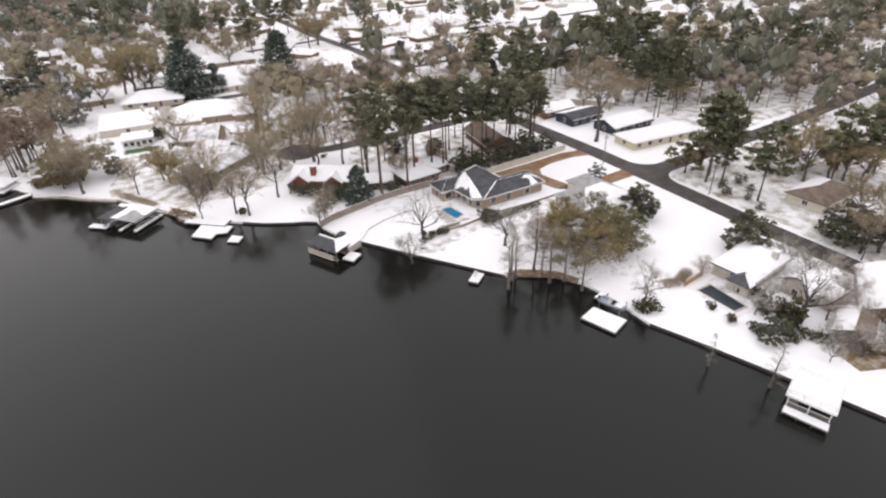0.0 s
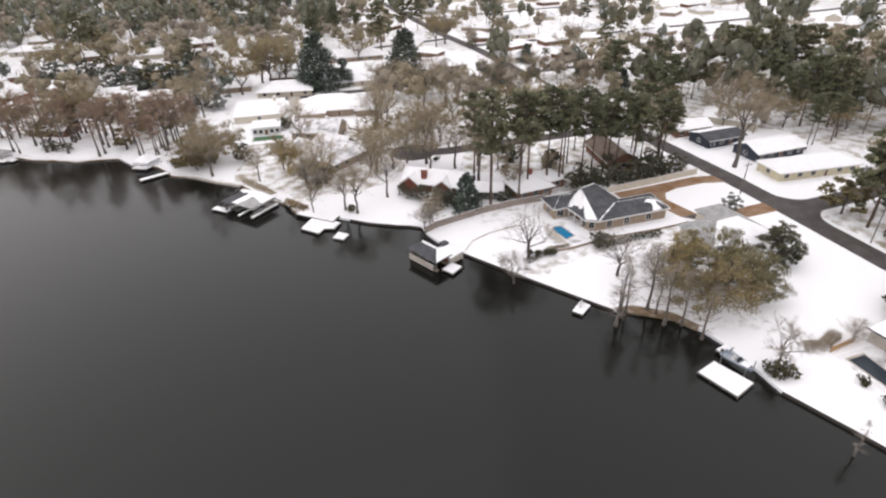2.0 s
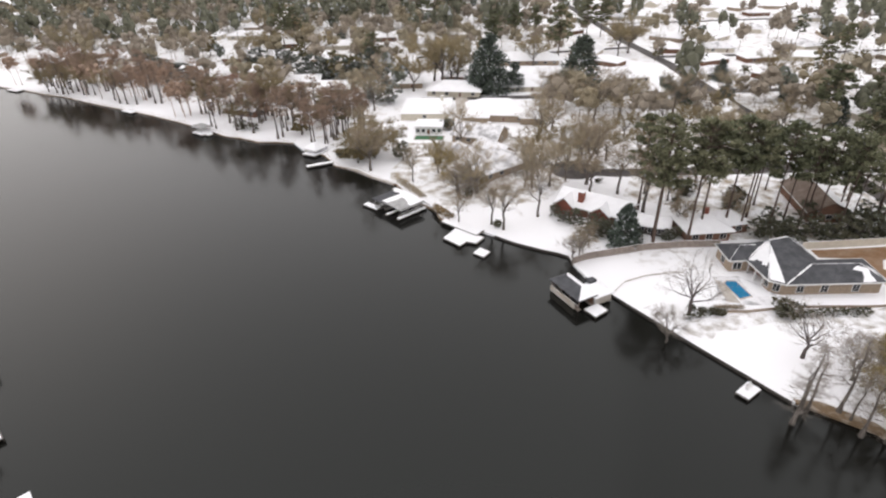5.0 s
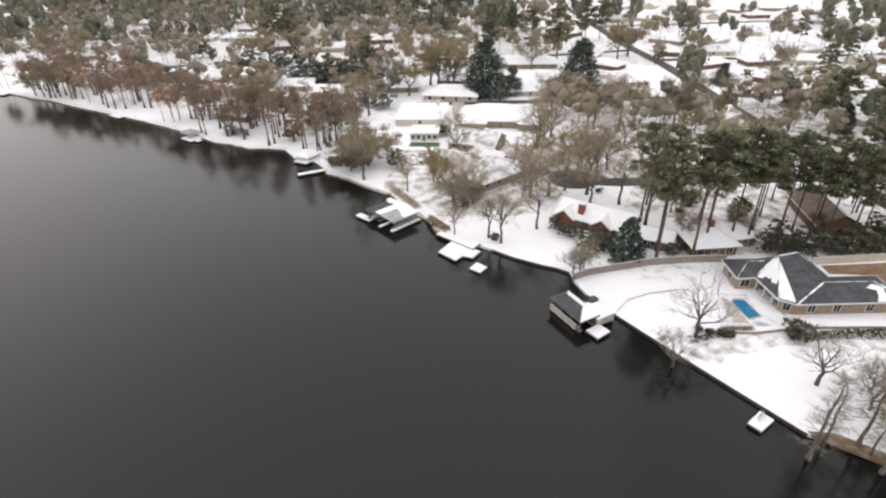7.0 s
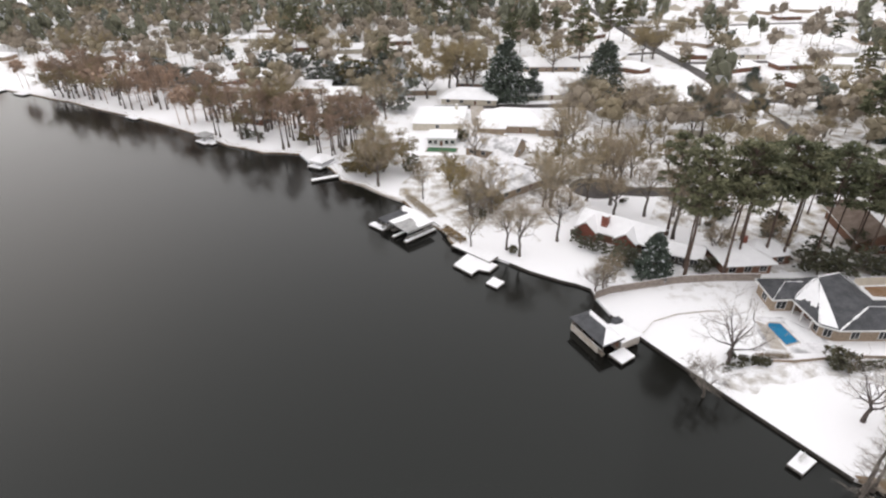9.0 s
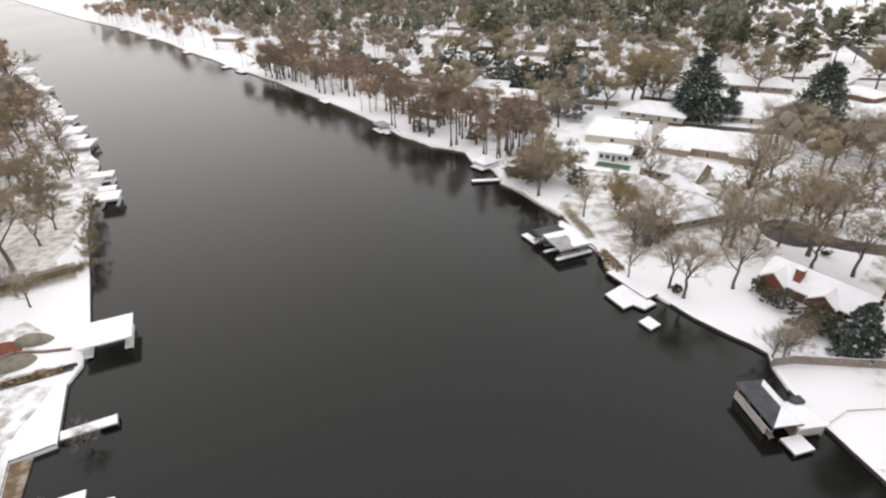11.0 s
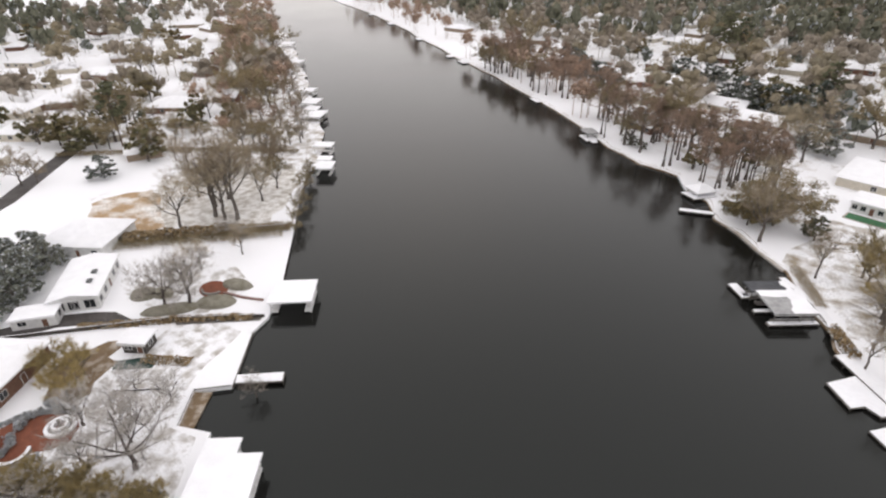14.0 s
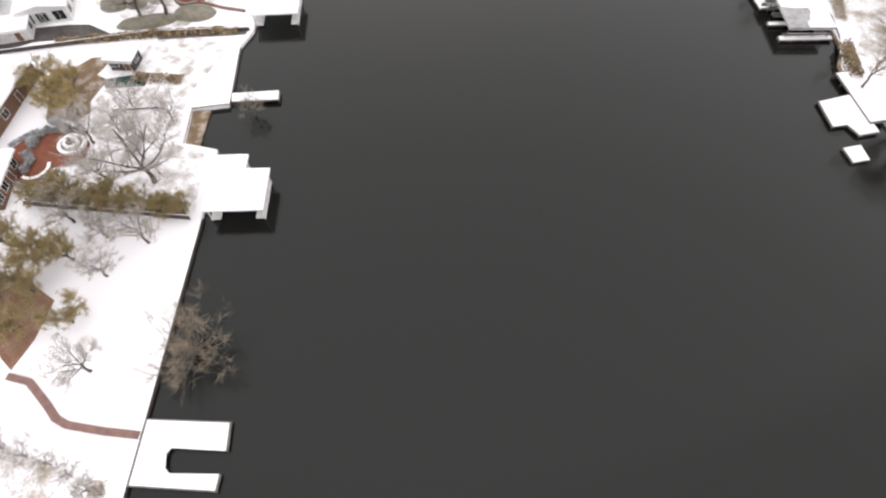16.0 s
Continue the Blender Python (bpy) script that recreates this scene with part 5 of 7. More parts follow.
for x, y, h in ((47.8, 107.2, 33), (49.4, 112.5, 28), (55.4, 107.2, 32), (61, 112, 29), (67.4, 114.4, 30), (64, 119, 27), (71, 114.5, 27.5), (76.5, 122.3, 26), (80, 116, 28), (84.5, 112.5, 24), (89, 114, 26.5),
                (93, 110.5, 26.5), (98, 113, 21), (104, 112, 25.5), (86, 121, 22), (92, 121, 25), (100, 122, 21.5), (107, 118, 22.5), (82, 129, 22), (95, 136, 20), (108, 130, 19), (90, 139, 18), (101, 141, 17.5), (110, 136, 17), (50.2, 127.3, 27)):
    plant("pine", x + rng_t.uniform(-0.6, 0.6), y + rng_t.uniform(-0.6, 0.6), h)
for x, y, h in ((33, 112, 6.5), (36, 113, 5.5), (28.5, 121, 4.5), (31, 119.5, 5), (38, 114.5, 4.5), (45, 112, 4), (26.8, 124.7, 4), (58, 112, 4), (80, 108.5, 7), (90, 109, 6), (98, 109, 7), (104, 109.5, 6)):
    plant("magnolia", x, y, h)
plant("cedar", 41, 109, 11)
for x, y, h in ((35.5, 117, 5.5), (44, 113.5, 4.5), (52, 110.5, 4), (55, 112, 3.5)):
    plant("magnolia", x, y, h)
for x, y, h in ((77, 109.5, 7), (81, 112, 6), (85, 109.6, 7.5), (89, 112.5, 6), (93, 110, 8), (97, 113, 7), (101, 110.4, 8), (105, 112.5, 7), (109, 111, 7.5), (80.5, 118, 6), (91, 120, 6), (107, 119.5, 7), (77, 129, 5), (73, 124, 5), (61, 113.5, 4), (74.5, 112, 6)):
    plant("magnolia", x, y, h)
for x, y, h in ((66.2, 137.8, 4.5), (76, 130.1, 5), (38, 116.5, 3)):
    plant("shrub", x, y, h)
for x, y, h in ((27.5, 103, 8), (30, 104, 7), (28.4, 106, 6)):
    plant("pale", x, y, h)
for x, y, h in ((12.5, 117.5, 14), (9.6, 120.5, 13), (22.4, 124.5, 14), (-12.6, 149.2, 11), (28.5, 101.5, 10), (1, 121.5, 9)):
    plant("tall", x, y, h)
for x, y, h in ((129, 57, 3.2), (132, 60.5, 3.6), (136, 55, 3), (131, 52, 2.6), (139, 60, 4), (128.6, 47, 3)):
    plant("magnolia", x, y, h)
plant("shrub", 11.3, 119.2, 2)
plant("frosted", 106.5, 84.5, 5.5, label="broad silvery evergreen shrub laden with snow")
plant("magnolia", 64.6, 79.6, 4.5)
for kind, x, y, h in (("fir", 59, 249, 24.5), ("fir", 17.5, 253.4, 25), ("cedar", 14.5, 250, 13), ("fir", 29, 253, 13), ("fir", 98, 226, 11.5), ("fir", 128.6, 262, 10), ("fir", 116.4, 228, 9.5), ("fir", 141.5, 226, 9.5),
                      ("fir", 143, 193.5, 10.5), ("wood_oak", 213, 289, 8), ("broad_pine", 258, 399, 15), ("broad_pine", 61, 317.5, 29), ("broad_pine", 28, 361, 22), ("broad_pine", 42, 378, 22), ("broad_pine", 56, 382, 20),
                      ("broad_pine", 90, 378, 25), ("broad_pine", 100, 381, 24), ("haze", 44.6, 300, 19), ("haze", 103.5, 328, 24), ("haze", 96, 322, 20), ("haze", 160, 240, 17), ("haze", 121.5, 191, 11), ("wood_oak", 149, 352, 15),
                      ("wood_oak", 145, 271.5, 6), ("wood_oak", 116, 312, 9), ("broad_pine", -106.7, 364.5, 28), ("broad_pine", -104, 386, 23), ("wood_oak", -57, 276, 17), ("wood_oak", -47, 281, 14), ("broad_pine", -41, 297.5, 20), ("broad_pine", -71.6, 458, 24),
                      ("broad_pine", -11.6, 441.6, 25), ("broad_pine", -24.5, 449, 23), ("broad_pine", 7, 460, 24), ("broad_pine", 25.5, 343, 21), ("haze", -4.3, 263, 28), ("haze", -8, 270, 25), ("haze", 3, 266, 22), ("wood_oak", 52, 353, 10),
                      ("haze", 49, 500, 19), ("haze", -133, 410, 21), ("broad_pine", 326, 227, 17), ("broad_pine", 169, 250, 20), ("broad_pine", 211, 347, 17), ("broad_pine", 207, 295, 19), ("haze", 143, 243, 18), ("broad_pine", 274, 132.6, 24),
                      ("broad_pine", 303, 178, 19), ("broad_pine", 363, 152, 21), ("broad_pine", 389, 153, 19), ("broad_pine", 131.8, 66, 27), ("broad_pine", 136.2, 68.5, 25), ("pine", 134, 62.6, 23), ("broad_pine", 224.6, 130, 21), ("broad_pine", 256, 108, 22),
                      ("broad_pine", 258, 131, 14), ("broad_pine", 195.4, 190, 25), ("broad_pine", 203, 196, 22), ("broad_pine", 225.7, 199, 25), ("pine", 160.6, 112, 18.5), ("pine", 166, 114.5, 18), ("pine", 174.6, 115, 17), ("tall", 128.8, 108.2, 27),
                      ("haze", 229, 152, 15), ("haze", 155.4, 51.7, 19), ("haze", 162, 56, 16), ("wood_oak", 171.4, 51, 12), ("wood_oak", 196, 51, 10), ("oak", -27, 173, 14), ("haze", -26.9, 170, 13), ("shrub", -1.7, 198, 4.5), ("olive", -3.5, 152.5, 12), ("haze", -5, 156, 12), ("olive", 0.5, 141, 10), ("magnolia", 3.5, 137.5, 4),
                      ("fine", 1, 139, 15), ("fine", 26, 151, 14), ("fine", 28.6, 144, 16), ("fine", 33.8, 147.6, 15), ("haze", 41.4, 164, 14), ("fine", 45.8, 159.5, 15), ("fine", 22.3, 149.5, 14), ("fine", 54.7, 137.4, 15), ("haze", 50, 163, 15), ("haze", 62, 166, 14), ("fine", 66, 160.5, 14), ("fine", 80, 162, 14), ("haze", 25, 167, 12), ("haze", 39.6, 170, 13), ("haze", 31, 174, 11)):
    plant(kind, x, y, h)
plant("bare", -26.9, 158.8, 19)
plant("oak", -32, 170, 11)
plant("magnolia", -17, 168, 8)
# scattered woods: box, count, and how often each kind comes
ZONES = [
    ((-16, 136, 32, 186), 7, {"fine": 4, "pale": 2}),
    ((-58, 175, -18, 215), 7, {"fine": 2, "wood_cypress": 2, "wood_oak": 1}),
    ((25, 162, 115, 230), 26, {"haze": 2, "fine": 5, "tall": 1}),
    ((30, 105, 118, 150), 12, {"wood_bare": 2, "tall": 2, "shrub": 2}),
    ((124, -20, 190, 78), 46, {"wood_bare": 5, "haze": 3, "wood_oak": 1, "magnolia": 1, "broad_pine": 1}),
    ((165, 84, 260, 190), 22, {"broad_pine": 3, "wood_bare": 1, "haze": 1}),
    ((124, 84, 200, 200), 24, {"wood_bare": 3, "haze": 3, "wood_oak": 1, "broad_pine": 2}),
    ((-60, 215, 60, 270), 8, {"fine": 3, "wood_oak": 1}),
]
for (x0, y0, x1, y1), count, mixd in ZONES:
    bag = [k for k, n in mixd.items() for _ in range(n)]
    placed = 0
    for _ in range(count * 4):
        x, y = rng_t.uniform(x0, x1), rng_t.uniform(y0, y1)
        if placed < count and inland_east(x, y) > 7 and free(x, y, 1.5):
            plant(rng_t.choice(bag), x, y)
            placed += 1
# cypress rows along the north bank
placed = 0
for _ in range(1500):
    k = rng_t.randrange(34, 48)
    u = rng_t.random()
    (ax, ay), (bx, by) = EAST[k], EAST[k + 1]
    off = rng_t.uniform(2.5, 30)
    d = Vector((bx - ax, by - ay)).normalized()
    x, y = ax + (bx - ax) * u + d.y * off, ay + (by - ay) * u - d.x * off
    if placed < 112 and inland_east(x, y) > 1.8 and free(x, y):
        plant("wood_cypress" if rng_t.random() < 0.85 else "haze", x, y, rng_t.uniform(13, 20))
        placed += 1
# evergreens and broad brown trees between the houses behind the cypresses
for kind, x, y, h in (("grey_green", -158, 290, 14), ("grey_green", -148, 283, 15), ("grey_green", -137, 279, 14), ("grey_green", -163, 300, 15), ("grey_green", -128, 274, 11), ("grey_green", -70, 281, 14), ("grey_green", -62, 276, 15), ("grey_green", -54, 270, 15), ("grey_green", -45, 277, 13), ("fir", -41, 283, 15),
                      ("grey_green", -78, 287, 12), ("grey_green", -108, 312, 13), ("grey_green", -95, 318, 12), ("frosted", -36, 239, 11), ("frosted", -28, 237, 12), ("haze", -246, 352, 20), ("haze", -234, 348, 21), ("haze", -224, 354, 18), ("haze", -105, 340, 18), ("haze", -90, 348, 19),
                      ("haze", -120, 335, 17), ("haze", -76, 340, 17), ("wood_oak", -88, 330, 12), ("wood_oak", -150, 350, 13), ("wood_cypress", -100, 232, 17), ("wood_cypress", -92, 228, 17), ("wood_cypress", -84, 226, 16), ("wood_cypress", -70, 214, 15), ("wood_cypress", -78, 222, 16), ("wood_cypress", -64, 208, 15),
                      ("magnolia", -82, 203, 4.5), ("magnolia", -78, 202, 4), ("magnolia", -86, 206, 4), ("wood_oak", -32, 166, 9), ("haze", -18, 255, 19), ("haze", 0, 268, 17)):
    plant(kind, x, y, h)
# west bank
for x, y, h in ((-88.2, 24.8, 9), (-82.5, 36.4, 7.5), (-73.5, 26.9, 16), (-64.4, 20.1, 9), (-53, 4.2, 8), (-125, 72, 9), (-160, 88, 12)):
    plant("snowy", x, y, h)
for kind, x, y, h in (("tall", -135.9, 78.8, 22), ("tall", -142.2, 75.8, 22), ("fine", -138.4, 76.6, 20), ("fine", -143, 66.5, 15), ("fine", -141.5, 90, 13), ("fine", -150, 84, 19), ("fine", -148, 79, 18), ("haze", -146, 98, 12),
                      ("fine", -158, 79, 12), ("fine", -166, 96, 13), ("snowy", -107, 51.7, 15.4), ("snowy", -110.2, 48, 13.5), ("fine", -114, 54, 10),
                      ("fine", -119, 60, 9), ("fine", -118, 70, 9), ("wood_oak", -240.7, 67, 13), ("haze", -234, 75, 13), ("haze", -229, 82, 13), ("wood_oak", -252, 62, 12), ("magnolia", -240, 86, 15), ("haze", -222, 92, 11), ("haze", -214, 98, 10), ("haze", -252, 98, 12), ("haze", -268, 100, 14), ("haze", -282, 106, 13), ("haze", -205, 104, 9), ("haze", -262, 88, 13), ("magnolia", -235, 95, 9), ("grey_green", -195, 65.7, 8),
                      ("haze", -187.6, 115, 10.5), ("haze", -182, 117, 10), ("haze", -175, 120, 10), ("haze", -233, 140, 19), ("haze", -240, 134, 18), ("haze", -226, 146, 17), ("haze", -288, 179, 19), ("haze", -297, 172, 19), ("haze", -322, 212, 20),
                      ("haze", -359, 206, 20), ("haze", -416, 248, 20), ("haze", -340, 137, 14), ("haze", -334, 142, 13), ("haze", -451, 131, 16), ("wood_oak", -491, 125, 16), ("haze", -489, 157, 16), ("haze", -414, 174, 15), ("wood_oak", -412, 189, 15),
                      ("haze", -262, 150, 17), ("haze", -252, 158, 16), ("haze", -275, 168, 18), ("haze", -212, 133, 14), ("frosted", -152, 33, 11), ("frosted", -146, 28, 10)):
    plant(kind, x, y, h)
rng_w = random.Random(77)
placed = 0
for _ in range(1200):
    x, y = rng_w.uniform(-330, -175), rng_w.uniform(-10, 175)
    if placed < 60 and inland_west(x, y) > 20 and free(x, y) and 190 < math.hypot(x, y) < 310:
        plant(rng_w.choice(("haze", "wood_bare", "wood_bare", "fine", "wood_oak")), x, y, rng_w.uniform(8, 14))
        placed += 1
plant("bushy", -45.2, 14.8, 11, 0)
plant("pale", -73.8, 46.8, 5.5, 0)
for x, y, h in ((-46, -5, 4), (-43, -4, 3.5), (-40, -3.5, 4), (-49, -6.5, 4.5), (-52, -8, 5), (-38.5, -2.6, 3)):
    plant("pale", x, y, h)
for x, y, h in ((-97, 25, 8), (-101, 29, 8), (-69, 5, 8), (-66, 0, 8), (-61, 6, 6.5), (-106, 26, 7.5), (-81, 16, 6), (-75, 20, 6.5), (-66, 26, 5.5), (-72, 1, 7), (-74, 8, 9), (-79, 6, 9), (-70, 11, 7)):
    plant("olive", x, y, h)
for x, y, h in ((-134, 27, 10), (-140, 30, 11), (-130, 20, 9), (-146, 36, 10)):
    plant("frosted", x, y, h)
placed = 0
for _ in range(1500):
    k = rng_t.randrange(15, 22)
    u = rng_t.random()
    (ax, ay), (bx, by) = WEST[k], WEST[k + 1]
    off = rng_t.uniform(2, 26)
    d = Vector((bx - ax, by - ay)).normalized()
    x, y = ax + (bx - ax) * u - d.y * off, ay + (by - ay) * u + d.x * off
    if placed < 42 and inland_west(x, y) > 1.5 and free(x, y):
        plant(rng_t.choice(("wood_bare", "wood_bare", "wood_bare", "wood_cypress", "tall")), x, y, rng_t.uniform(8, 14))
        placed += 1
placed = 0
for _ in range(700):
    x, y = rng_t.uniform(-420, -120), rng_t.uniform(-20, 200)
    if placed < 16 and inland_west(x, y) > 24 and free(x, y) and math.hypot(x, y) < 300:
        plant(rng_t.choice(("wood_bare", "wood_bare", "wood_oak", "wood_pine")), x, y)
        placed += 1

# far houses in rows and the far woods
FAR_MODELS = []
rng_f = random.Random(9)
for i, (w, d, wall, roof, kind, rise) in enumerate(((17, 10, BROWN_BRICK, ROOF_SNOW, "hip", 2.4), (20, 11, TAN_BRICK, ROOF_SNOW, "hip", 2.2), (15, 9, CREAM, ROOF_SNOW, "gable", 2.4),
                                                    (18, 10, CREAM, ROOF_SNOW, "gable", 2.6), (16, 12, CREAM, THIN_SNOW, "hip", 2.8))):
    FAR_MODELS.append(((w, d, wall, roof, kind, rise), None))
made_far = {}
far_spots = []
for row in range(-2, 20):
    for col in range(-20, 26):
        x, y = col * 26 + rng_f.uniform(-5, 5) + (row % 2) * 9, row * 31 + rng_f.uniform(-4, 4) + 20
        r = math.hypot(x, y)
        if r > 560 or r < 130 or y < -40 or rng_f.random() < (0.22 if x > 60 and y > 235 else 0.45 if x > 60 else 0.3 if x < -150 and y < 230 else 0.62):
            continue
        e_in, w_in = inland_east(x, y), inland_west(x, y)
        near = any(math.hypot(x - hx, y - hy) < hr + 13 for hx, hy, hr in FOOT)
        if (e_in > 32 or w_in > 45) and not near and free(x, y, 9) and not (w_in > 0 and r < 172):
            far_spots.append((x, y))
for x, y in far_spots:
    k = rng_f.randrange(5)
    a = rng_f.choice((0, 45, 90, 135, 180, 225)) + rng_f.uniform(-20, 20) + (35 if inland_west(x, y) > 0 else 0)
    if k not in made_far:
        w, d, wall, roof, kind, rise = FAR_MODELS[k][0]
        made_far[k] = house(x, y, a, w, d, "suburban house with a snow-covered roof", wall, roof, kind, h=2.7, over=0.8, rise=rise, group="houses of the suburb", windows=2, ends=False)
    else:
        copy_thing(made_far[k], pose(x, y, G, 0, 0, a))
        FOOT.append((x, y, 11))


def lump_cores(centres, radii, gen):
    """The dense inner mass of each lobe of a crown: an uneven twenty-sided lump."""
    g = (1 + 5 ** 0.5) / 2
    v = np.array([(-1, g, 0), (1, g, 0), (-1, -g, 0), (1, -g, 0), (0, -1, g), (0, 1, g), (0, -1, -g), (0, 1, -g), (g, 0, -1), (g, 0, 1), (-g, 0, -1), (-g, 0, 1)]) / math.hypot(1, g)
    f = np.array([(0, 11, 5), (0, 5, 1), (0, 1, 7), (0, 7, 10), (0, 10, 11), (1, 5, 9), (5, 11, 4), (11, 10, 2), (10, 7, 6), (7, 1, 8), (3, 9, 4), (3, 4, 2), (3, 2, 6), (3, 6, 8), (3, 8, 9), (4, 9, 5), (2, 4, 11), (6, 2, 10), (8, 6, 7), (9, 8, 1)])
    p = centres[:, None, :] + v[None] * radii[:, None, :] * gen.uniform(0.6, 1.3, (len(centres), 12, 1))
    return p[:, f].reshape(-1, 3, 3)


def far_woods(name, label, material, count, seed, tall, r0, r1, bits, size, thin, leafy_crown=False, where=None, core=0.8, form=(0.42, 0.58, 0.38)):
    """Woods too far to count: trunks and ragged crowns in one mesh."""
    rng, spots = random.Random(seed), []
    for _ in range(count * 8):
        if len(spots) >= count:
            break
        w = rng.uniform(radians(-6), radians(188))
        r = math.sqrt(rng.uniform(r0 * r0, r1 * r1))
        x, y = r * math.cos(w), r * math.sin(w)
        if x > 140 and y < x * 0.65:
            level = -0.2
        elif x > 70 and y > 235 and y > x * 0.75:
            level = 0.30
        elif x < 60 and y > 370:
            level = -0.24
        elif -330 < x < 60 and y > 150:
            level = -0.06
        else:
            level = 0.0
        if noise.noise(Vector((x / 42, y / 42, seed + 0.37))) < thin + level:
            continue
        e_in, w_in = inland_east(x, y), inland_west(x, y)
        if not (e_in > 2 or w_in > 2) or on_road(x, y, 1.5) or any(abs(x - hx) < hr * 0.8 and abs(y - hy) < hr * 0.8 for hx, hy, hr in FOOT):
            continue
        if any(inside(x, y, p) for p in OPEN) or (where and not where(x, y, e_in, w_in)):
            continue
        spots.append((x, y, tall * rng.uniform(0.7, 1.25)))
    gen = np.random.default_rng(seed)
    s = np.array(spots)
    n = len(s) * bits
    base = np.repeat(s, bits, axis=0)
    lobes = gen.normal(size=(len(s), 7, 3))    # each crown is seven uneven lobes
    lobes *= (gen.random((len(s), 7)) ** 0.4 * 0.62 / np.linalg.norm(lobes, axis=2))[:, :, None]
    kind_of = np.repeat(np.arange(len(s)), bits)
    shell = gen.normal(size=(n, 3))
    shell /= np.linalg.norm(shell, axis=1)[:, None]
    pick = gen.integers(0, 7, n)
    swell = (0.40 + 0.16 * gen.random((len(s), 7)))[kind_of, pick]
    d = lobes[kind_of, pick] * 0.86 + shell * (swell * gen.uniform(0.75, 1.08, n))[:, None]
    h = base[:, 2]
    wide, mid, half = form[0] * h, form[1] * h, form[2] * h
    c = np.stack([base[:, 0] + d[:, 0] * wide, base[:, 1] + d[:, 1] * wide, G + mid + d[:, 2] * half], 1)
    if leafy_crown:
        along = np.cross(shell + gen.normal(size=(n, 3)) * 0.35, gen.normal(size=(n, 3)))
        along *= (size * gen.uniform(0.6, 1.4, n) / np.linalg.norm(along, axis=1))[:, None]
        across = np.cross(along, shell + gen.normal(size=(n, 3)) * 0.35)
        across *= (size * 0.6 / np.linalg.norm(across, axis=1))[:, None]
        quad = np.stack([c - along, c + along * 0.7 - across * 1.4, c + along * 0.7 + across * 1.4], 1)
    else:
        along = shell * 0.7 + gen.normal(size=(n, 3)) * 0.45 + [0, 0, 0.4]
        along *= (gen.uniform(1.0, 2.4, n) / np.linalg.norm(along, axis=1))[:, None]
        across = np.cross(along, gen.normal(size=(n, 3)))
        across *= (size * gen.uniform(0.5, 1.3, n) / np.linalg.norm(across, axis=1))[:, None]
        quad = np.stack([c - across, c + across, c + along], 1)
    sizes = s[:, 2][:, None] * np.array([form[0], form[0], form[2]])
    lc = lobes * 0.86 * sizes[:, None, :] + np.stack([s[:, 0], s[:, 1], G + form[1] * s[:, 2]], 1)[:, None, :]
    lr = np.repeat((sizes * 0.48 * core)[:, None, :], 7, 1)
    quad = np.concatenate([quad, lump_cores(lc.reshape(-1, 3), lr.reshape(-1, 3), gen)])
    t = len(s)
    w = 0.2
    foot = np.stack([s[:, 0], s[:, 1], np.full(t, G - 0.3)], 1)
    up = np.stack([s[:, 0], s[:, 1], G + 0.75 * s[:, 2]], 1)
    stem = np.concatenate([np.stack([foot - o, foot + o, up], 1) for o in (np.array([w, 0, 0]), np.array([0, w, 0]))])
    allq = np.concatenate([quad, stem]).reshape(-1, 3)
    faces = len(allq) // 3
    me = bpy.data.meshes.new(name)
    me.vertices.add(len(allq))
    me.vertices.foreach_set("co", allq.ravel().astype(np.float32))
    me.loops.add(faces * 3)
    me.loops.foreach_set("vertex_index", np.arange(faces * 3, dtype=np.int32))
    me.polygons.add(faces)
    me.polygons.foreach_set("loop_start", np.arange(0, faces * 3, 3, dtype=np.int32))
    me.materials.append(material)
    me.update(calc_edges=True)
    return tagged(new(name, me), label, "woods", kind="stuff")


far_woods("far_woods", "leafless brown woods between snowy roofs", FAR_BROWN, 1300, 21, 16, 200, 700, 100, 0.22, 0.0,
          where=lambda x, y, e, w: e > 42 or (w > 2 and math.hypot(x, y) > 300), core=0.62)
far_woods("far_olive_woods", "olive brown woods between snowy roofs", FAR_OLIVE, 900, 25, 16, 205, 700, 100, 0.22, 0.02,
          where=lambda x, y, e, w: e > 42 or (w > 2 and math.hypot(x, y) > 300), core=0.62)
far_woods("far_rusty_woods", "rusty brown cypress woods along the banks", TWIG_RUST, 420, 24, 16, 225, 700, 150, 0.16, -0.7,
          where=lambda x, y, e, w: 2 < e < 30 or 1 < w < 45, core=0.45, form=(0.34, 0.68, 0.30))
far_woods("far_pines", "dark green pines among the suburb", FAR_NEEDLE, 900, 22, 23, 215, 700, 90, 0.72, 0.03, True, form=(0.27, 0.60, 0.38),
          where=lambda x, y, e, w: e > 48 and (y > 365 or x > 70) or w > 75 and math.hypot(x, y) > 430)
far_woods("far_evergreens", "grey-green evergreens frosted with snow", GREY_LEAF, 330, 23, 14, 215, 700, 90, 0.62, 0.06, True, form=(0.42, 0.50, 0.46),
          where=lambda x, y, e, w: e > 60 or w > 75 and math.hypot(x, y) > 380)


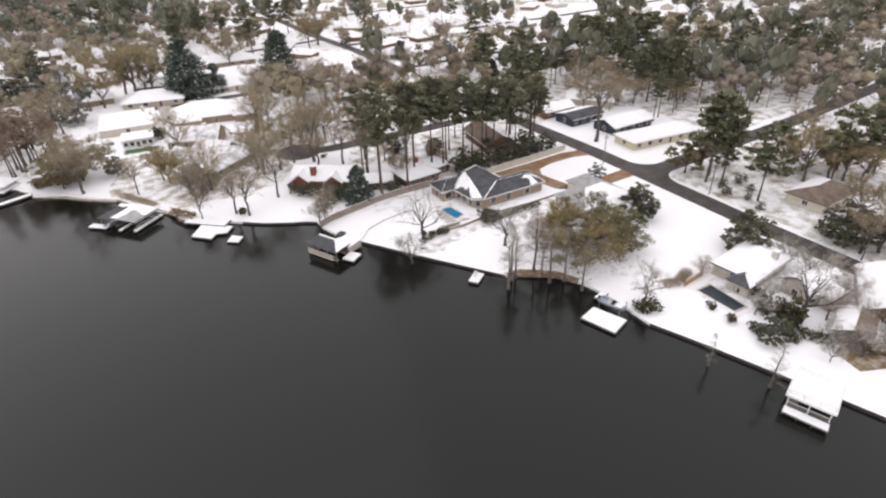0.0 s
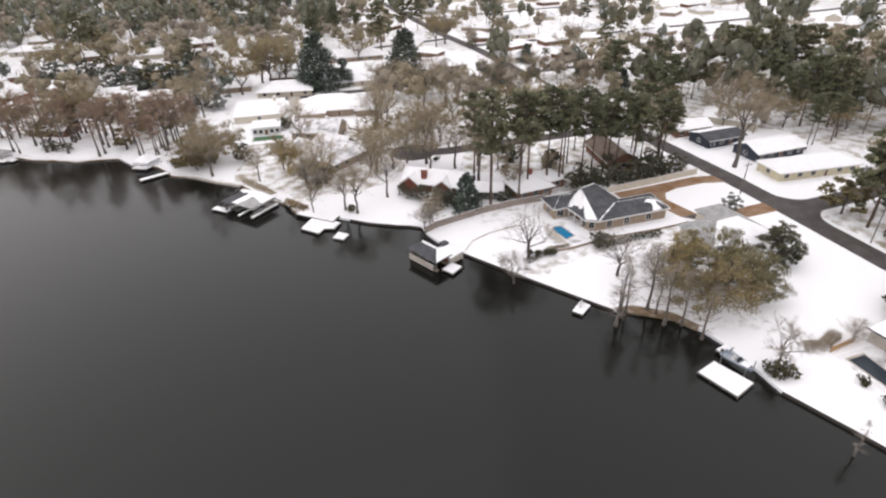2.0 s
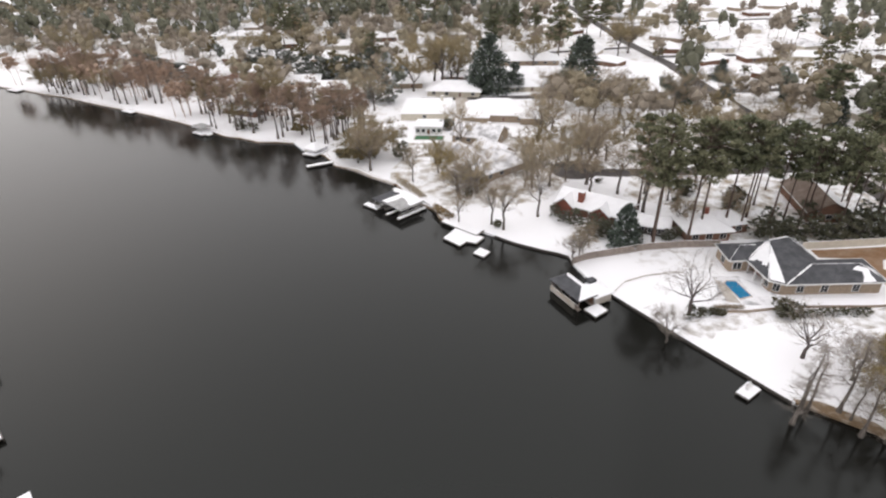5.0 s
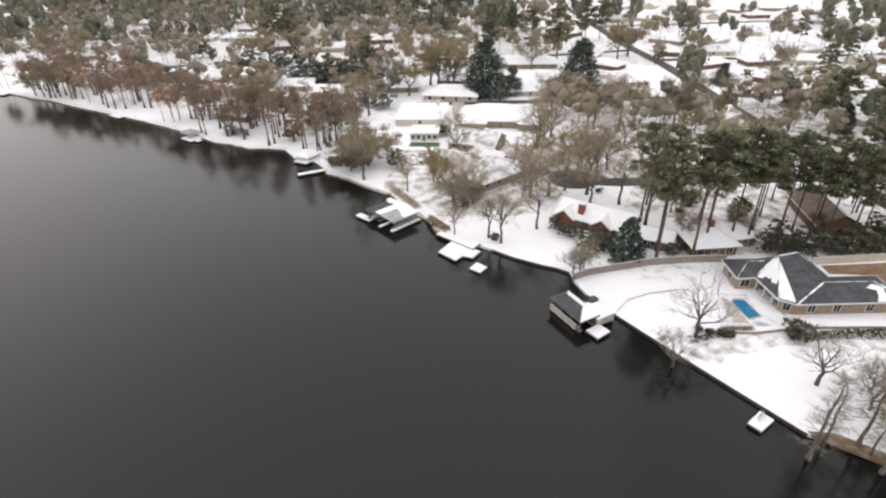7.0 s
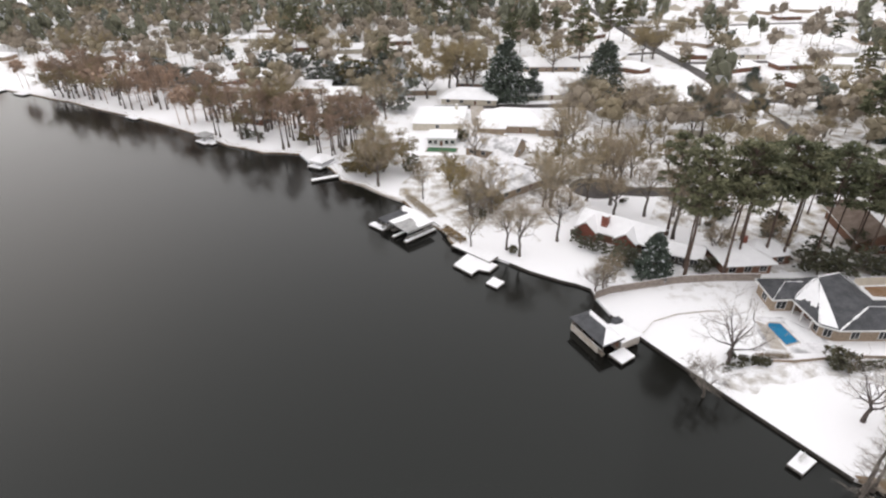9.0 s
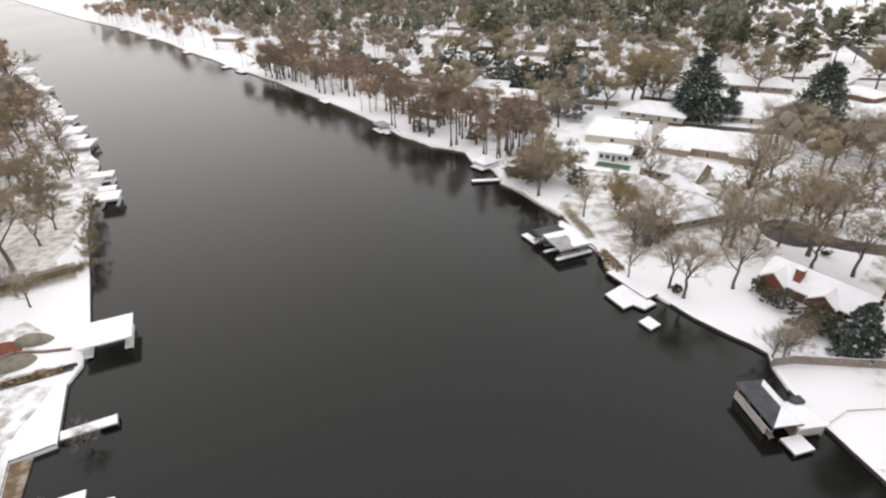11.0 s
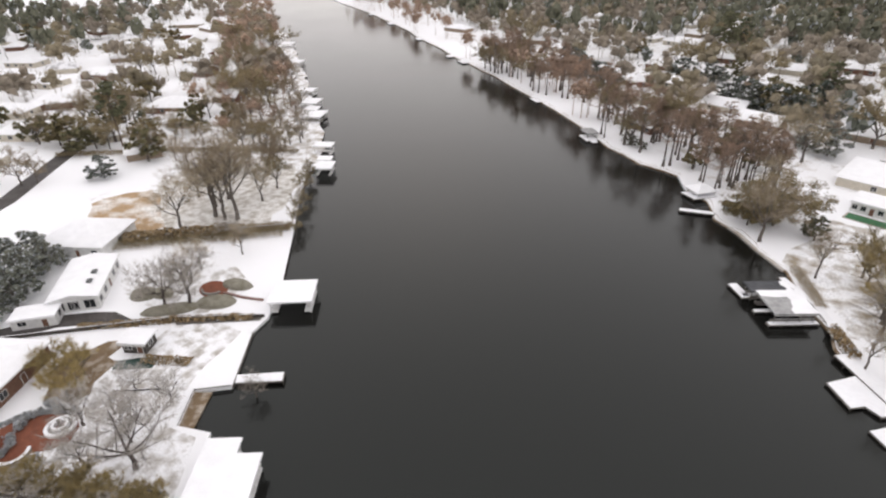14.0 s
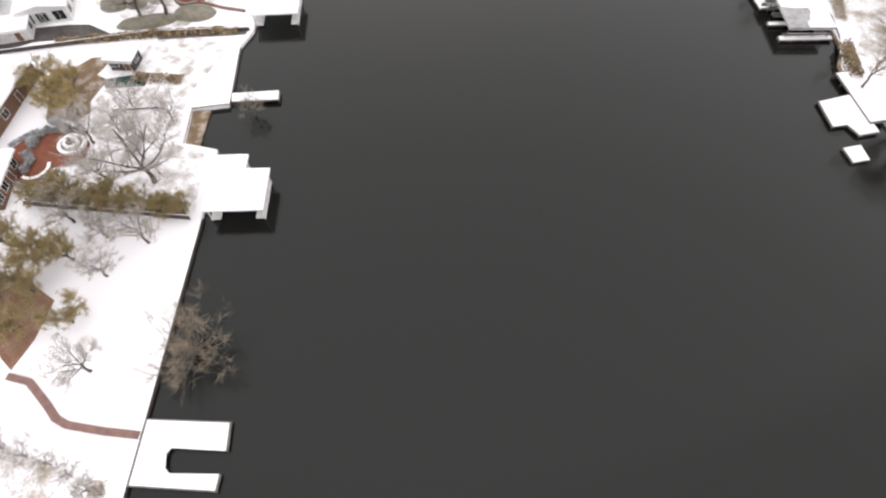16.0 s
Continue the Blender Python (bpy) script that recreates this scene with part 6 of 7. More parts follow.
# ---- yards, pools, fences and walls ----
def fence(pts, h, label, material=FENCE_WOOD, step=2.4, name="fence"):
    """A board fence: posts, panels of boards and a cap."""
    e = thing(name, pts[0][0], pts[0][1], G, 0, label, "fence")
    loc = moved(pts, *pts[0])
    for a, b in zip(loc, loc[1:]):
        a, b = Vector(a), Vector(b)
        n = max(1, round((b - a).length / step))
        d = (b - a).normalized()
        side = Vector((-d.y, d.x))
        for i in range(n):
            p, q = a + (b - a) * i / n, a + (b - a) * (i + 1) / n
            Mesh().tube([(p.x, p.y, -0.3), (p.x, p.y, h + 0.08)], [0.07, 0.07], 4).into("post", material, e)
            s = side * 0.025
            Mesh().prism([tuple(p - s), tuple(q - s), tuple(q + s), tuple(p + s)], 0.05, h).into("panel", material, e)
            s = side * 0.06
            Mesh().prism([tuple(p - s), tuple(q - s), tuple(q + s), tuple(p + s)], h + 0.003, h + 0.05).into("cap", ROOF_SNOW, e, "snowy cap board")
    return e


def hedge(pts, w, h, label, leaf=HEDGE_LEAF, per=34, size=0.22, seed=3, twiggy=False):
    """A long clipped or ragged hedge of many leaves, with its stems."""
    rng = random.Random(seed)
    e = thing("hedge", pts[0][0], pts[0][1], G, 0, label, "hedge")
    stems, leaves = Mesh(), Mesh()
    loc = moved(pts, *pts[0])
    for a, b in zip(loc, loc[1:]):
        a, b = Vector(a), Vector(b)
        length = (b - a).length
        d = (b - a).normalized()
        side = Vector((-d.y, d.x))
        for i in range(int(length * per)):
            u = rng.random()
            swell = 0.75 + 0.35 * noise.noise(Vector((a.x + u * length * 0.5, a.y, seed)))
            o = rng.uniform(-1, 1)
            z = h * swell * math.sqrt(max(0.02, 1 - o * o * 0.8)) * (1 - rng.random() ** 2 * 0.8)
            p = a + d * u * length + side * o * w / 2
            if twiggy:
                q = Vector((rng.gauss(0, 0.5), rng.gauss(0, 0.5), rng.uniform(0.1, 1.0))).normalized() * rng.uniform(0.5, 1.1)
                leaves.ribbon((p.x, p.y, z * 0.7), Vector((p.x, p.y, z * 0.7)) + q, 0.04, rng)
                continue
            leaves.leaf((p.x, p.y, z), size * rng.uniform(0.6, 1.3), rng, 0.9)
        for i in range(int(length)):
            p = a + d * (i + 0.5)
            stems.tube([(p.x, p.y, -0.2), (p.x + rng.uniform(-0.3, 0.3), p.y, h * 0.6)], [0.05, 0.02], 4)
    tagged(stems.into("stem_mass", BARK, e), kind="stuff")
    tagged(leaves.into("foliage", leaf, e), kind="stuff")
    return e


def pool(poly, rim, water, label, coping=STONE, z=G):
    """A swimming pool: coping, water a hand below it, and its basin."""
    cx, cy = sum(p[0] for p in poly) / len(poly), sum(p[1] for p in poly) / len(poly)
    e = thing("swimming_pool", cx, cy, z, 0, label, "pool")
    loc = moved(poly, cx, cy)
    outer = [(x * (1 + rim / math.hypot(x, y)), y * (1 + rim / math.hypot(x, y))) for x, y in loc]
    n = len(loc)
    Mesh().add([(x, y, 0.16) for x, y in loc] + [(x, y, 0.16) for x, y in outer] + [(x, y, -0.1) for x, y in loc] + [(x, y, -0.1) for x, y in outer],
               [f for i in range(n) for f in ((i, (i + 1) % n, n + (i + 1) % n, n + i)[::-1], (i, 2 * n + i, 2 * n + (i + 1) % n, (i + 1) % n)[::-1],
                                              (n + i, n + (i + 1) % n, 3 * n + (i + 1) % n, 3 * n + i)[::-1])]).into("coping", coping, e)
    Mesh().prism([(x * 0.999, y * 0.999) for x, y in loc], -0.05, 0.09).into("pool_water", water, e)
    return e


# ground under trees, where snow is thin
def ragged(poly, step=5.0, depth=2.2):
    """The outline with uneven edges."""
    out = []
    for a, b in zip(poly, [*poly[1:], poly[0]]):
        a, b = Vector(a), Vector(b)
        n = max(1, int((b - a).length / step))
        d = (b - a).normalized()
        for i in range(n):
            p = a + (b - a) * i / n
            k = noise.noise(Vector((p.x * 0.21, p.y * 0.21, 3.3))) * depth if i else 0
            out.append((p.x - d.y * k, p.y + d.x * k))
    return out


slab("wood_floor", ragged([(-20, 152), (-14, 145), (-2, 134), (12, 131), (26, 134), (33, 146), (28, 168), (30, 190), (0, 184), (-16, 184), (-18, 166)]), G - 0.1, G + 0.012, WOOD_FLOOR, "thin snow and leaves under the cove trees", "ground")
slab("wood_floor", ragged([(42, 160), (112, 160), (112, 234), (20, 236), (30, 190), (32, 166)]), G - 0.1, G + 0.012, MOTTLED, "snowy leaf litter between houses and trees", "ground")
slab("wood_floor", ragged([(68, 110), (116, 110), (116, 148), (54, 149), (48, 136), (62, 128)]), G - 0.1, G + 0.012, WOOD_FLOOR, "needle litter and snow under the pines", "ground")
# White snow here; the darker mottling is the trees' shade painted on.
slab("wood_floor", ragged([(-48, 186), (-20, 192), (-24, 205), (-30, 240), (-20, 330), (-300, 480), (-300, 340), (-218, 298), (-150, 262), (-92, 222), (-62, 206)]), G - 0.1, G + 0.012, YARD_SNOW, "snow in the riverside woods, tree shade mottled into its colour", "ground")
slab("wood_floor", ragged([(126, 74), (126, -60), (420, -60), (420, 96), (263, 84), (201, 79), (154, 76.5)]), G - 0.1, G + 0.012, WOOD_FLOOR, "leaf litter and snow under the street trees", "ground")
slab("wood_floor", ragged([(170, 88), (263, 95), (420, 110), (420, 244), (300, 245), (122, 237), (123, 134), (168, 132)]), G - 0.1, G + 0.012, WOOD_FLOOR, "leaf litter and snow behind the ranch houses", "ground")
slab("wood_floor", ragged([(-20, 332), (-10, 316), (62, 322), (110, 300), (126, 250), (420, 252), (620, 420), (520, 720), (-300, 820), (-300, 484)], 12, 5), G - 0.1, G + 0.009, YARD_SNOW, "thin snow over yards of the far suburb", "ground")
slab("wood_floor", ragged([(-150, 118), (-175, 137), (-247, 182), (-300, 214), (-400, 271), (-420, 240), (-300, 170), (-220, 118), (-180, 92), (-150, 96)]), G - 0.1, G + 0.012, WOOD_FLOOR, "leaf litter under the west bank woods", "ground")
slab("wood_floor", ragged([(-124, 76), (-134, 93), (-146, 106), (-160, 112), (-184, 104), (-178, 76), (-150, 62)], 3, 2.5), G - 0.1, G + 0.018, ROUGH_GRASS, "thin snow over rough grass", "ground")
slab("wood_floor", ragged([(-103.5, 46.5), (-96, 53), (-91, 54), (-84.6, 40.4), (-78, 33.6), (-72.6, 35.6), (-64, 27.8), (-80, 15.4), (-86, 16), (-87, 25), (-95, 26.4), (-99, 34)]), G - 0.1, G + 0.012, MOTTLED, "thin snow over winter grass", "ground")
slab("wood_floor", ragged([(-102, 52.6), (-110, 46), (-122, 44), (-124, 54), (-114, 66), (-106, 64.5)]), G - 0.1, G + 0.012, MOTTLED, "thin trodden snow round the seating place", "ground")

# seawalls along the banks
def seawall(pts, label, material=GREY_WOOD, top=G - 0.06, w=0.3):
    tagged(Mesh().prism(strip(pts, w), -1.5, top).into("seawall", material), label, "wall", kind="structure")


# East walls take the dark wood colour to paint their shadowed river face.
seawall(EAST[2:7], "timber seawall with a snowy lip, its face coloured dark for shade", DARK_WOOD)
seawall(EAST[13:17], "straight seawall below the lawn, coloured dark for shade", DARK_WOOD)
seawall([(x, y) for x, y in EAST[17:23]], "low stone bulkhead round the cove", DARK_WOOD)
seawall(WEST[2:6], "timber bulkhead along the west bank", DARK_WOOD)
seawall(WEST[9:11], "timber bulkhead by the jetty", GREY_WOOD)
seawall(WEST[12:16], "timber bulkhead below the gardens", DARK_WOOD)

def bank_rim(line, label, material=WOOD_FLOOR, w=1.5, seed=0.0):
    """An uneven strip of roots, leaves and stones where the snow ends at the water."""
    out, back = [], []
    for (ax, ay), (bx, by) in zip(line, line[1:]):
        d = Vector((bx - ax, by - ay))
        n = max(2, int(d.length / 1.6))
        d.normalize()
        for i in range(n):
            px, py = ax + (bx - ax) * i / n, ay + (by - ay) * i / n
            k = noise.noise(Vector((px * 0.35, py * 0.35, seed)))
            out.append((px - d.y * (0.25 + 0.35 * k), py + d.x * (0.25 + 0.35 * k)))
            j = w * (0.55 + 1.1 * noise.noise(Vector((px * 0.3, py * 0.3, seed + 5))))
            back.append((px + d.y * max(0.15, j), py - d.x * max(0.15, j)))
    m = Mesh()
    for i in range(len(out) - 1):
        a, b, c, e2 = out[i], out[i + 1], back[i + 1], back[i]
        k = len(m.v)
        m.v += [(*a, -0.6), (*b, -0.6), (*a, 0.32), (*b, 0.32), (*c, G + 0.03), (*e2, G + 0.03)]
        m.f += [(k, k + 2, k + 3, k + 1), (k + 2, k + 5, k + 4, k + 3)]
    tagged(m.into("bank_edge", material), label, "bank", kind="structure")


bank_rim(EAST[23:36], "brown leafy bank with stones where the snow ends", DIRT, 1.3)
bank_rim(EAST[36:56], "ragged wooded bank with roots and thin snow", DIRT, 1.8, 2.0)
bank_rim(WEST[15:23][::-1], "ragged west bank with roots and thin snow", DIRT, 1.8, 3.0)
hedge([(-5.6, 130.4), (-3.4, 126.6), (-0.6, 123.4)], 2.2, 2.6, "dry brown vines over the boardwalk", BRUSH_LEAF, 60, 0.26, 51)
hedge([(-9, 137), (-12.5, 143), (-17, 150)], 2.4, 1.6, "brown brush along the cove bank", TWIG_TAN, 160, 0.26, 52, True)

# main house garden
slab("pavement", [(56.2, 94.2), (55.0, 84.6), (57.2, 83.4), (66.8, 83.6), (67.2, 88.0), (62.2, 94.2)], G - 0.1, G + 0.05, THIN_SNOW, "pale stone terrace round the blue pool, snow swept into drifts", "terrace")
slab("snow_drift", [(61.9, 92.6), (62.6, 86.6), (66.0, 86.2), (66.2, 88.4), (62.6, 93.4)], G + 0.051, G + 0.14, SNOW, "snow left lying on the terrace", "snow")
slab("pavement", [(56.6, 93.0), (55.8, 84.8), (58.4, 84.2), (57.9, 91.6)], G - 0.1, G + 0.056, STONE, "tan stone strip beside the pool", "terrace")
pool([(58.1, 91.3), (58.9, 92.2), (60.8, 92.0), (61.6, 86.6), (58.9, 85.7), (58.4, 88.6)], 0.35, POOL_BLUE, "bright blue swimming pool with stone coping")
fence([(26.8, 100.2), (30.5, 102.2), (36, 103.6), (45.7, 106.0), (55.1, 106.9), (63.5, 106.9)], 1.9, "curved taupe board fence between two gardens")
fence([(82, 105.0), (97.2, 106.0), (114.5, 107.6)], 2.0, "straight board fence along the drive", CREAM)
fence([(52.6, 81.2), (58.1, 81.0), (67.5, 82.3), (83.2, 82.0), (92, 82.5)], 0.7, "low tan garden wall behind the lawn", TAN_BRICK, 3.0, "garden_wall")
fence([(33.8, 89.0), (36.7, 92.5), (42.1, 94.8), (48.5, 95.9), (51, 95.8)], 0.35, "low curved stone edging in the snow", STONE, 1.5, "garden_edging")
slab("driveway", [(84, 104.6), (84, 101.2), (90.5, 100.6), (91.2, 92), (92.5, 86), (97.5, 86.0), (96.0, 92.2), (95.4, 96.2), (97.6, 99.6), (102.5, 101.2), (112, 101.6), (118.4, 100), (118.4, 105), (112, 106.2), (97, 105.2)],
     G - 0.1, G + 0.045, CLAY, "brown brick driveway wet with melted snow", "driveway")
slab("driveway", [(103.5, 84.6), (104.5, 80.0), (118.3, 80.4), (118.3, 85.5)], G - 0.1, G + 0.045, CLAY, "brown driveway from the street to the grey house", "driveway")
slab("driveway", [(92.5, 86.0), (99, 80.2), (104.5, 80.0), (103.5, 84.6), (97.5, 86)], G - 0.1, G + 0.042, SLUSH, "driveway under thin slush", "driveway")
hedge([(52, 82.2), (58, 82.2)], 1.2, 1.2, "ragged bare hedge behind the pool", TWIG, 160, 0.2, twiggy=True)
hedge([(66, 79.6), (74, 80.2), (82, 80.0)], 2.0, 1.6, "snow-dusted hedge along the garden wall", SHRUB_LEAF, 50, 0.22)
hedge([(44.5, 79.0), (49, 80.2), (53, 81.8)], 1.4, 1.3, "row of frosted shrubs by the lawn", SHRUB_LEAF, 30, 0.22)

slab("wood_floor", ragged([(43, 77.4), (49, 79.2), (56, 80.4), (66, 81.2), (88, 81.2), (90, 77), (78, 75.5), (66, 77.5), (54, 75.5), (46, 73.6)], 2.0, 2.4), G - 0.1, G + 0.012, MOTTLED, "trodden thin snow below the garden wall", "ground")
# gardens south of the lawn
pool([(85.3, 31), (89.1, 31.1), (88.7, 22.6), (85.5, 22.8)], 0.5, POOL_DARK, "dark covered swimming pool with pale coping")
slab("pavement", [(84.0, 32.4), (93.6, 32.6), (92.4, 20.6), (84.2, 21.2)], G - 0.1, G + 0.05, THIN_SNOW, "terrace by the dark pool under thin snow", "terrace")
fence([(84.0, 33.6), (90.4, 34.4), (97, 38.2)], 1.5, "new orange wooden fence", RAW_WOOD)
hedge([(80.5, 36), (84, 35), (89, 37)], 2.4, 1.8, "bare brown brush by the fence", TWIG, 240, 0.26, twiggy=True)
hedge([(83, 18), (86, 15), (90, 12), (92, 7)], 3, 1.6, "snowy shrub border above the bank", SHRUB_LEAF, 60, 0.26)
hedge([(95, 4), (99, 1), (104, 3)], 3, 1.2, "brown leaf heap and shrubs", HEDGE_LEAF, 50, 0.26)
slab("leaf_bed", ragged([(90, 6), (96, 7), (101, 2), (96, -2), (89, 1)]), G - 0.1, G + 0.04, DIRT, "bed of brown fallen leaves", "leaf bed")

for x, y, h in ((90, 34.5, 6), (94.5, 21.5, 6), (106, 13, 8), (92, 8.5, 6), (101, 8, 7), (109, 28, 8), (96, -1, 7), (87, 5, 5), (112, 18, 8)):
    plant("snowy", x, y, h)
fence([(100.8, 15.2), (102.0, 9.6), (103.0, 4.5)], 1.8, "long white board fence capped with snow", WHITE_WOOD)
for x, y, h in ((93.5, 23, 2.4), (91.5, 26, 1.8), (90.5, 19.5, 2.6), (95, 17.5, 2.2), (84, 16.5, 2), (82, 21, 1.8), (82.5, 26, 1.6), (87, 12, 2.2)):
    plant("shrub", x, y, h)

# cove gardens
pool([(-14.1, 187.4), (-13.6, 191.6), (-3.5, 190.4), (-3.8, 186.4)], 0.5, POOL_GREEN, "long pool under a green cover")
slab("pavement", [(2, 216), (8, 216), (7, 243), (1.5, 243)], G - 0.1, G + 0.05, STONE, "tan driveway between white-roofed houses", "driveway")
slab("shore_stones", strip([(-40, 166), (-32, 160.6), (-25.6, 154.6), (-18.4, 148.8)], 1.6), -0.8, G - 0.15, STONE, "pale stones along the cove's edge", "stones")
slab("leaf_bed", ragged([(-3, 130), (3, 131), (9, 137), (4, 141), (-5, 138)]), G - 0.1, G + 0.02, WOOD_FLOOR, "brown leaf bed under the bank trees", "leaf bed")
slab("leaf_bed", ragged([(58, 54.8), (64, 50.6), (66, 46.6), (67.4, 47.4), (65, 52.6), (59, 57.2), (54.8, 57.8), (55, 57)]), 0.2, G + 0.03, DIRT, "brown muddy bank below the cypresses", "leaf bed")
hedge([(3, 140.6), (6, 142), (8.5, 145.5)], 4.4, 5.4, "tall orange-brown evergreen thicket", HEDGE_LEAF, 190, 0.3)
hedge([(-40, 171), (-34, 174), (-26, 172)], 4, 3.2, "dark evergreen thicket by the cove", SHRUB_LEAF, 130, 0.3)

# west bank gardens
dock([(-104.6, 47.2), (-92.6, 60.0), (-91.4, 58.4), (-102.6, 46.4)], "weathered brown boardwalk along the retaining wall", 0.75, GREY_WOOD, snow=False, name="boardwalk")
slab("shore_stones", [(-82.4, 40.1), (-76.9, 34.8), (-74.9, 36.2), (-77.4, 39.0), (-80.2, 42.2)], -0.8, 0.35, DIRT, "brown gravel beach in the notch of the bank", "beach")
fence([(-82.5, 40.2), (-76.9, 34.7)], 0.35, "low timber edge above the beach", GREY_WOOD, 1.6, "bulkhead")
fence([(-82.4, 40.3), (-78.7, 45.0)], 0.35, "low timber edge behind the beach", GREY_WOOD, 1.6, "bulkhead")


def brick_walk(pts, w, label):
    slab("brick_path", strip(pts, w), G - 0.1, G + 0.35, WALK_BRICK, label, "path")


slab("wood_floor", ragged([(-62, -9.5), (-56, -8.6), (-52, -7.8), (-48, -5.9), (-43.8, -3.9), (-40, -1.9), (-38.6, -2.2), (-33, -7), (-44, -16), (-60, -16)], 2.0, 1.6), G - 0.1, G + 0.012, WOOD_FLOOR, "brown leaves and thin snow under low trees", "ground")
brick_walk([(-41.2, 3.9), (-44.9, 1.2), (-48.9, -1.4), (-50.6, -1.9), (-53.1, -1.8), (-57.5, -1.9), (-60.2, -3.4)], 0.9, "winding low red brick wall in the snow")


def ring(cx, cy, r0, r1, z0, z1, n=28):
    m = Mesh()
    for r in (r0, r1):
        for z in (z0, z1):
            m.v += [(cx + r * math.cos(6.2832 * i / n), cy + r * math.sin(6.2832 * i / n), z) for i in range(n)]
    for i in range(n):
        j = (i + 1) % n
        m.f += [(i, j, n + j, n + i), (2 * n + j, 2 * n + i, 3 * n + i, 3 * n + j), (n + i, n + j, 3 * n + j, 3 * n + i), (j, i, 2 * n + i, 2 * n + j)]
    return m


slab("brick_patio", [(-91.6, 24.8), (-88.4, 24.2), (-86.4, 22.2), (-86.8, 19.5), (-88.3, 17.6), (-87.4, 15.2), (-87.4, 13.6), (-90.2, 12.3), (-94, 12.4), (-97.2, 14.7), (-97.4, 17.2), (-96.6, 19.4), (-94.8, 22.2)], G - 0.1, G + 0.06, PATIO_BRICK,
     "red brick patio cleared of snow round a fountain", "patio")
fountain = thing("fountain", -90.4, 22.2, G + 0.06, 0, "round two-tier fountain with snow on its rims", "fountain")
ring(0, 0, 1.75, 2.3, 0, 0.45).into("outer_rim", ROOF_SNOW, fountain)
ring(0, 0, 0.85, 1.25, 0, 0.8).into("inner_rim", ROOF_SNOW, fountain)
Mesh().tube([(0, 0, 0), (0, 0, 1.0), (0, 0, 1.6)], [0.35, 0.18, 0.3], 10).into("pedestal", CONCRETE, fountain)
ring(0, 0, 1.25, 1.75, 0, 0.2).into("basin", CONCRETE, fountain)
for k, pts in enumerate(([(-97.8, 15), (-97.8, 18), (-96.6, 20.2), (-94.6, 22.8), (-92, 25.2)], [(-86.9, 18.2), (-87.2, 16.4), (-86.8, 14.4), (-87.0, 13.0), (-90, 11.8), (-93.6, 11.8)])):
    hedge(pts, 0.9, 0.7, "low snowy box border round the patio", FROST_LEAF, 80, 0.16, 30 + k)
for x, y, h in ((-92.1, 15.8, 1.5), (-93.4, 16.2, 1.3), (-95.2, 17.9, 1.6), (-96.4, 19.4, 1.5), (-96.8, 22.7, 1.6), (-95.2, 22.9, 1.3), (-93.9, 23.4, 1.4), (-96.2, 21.0, 1.3), (-91.0, 14.4, 1.3), (-92.4, 25.0, 1.1)):
    plant("frost_shrub", x, y, h)
curved_wall = thing("curved_wall", -90.0, 15.6, G, 0, "low curved white wall with snow beside the patio", "wall")
Mesh().prism(arc(0, 0, 2.4, -80, 70, 14) + arc(0, 0, 2.0, 70, -80, 14), -0.1, 0.5).into("wall", CONCRETE, curved_wall)
Mesh().prism(arc(0, 0, 2.45, -80, 70, 14) + arc(0, 0, 1.95, 70, -80, 14), 0.503, 0.62).into("snow", ROOF_SNOW, curved_wall, "snow on the wall's top")
patio_w = slab("brick_patio", arc(-109, 57.8, 3.6, 0, 345, 20, 2.9), G - 0.1, G + 0.06, PATIO_BRICK, "round red brick seating place", "patio")
bench = thing("curved_bench", -109, 57.8, G + 0.06, 35, "curved white stone bench round the seating place", "bench")
Mesh().prism(arc(0, 0, 2.6, 200, 330, 12) + arc(0, 0, 2.2, 330, 200, 12), 0.1, 0.45).into("seat", CONCRETE, bench)
Mesh().prism(arc(0, 0, 2.5, 210, 320, 12) + arc(0, 0, 2.3, 320, 210, 12), -0.05, 0.1).into("foot", CONCRETE, bench)
HERB = mat("grey_green_mounds", (0.20, 0.185, 0.14), (0.27, 0.255, 0.21), 0.95, 0.6, bump=0.5, bump_scale=4, spread=0.25)


def mound(cx, cy, rx, ry, rz, h, label, material=HERB, seed=1):
    """A clipped mound of ground cover: a low uneven dome."""
    ob = thing("planted_mound", cx, cy, G, rz, label, "shrub")
    m, n, k = Mesh(), 22, 6
    for j in range(k):
        w = 1 - j / k
        for i in range(n):
            u = 6.2832 * i / n
            s = 1 + 0.10 * noise.noise(Vector((math.cos(u) * 1.5, math.sin(u) * 1.5, seed + j * 0.2)))
            m.v.append((rx * w * s * math.cos(u), ry * w * s * math.sin(u), h * math.sqrt(max(0, 1 - w ** 3)) - (0.15 if j == 0 else 0)))
    m.v.append((0, 0, h))
    for j in range(k - 1):
        m.f += [(j * n + i, j * n + (i + 1) % n, (j + 1) * n + (i + 1) % n, (j + 1) * n + i) for i in range(n)]
    m.f += [((k - 1) * n + i, (k - 1) * n + (i + 1) % n, k * n) for i in range(n)]
    m.into("foliage", material, ob)


mound(-103.8, 55.6, 4.4, 2.6, 45, 1.1, "grey-green clipped mound beside the seating place", seed=1)
mound(-106.4, 62.0, 3.8, 2.0, 25, 1.1, "grey-green mound behind the seating place", seed=2)
mound(-108.4, 48.0, 6.4, 2.0, 55, 1.0, "long grey-green planted border above the wall", seed=3)
mound(-118, 46.5, 3.0, 2.4, 50, 1.5, "frosted grey shrub mound beside the house", seed=4)
mound(-115.5, 49.5, 2.6, 2.0, 20, 1.3, "frosted grey shrub mound by the lawn", seed=5)
fence([(-123.4, 21.3), (-105, 46.2), (-91.6, 59.6)], 0.9, "brown timber retaining wall with snow on top", DARK_WOOD, 2.6, "retaining_wall")
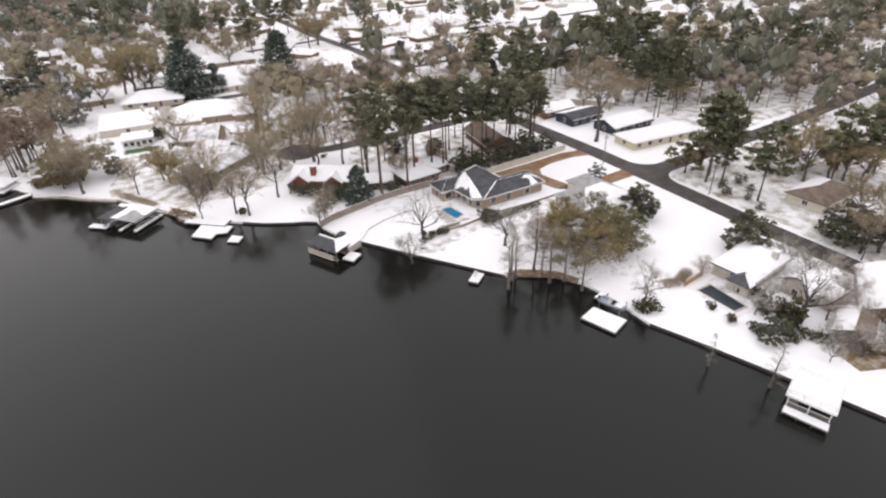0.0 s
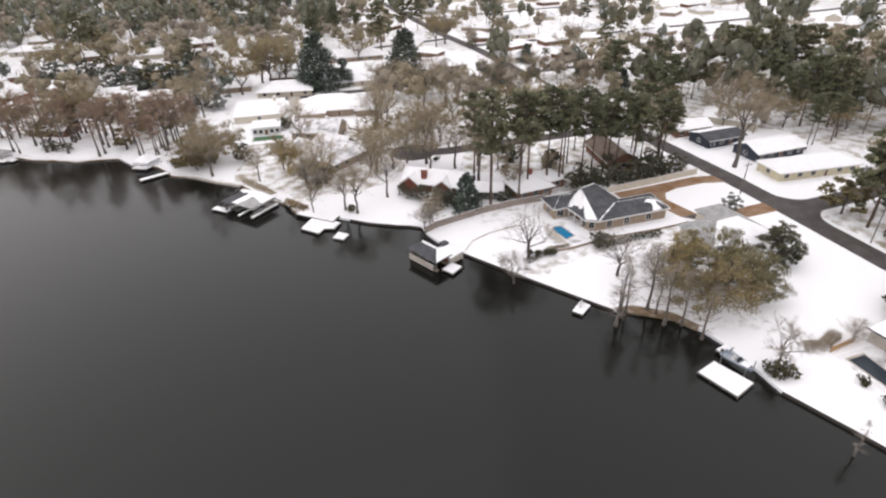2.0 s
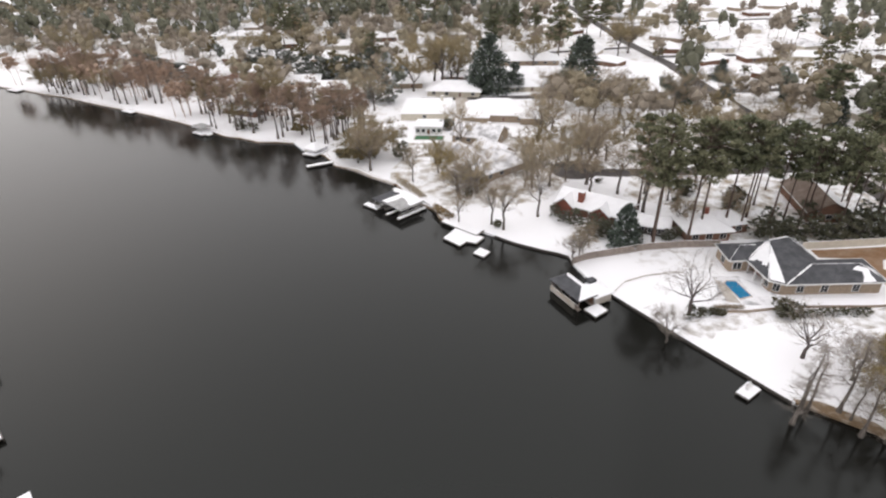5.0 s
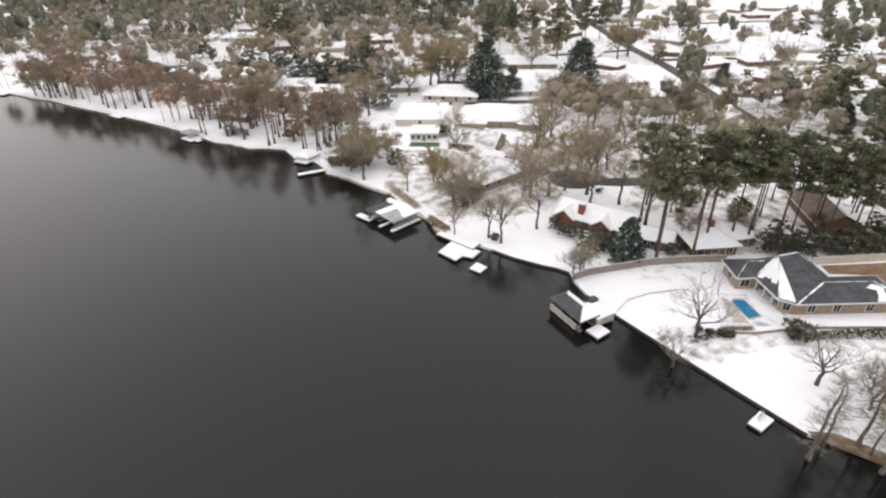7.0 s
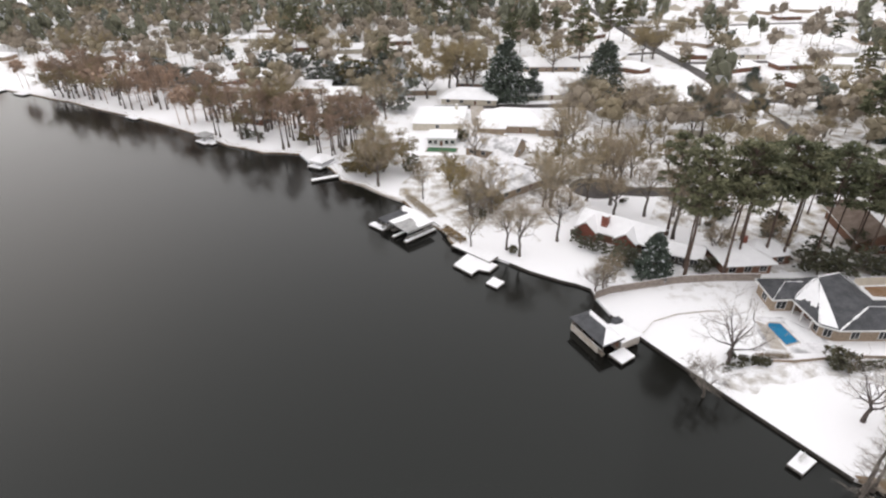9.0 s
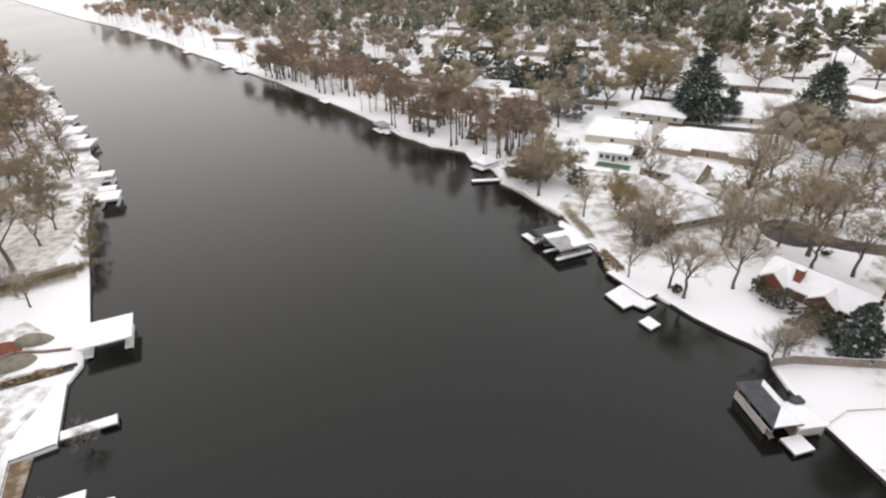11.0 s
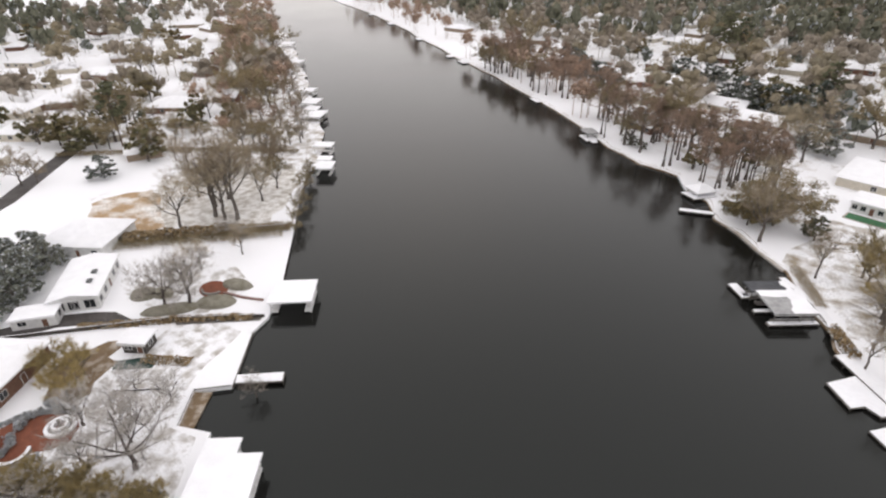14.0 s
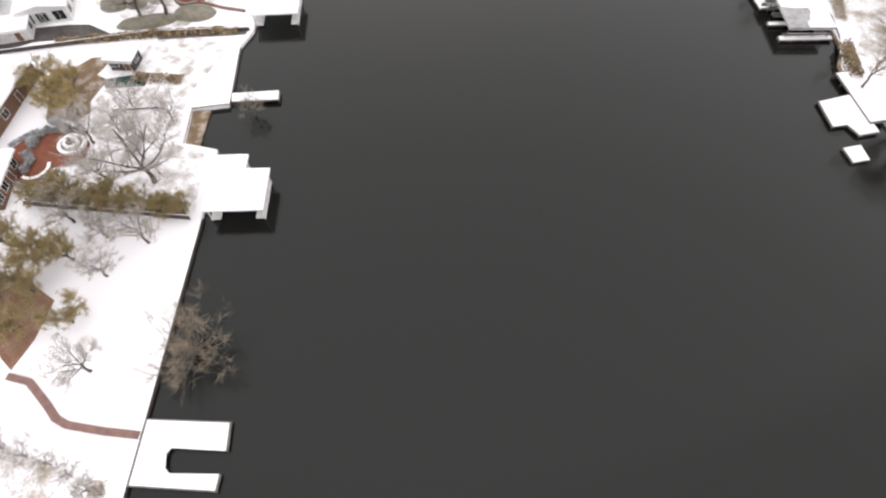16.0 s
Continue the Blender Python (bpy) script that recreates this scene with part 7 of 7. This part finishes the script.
fence([(-146, 52.6), (-120.6, 85.0)], 1.6, "brown board fence grown over with brush", FENCE_WOOD, 2.4)
hedge([(-146, 51.4), (-133, 68), (-121, 83.6)], 7.5, 2.6, "brown brush along the fence", TWIG_OLIVE, 420, 0.3, 44, True)
for x, y, h in ((-116.5, 84.4, 4.5), (-121, 88, 5.5), (-126.2, 92.2, 6), (-131, 96.4, 5), (-136.4, 101, 6.5), (-141.4, 105.6, 5.5), (-145.6, 109.6, 6)):
    plant("haze", x, y, h, label="brown brushy tree overhanging the water at the bank")
hedge([(-146, 53.4), (-140, 60.8), (-134, 68.6), (-128, 76.4)], 4.8, 3.2, "dry brown vines grown over the board fence", BRUSH_LEAF, 110, 0.30, 47)
hedge([(-130, 74), (-126, 79), (-120.5, 85.4)], 2.6, 1.9, "thin brown brush at the end of the fence", BRUSH_LEAF, 60, 0.28, 49)
hedge([(-116, 33), (-110, 40), (-105, 46), (-99, 52.4), (-93, 58)], 1.8, 1.1, "brown and grey brush along the retaining wall", BRUSH_LEAF, 70, 0.26, 50)
hedge([(-229, 62), (-216, 76), (-203, 90), (-185, 107), (-167, 120)], 3.0, 2.2, "long brown hedge between the far gardens", TWIG_OLIVE, 180, 0.3, 48, True)
brick_walk([(-106, 58.4), (-101.1, 60.3), (-97, 62.6)], 0.5, "thin red brick edging from the seating place")
slab("driveway", [(-127.6, 22.0), (-124.0, 31.6), (-119.4, 37.2), (-116.4, 40.0), (-110.4, 41.4), (-115.4, 35.3), (-119.8, 30.0), (-122.6, 21.4)], G - 0.1, G + 0.04, ASPHALT,
     "narrow dark asphalt drive beside the white house", "driveway")
slab("leaf_bed", ragged([(-166, 51), (-177, 56), (-177.5, 63), (-173.4, 72), (-165.3, 71), (-146.6, 63.5), (-148.6, 53.5), (-156, 52)], 2.5, 2.4), G - 0.1, G + 0.04, STRAW, "bare brown ground showing through thin snow", "leaf bed")
slab("leaf_bed", ragged([(-112, 28), (-106, 37), (-99.8, 34.2), (-95, 28), (-99, 22), (-106, 24)], 2, 3.5), G - 0.1, G + 0.04, DIRT, "brown leaf litter under the oaks", "leaf bed")
slab("leaf_bed", ragged([(-74, -2), (-66, -3), (-60.8, -2.8), (-62.6, 1.4), (-66, 6), (-72, 5)]), G - 0.1, G + 0.04, RED_LITTER, "red-brown leaf litter beside the lawn", "leaf bed")
POND = mat("dark_teal_water", (0.03, 0.062, 0.055), (0.045, 0.075, 0.066), 0.2, 0.8, bump=0.05, bump_scale=3, spread=0.15, spec=0.5)
slab("pond", [(-100.6, 33.8), (-98.4, 32.8), (-96.0, 35.2), (-93.6, 37.8), (-95.2, 39.6), (-97.7, 38.0)], G - 0.1, G + 0.035, POND, "narrow dark teal garden pond beside the shed", "pond")
hedge([(-97.0, 37.6), (-93, 40.6), (-89.6, 43.2)], 2.4, 1.0, "low brown and green brush beside the pond", BRUSH_LEAF, 70, 0.2, 45)
hedge([(-84.6, 12.6), (-77.0, 18.0), (-65.0, 27.4)], 2.4, 1.6, "thick olive hedge between two gardens", HEDGE_LEAF, 120, 0.2, 46)
for x, y, h in ((-83.5, 12.9, 5.5), (-80.4, 15.2, 6.5), (-77, 17.6, 6), (-73.8, 20.4, 6.5), (-70.4, 23, 6), (-67.2, 25.4, 5)):
    plant("olive", x, y, h)
for x, y, h in ((-80, 22, 8), (-87, 29, 7), (-76, 14.5, 8), (-90, 33.5, 7), (-79, 28.5, 7), (-64, 13, 7), (-70, 16.4, 7)):
    plant("snowy", x, y, h)
fence([(-84.4, 11.2), (-63.2, 26.6)], 1.2, "dark board fence beside the olive hedge", DARK_WOOD, 2.4)
fence([(-92.4, 30.8), (-86.8, 36.6)], 0.4, "low brown timber edging", DARK_WOOD, 1.8, "garden_edging")
slab("road", strip([(-240, 75), (-219.7, 57.6), (-197.4, 39.3), (-175, 10), (-160, -30)], 6), G - 0.1, G + 0.03, ASPHALT, "asphalt lane behind the west gardens", "road")


# ---- street things ----
def utility_pole(x, y, h=9.5):
    e = thing("utility_pole", x, y, G, rng_t.uniform(-10, 10), "wooden utility pole with a crossarm beside the street", "pole", "utility poles")
    Mesh().tube([(0, 0, -0.5), (0, 0, h * 0.5), (0, 0, h)], [0.16, 0.14, 0.11], 8).into("pole", GREY_WOOD, e)
    Mesh().box(-1.1, -0.06, h - 0.9, 1.1, 0.06, h - 0.76).into("crossarm", GREY_WOOD, e)
    for s in (-0.95, 0.95):
        Mesh().tube([(s, 0, h - 0.76), (s, 0, h - 0.55)], [0.05, 0.04], 6).into("insulator", CONCRETE, e)


for x, y in ((116.6, 92), (116.8, 130), (125.6, 60), (125.4, 20), (116, 168), (160, 76), (200, 79), (113.5, 215), (113, 262)):
    utility_pole(x, y)


def car(x, y, rz, paint, label):
    e = thing("car", x, y, G + 0.03, rz, label, "car")
    side = [(-2.2, 0.35), (2.2, 0.35), (2.2, 0.75), (1.3, 0.9), (0.6, 1.42), (-1.4, 1.42), (-2.1, 0.95)]
    n = len(side)
    Mesh().add([(px, s, pz) for s in (-0.88, 0.88) for px, pz in side],
               [tuple(range(n)), tuple(range(2 * n - 1, n - 1, -1))] + [(i, n + i, n + (i + 1) % n, (i + 1) % n) for i in range(n)]).into("body", paint, e)
    Mesh().prism([(-1.35, -0.8), (0.55, -0.8), (0.55, 0.8), (-1.35, 0.8)], 1.423, 1.53).into("snow", ROOF_SNOW, e, "snow on the roof")
    for s in (-0.89, 0.89):
        Mesh().add([(-1.3, s, 1.0), (1.0, s, 1.0), (0.5, s, 1.36), (-1.2, s, 1.36)], [(0, 1, 2, 3)]).into("side_window", GLASS, e)
    for wx in (-1.35, 1.35):
        for s in (-0.82, 0.82):
            w = Mesh().tube([(wx, s - 0.1, 0.3), (wx, s + 0.1, 0.3)], [0.32, 0.32], 12).into("wheel", DARK_WOOD, e)
            Mesh().tube([(wx, s - 0.11, 0.3), (wx, s + 0.11, 0.3)], [0.17, 0.17], 8).into("rim", METAL, w)


PAINT_DARK = mat("dark_car_paint", (0.03, 0.03, 0.035), (0.04, 0.04, 0.045), 0.3, spread=0.05, spec=0.5)
PAINT_LIGHT = mat("silver_car_paint", (0.45, 0.46, 0.48), (0.4, 0.41, 0.43), 0.3, spread=0.05, metal=0.3, spec=0.5)
for x, y, a, p, label in ((160, 118, 5, PAINT_DARK, "dark car under snow beside the navy house"), (4.6, 222, 85, PAINT_DARK, "dark car on the tan driveway"), (30, 160, 40, PAINT_LIGHT, "silver car by the turning place")):
    car(x, y, a, p, label)

# garden things
bin_thing = thing("rubbish_bin", 93.2, 58.6, G, 20, "dark wheeled rubbish bin standing in the snow", "bin")
Mesh().add([(-0.45, -0.4, 0), (0.45, -0.4, 0), (0.45, 0.4, 0), (-0.45, 0.4, 0), (-0.55, -0.5, 1.5), (0.55, -0.5, 1.5), (0.55, 0.5, 1.5), (-0.55, 0.5, 1.5)],
           [(3, 2, 1, 0), (4, 5, 6, 7), (0, 1, 5, 4), (1, 2, 6, 5), (2, 3, 7, 6), (3, 0, 4, 7)]).into("body", PAINT_DARK, bin_thing)
Mesh().prism([(-0.6, -0.55), (0.6, -0.55), (0.6, 0.55), (-0.6, 0.55)], 1.503, 1.6).into("lid", PAINT_DARK, bin_thing)
dock_bench = thing("dock_bench", 48.8, 60.2, 0.89, 35, "white bench on the small landing", "bench")
Mesh().box(-0.8, -0.25, 0.4, 0.8, 0.25, 0.48).into("seat", WHITE_WOOD, dock_bench)
Mesh().box(-0.8, 0.2, 0.5, 0.8, 0.27, 1.0).into("backrest", WHITE_WOOD, dock_bench)
for s in (-0.7, 0.7):
    Mesh().box(s - 0.05, -0.22, 0, s + 0.05, 0.22, 0.4).into("leg", WHITE_WOOD, dock_bench)
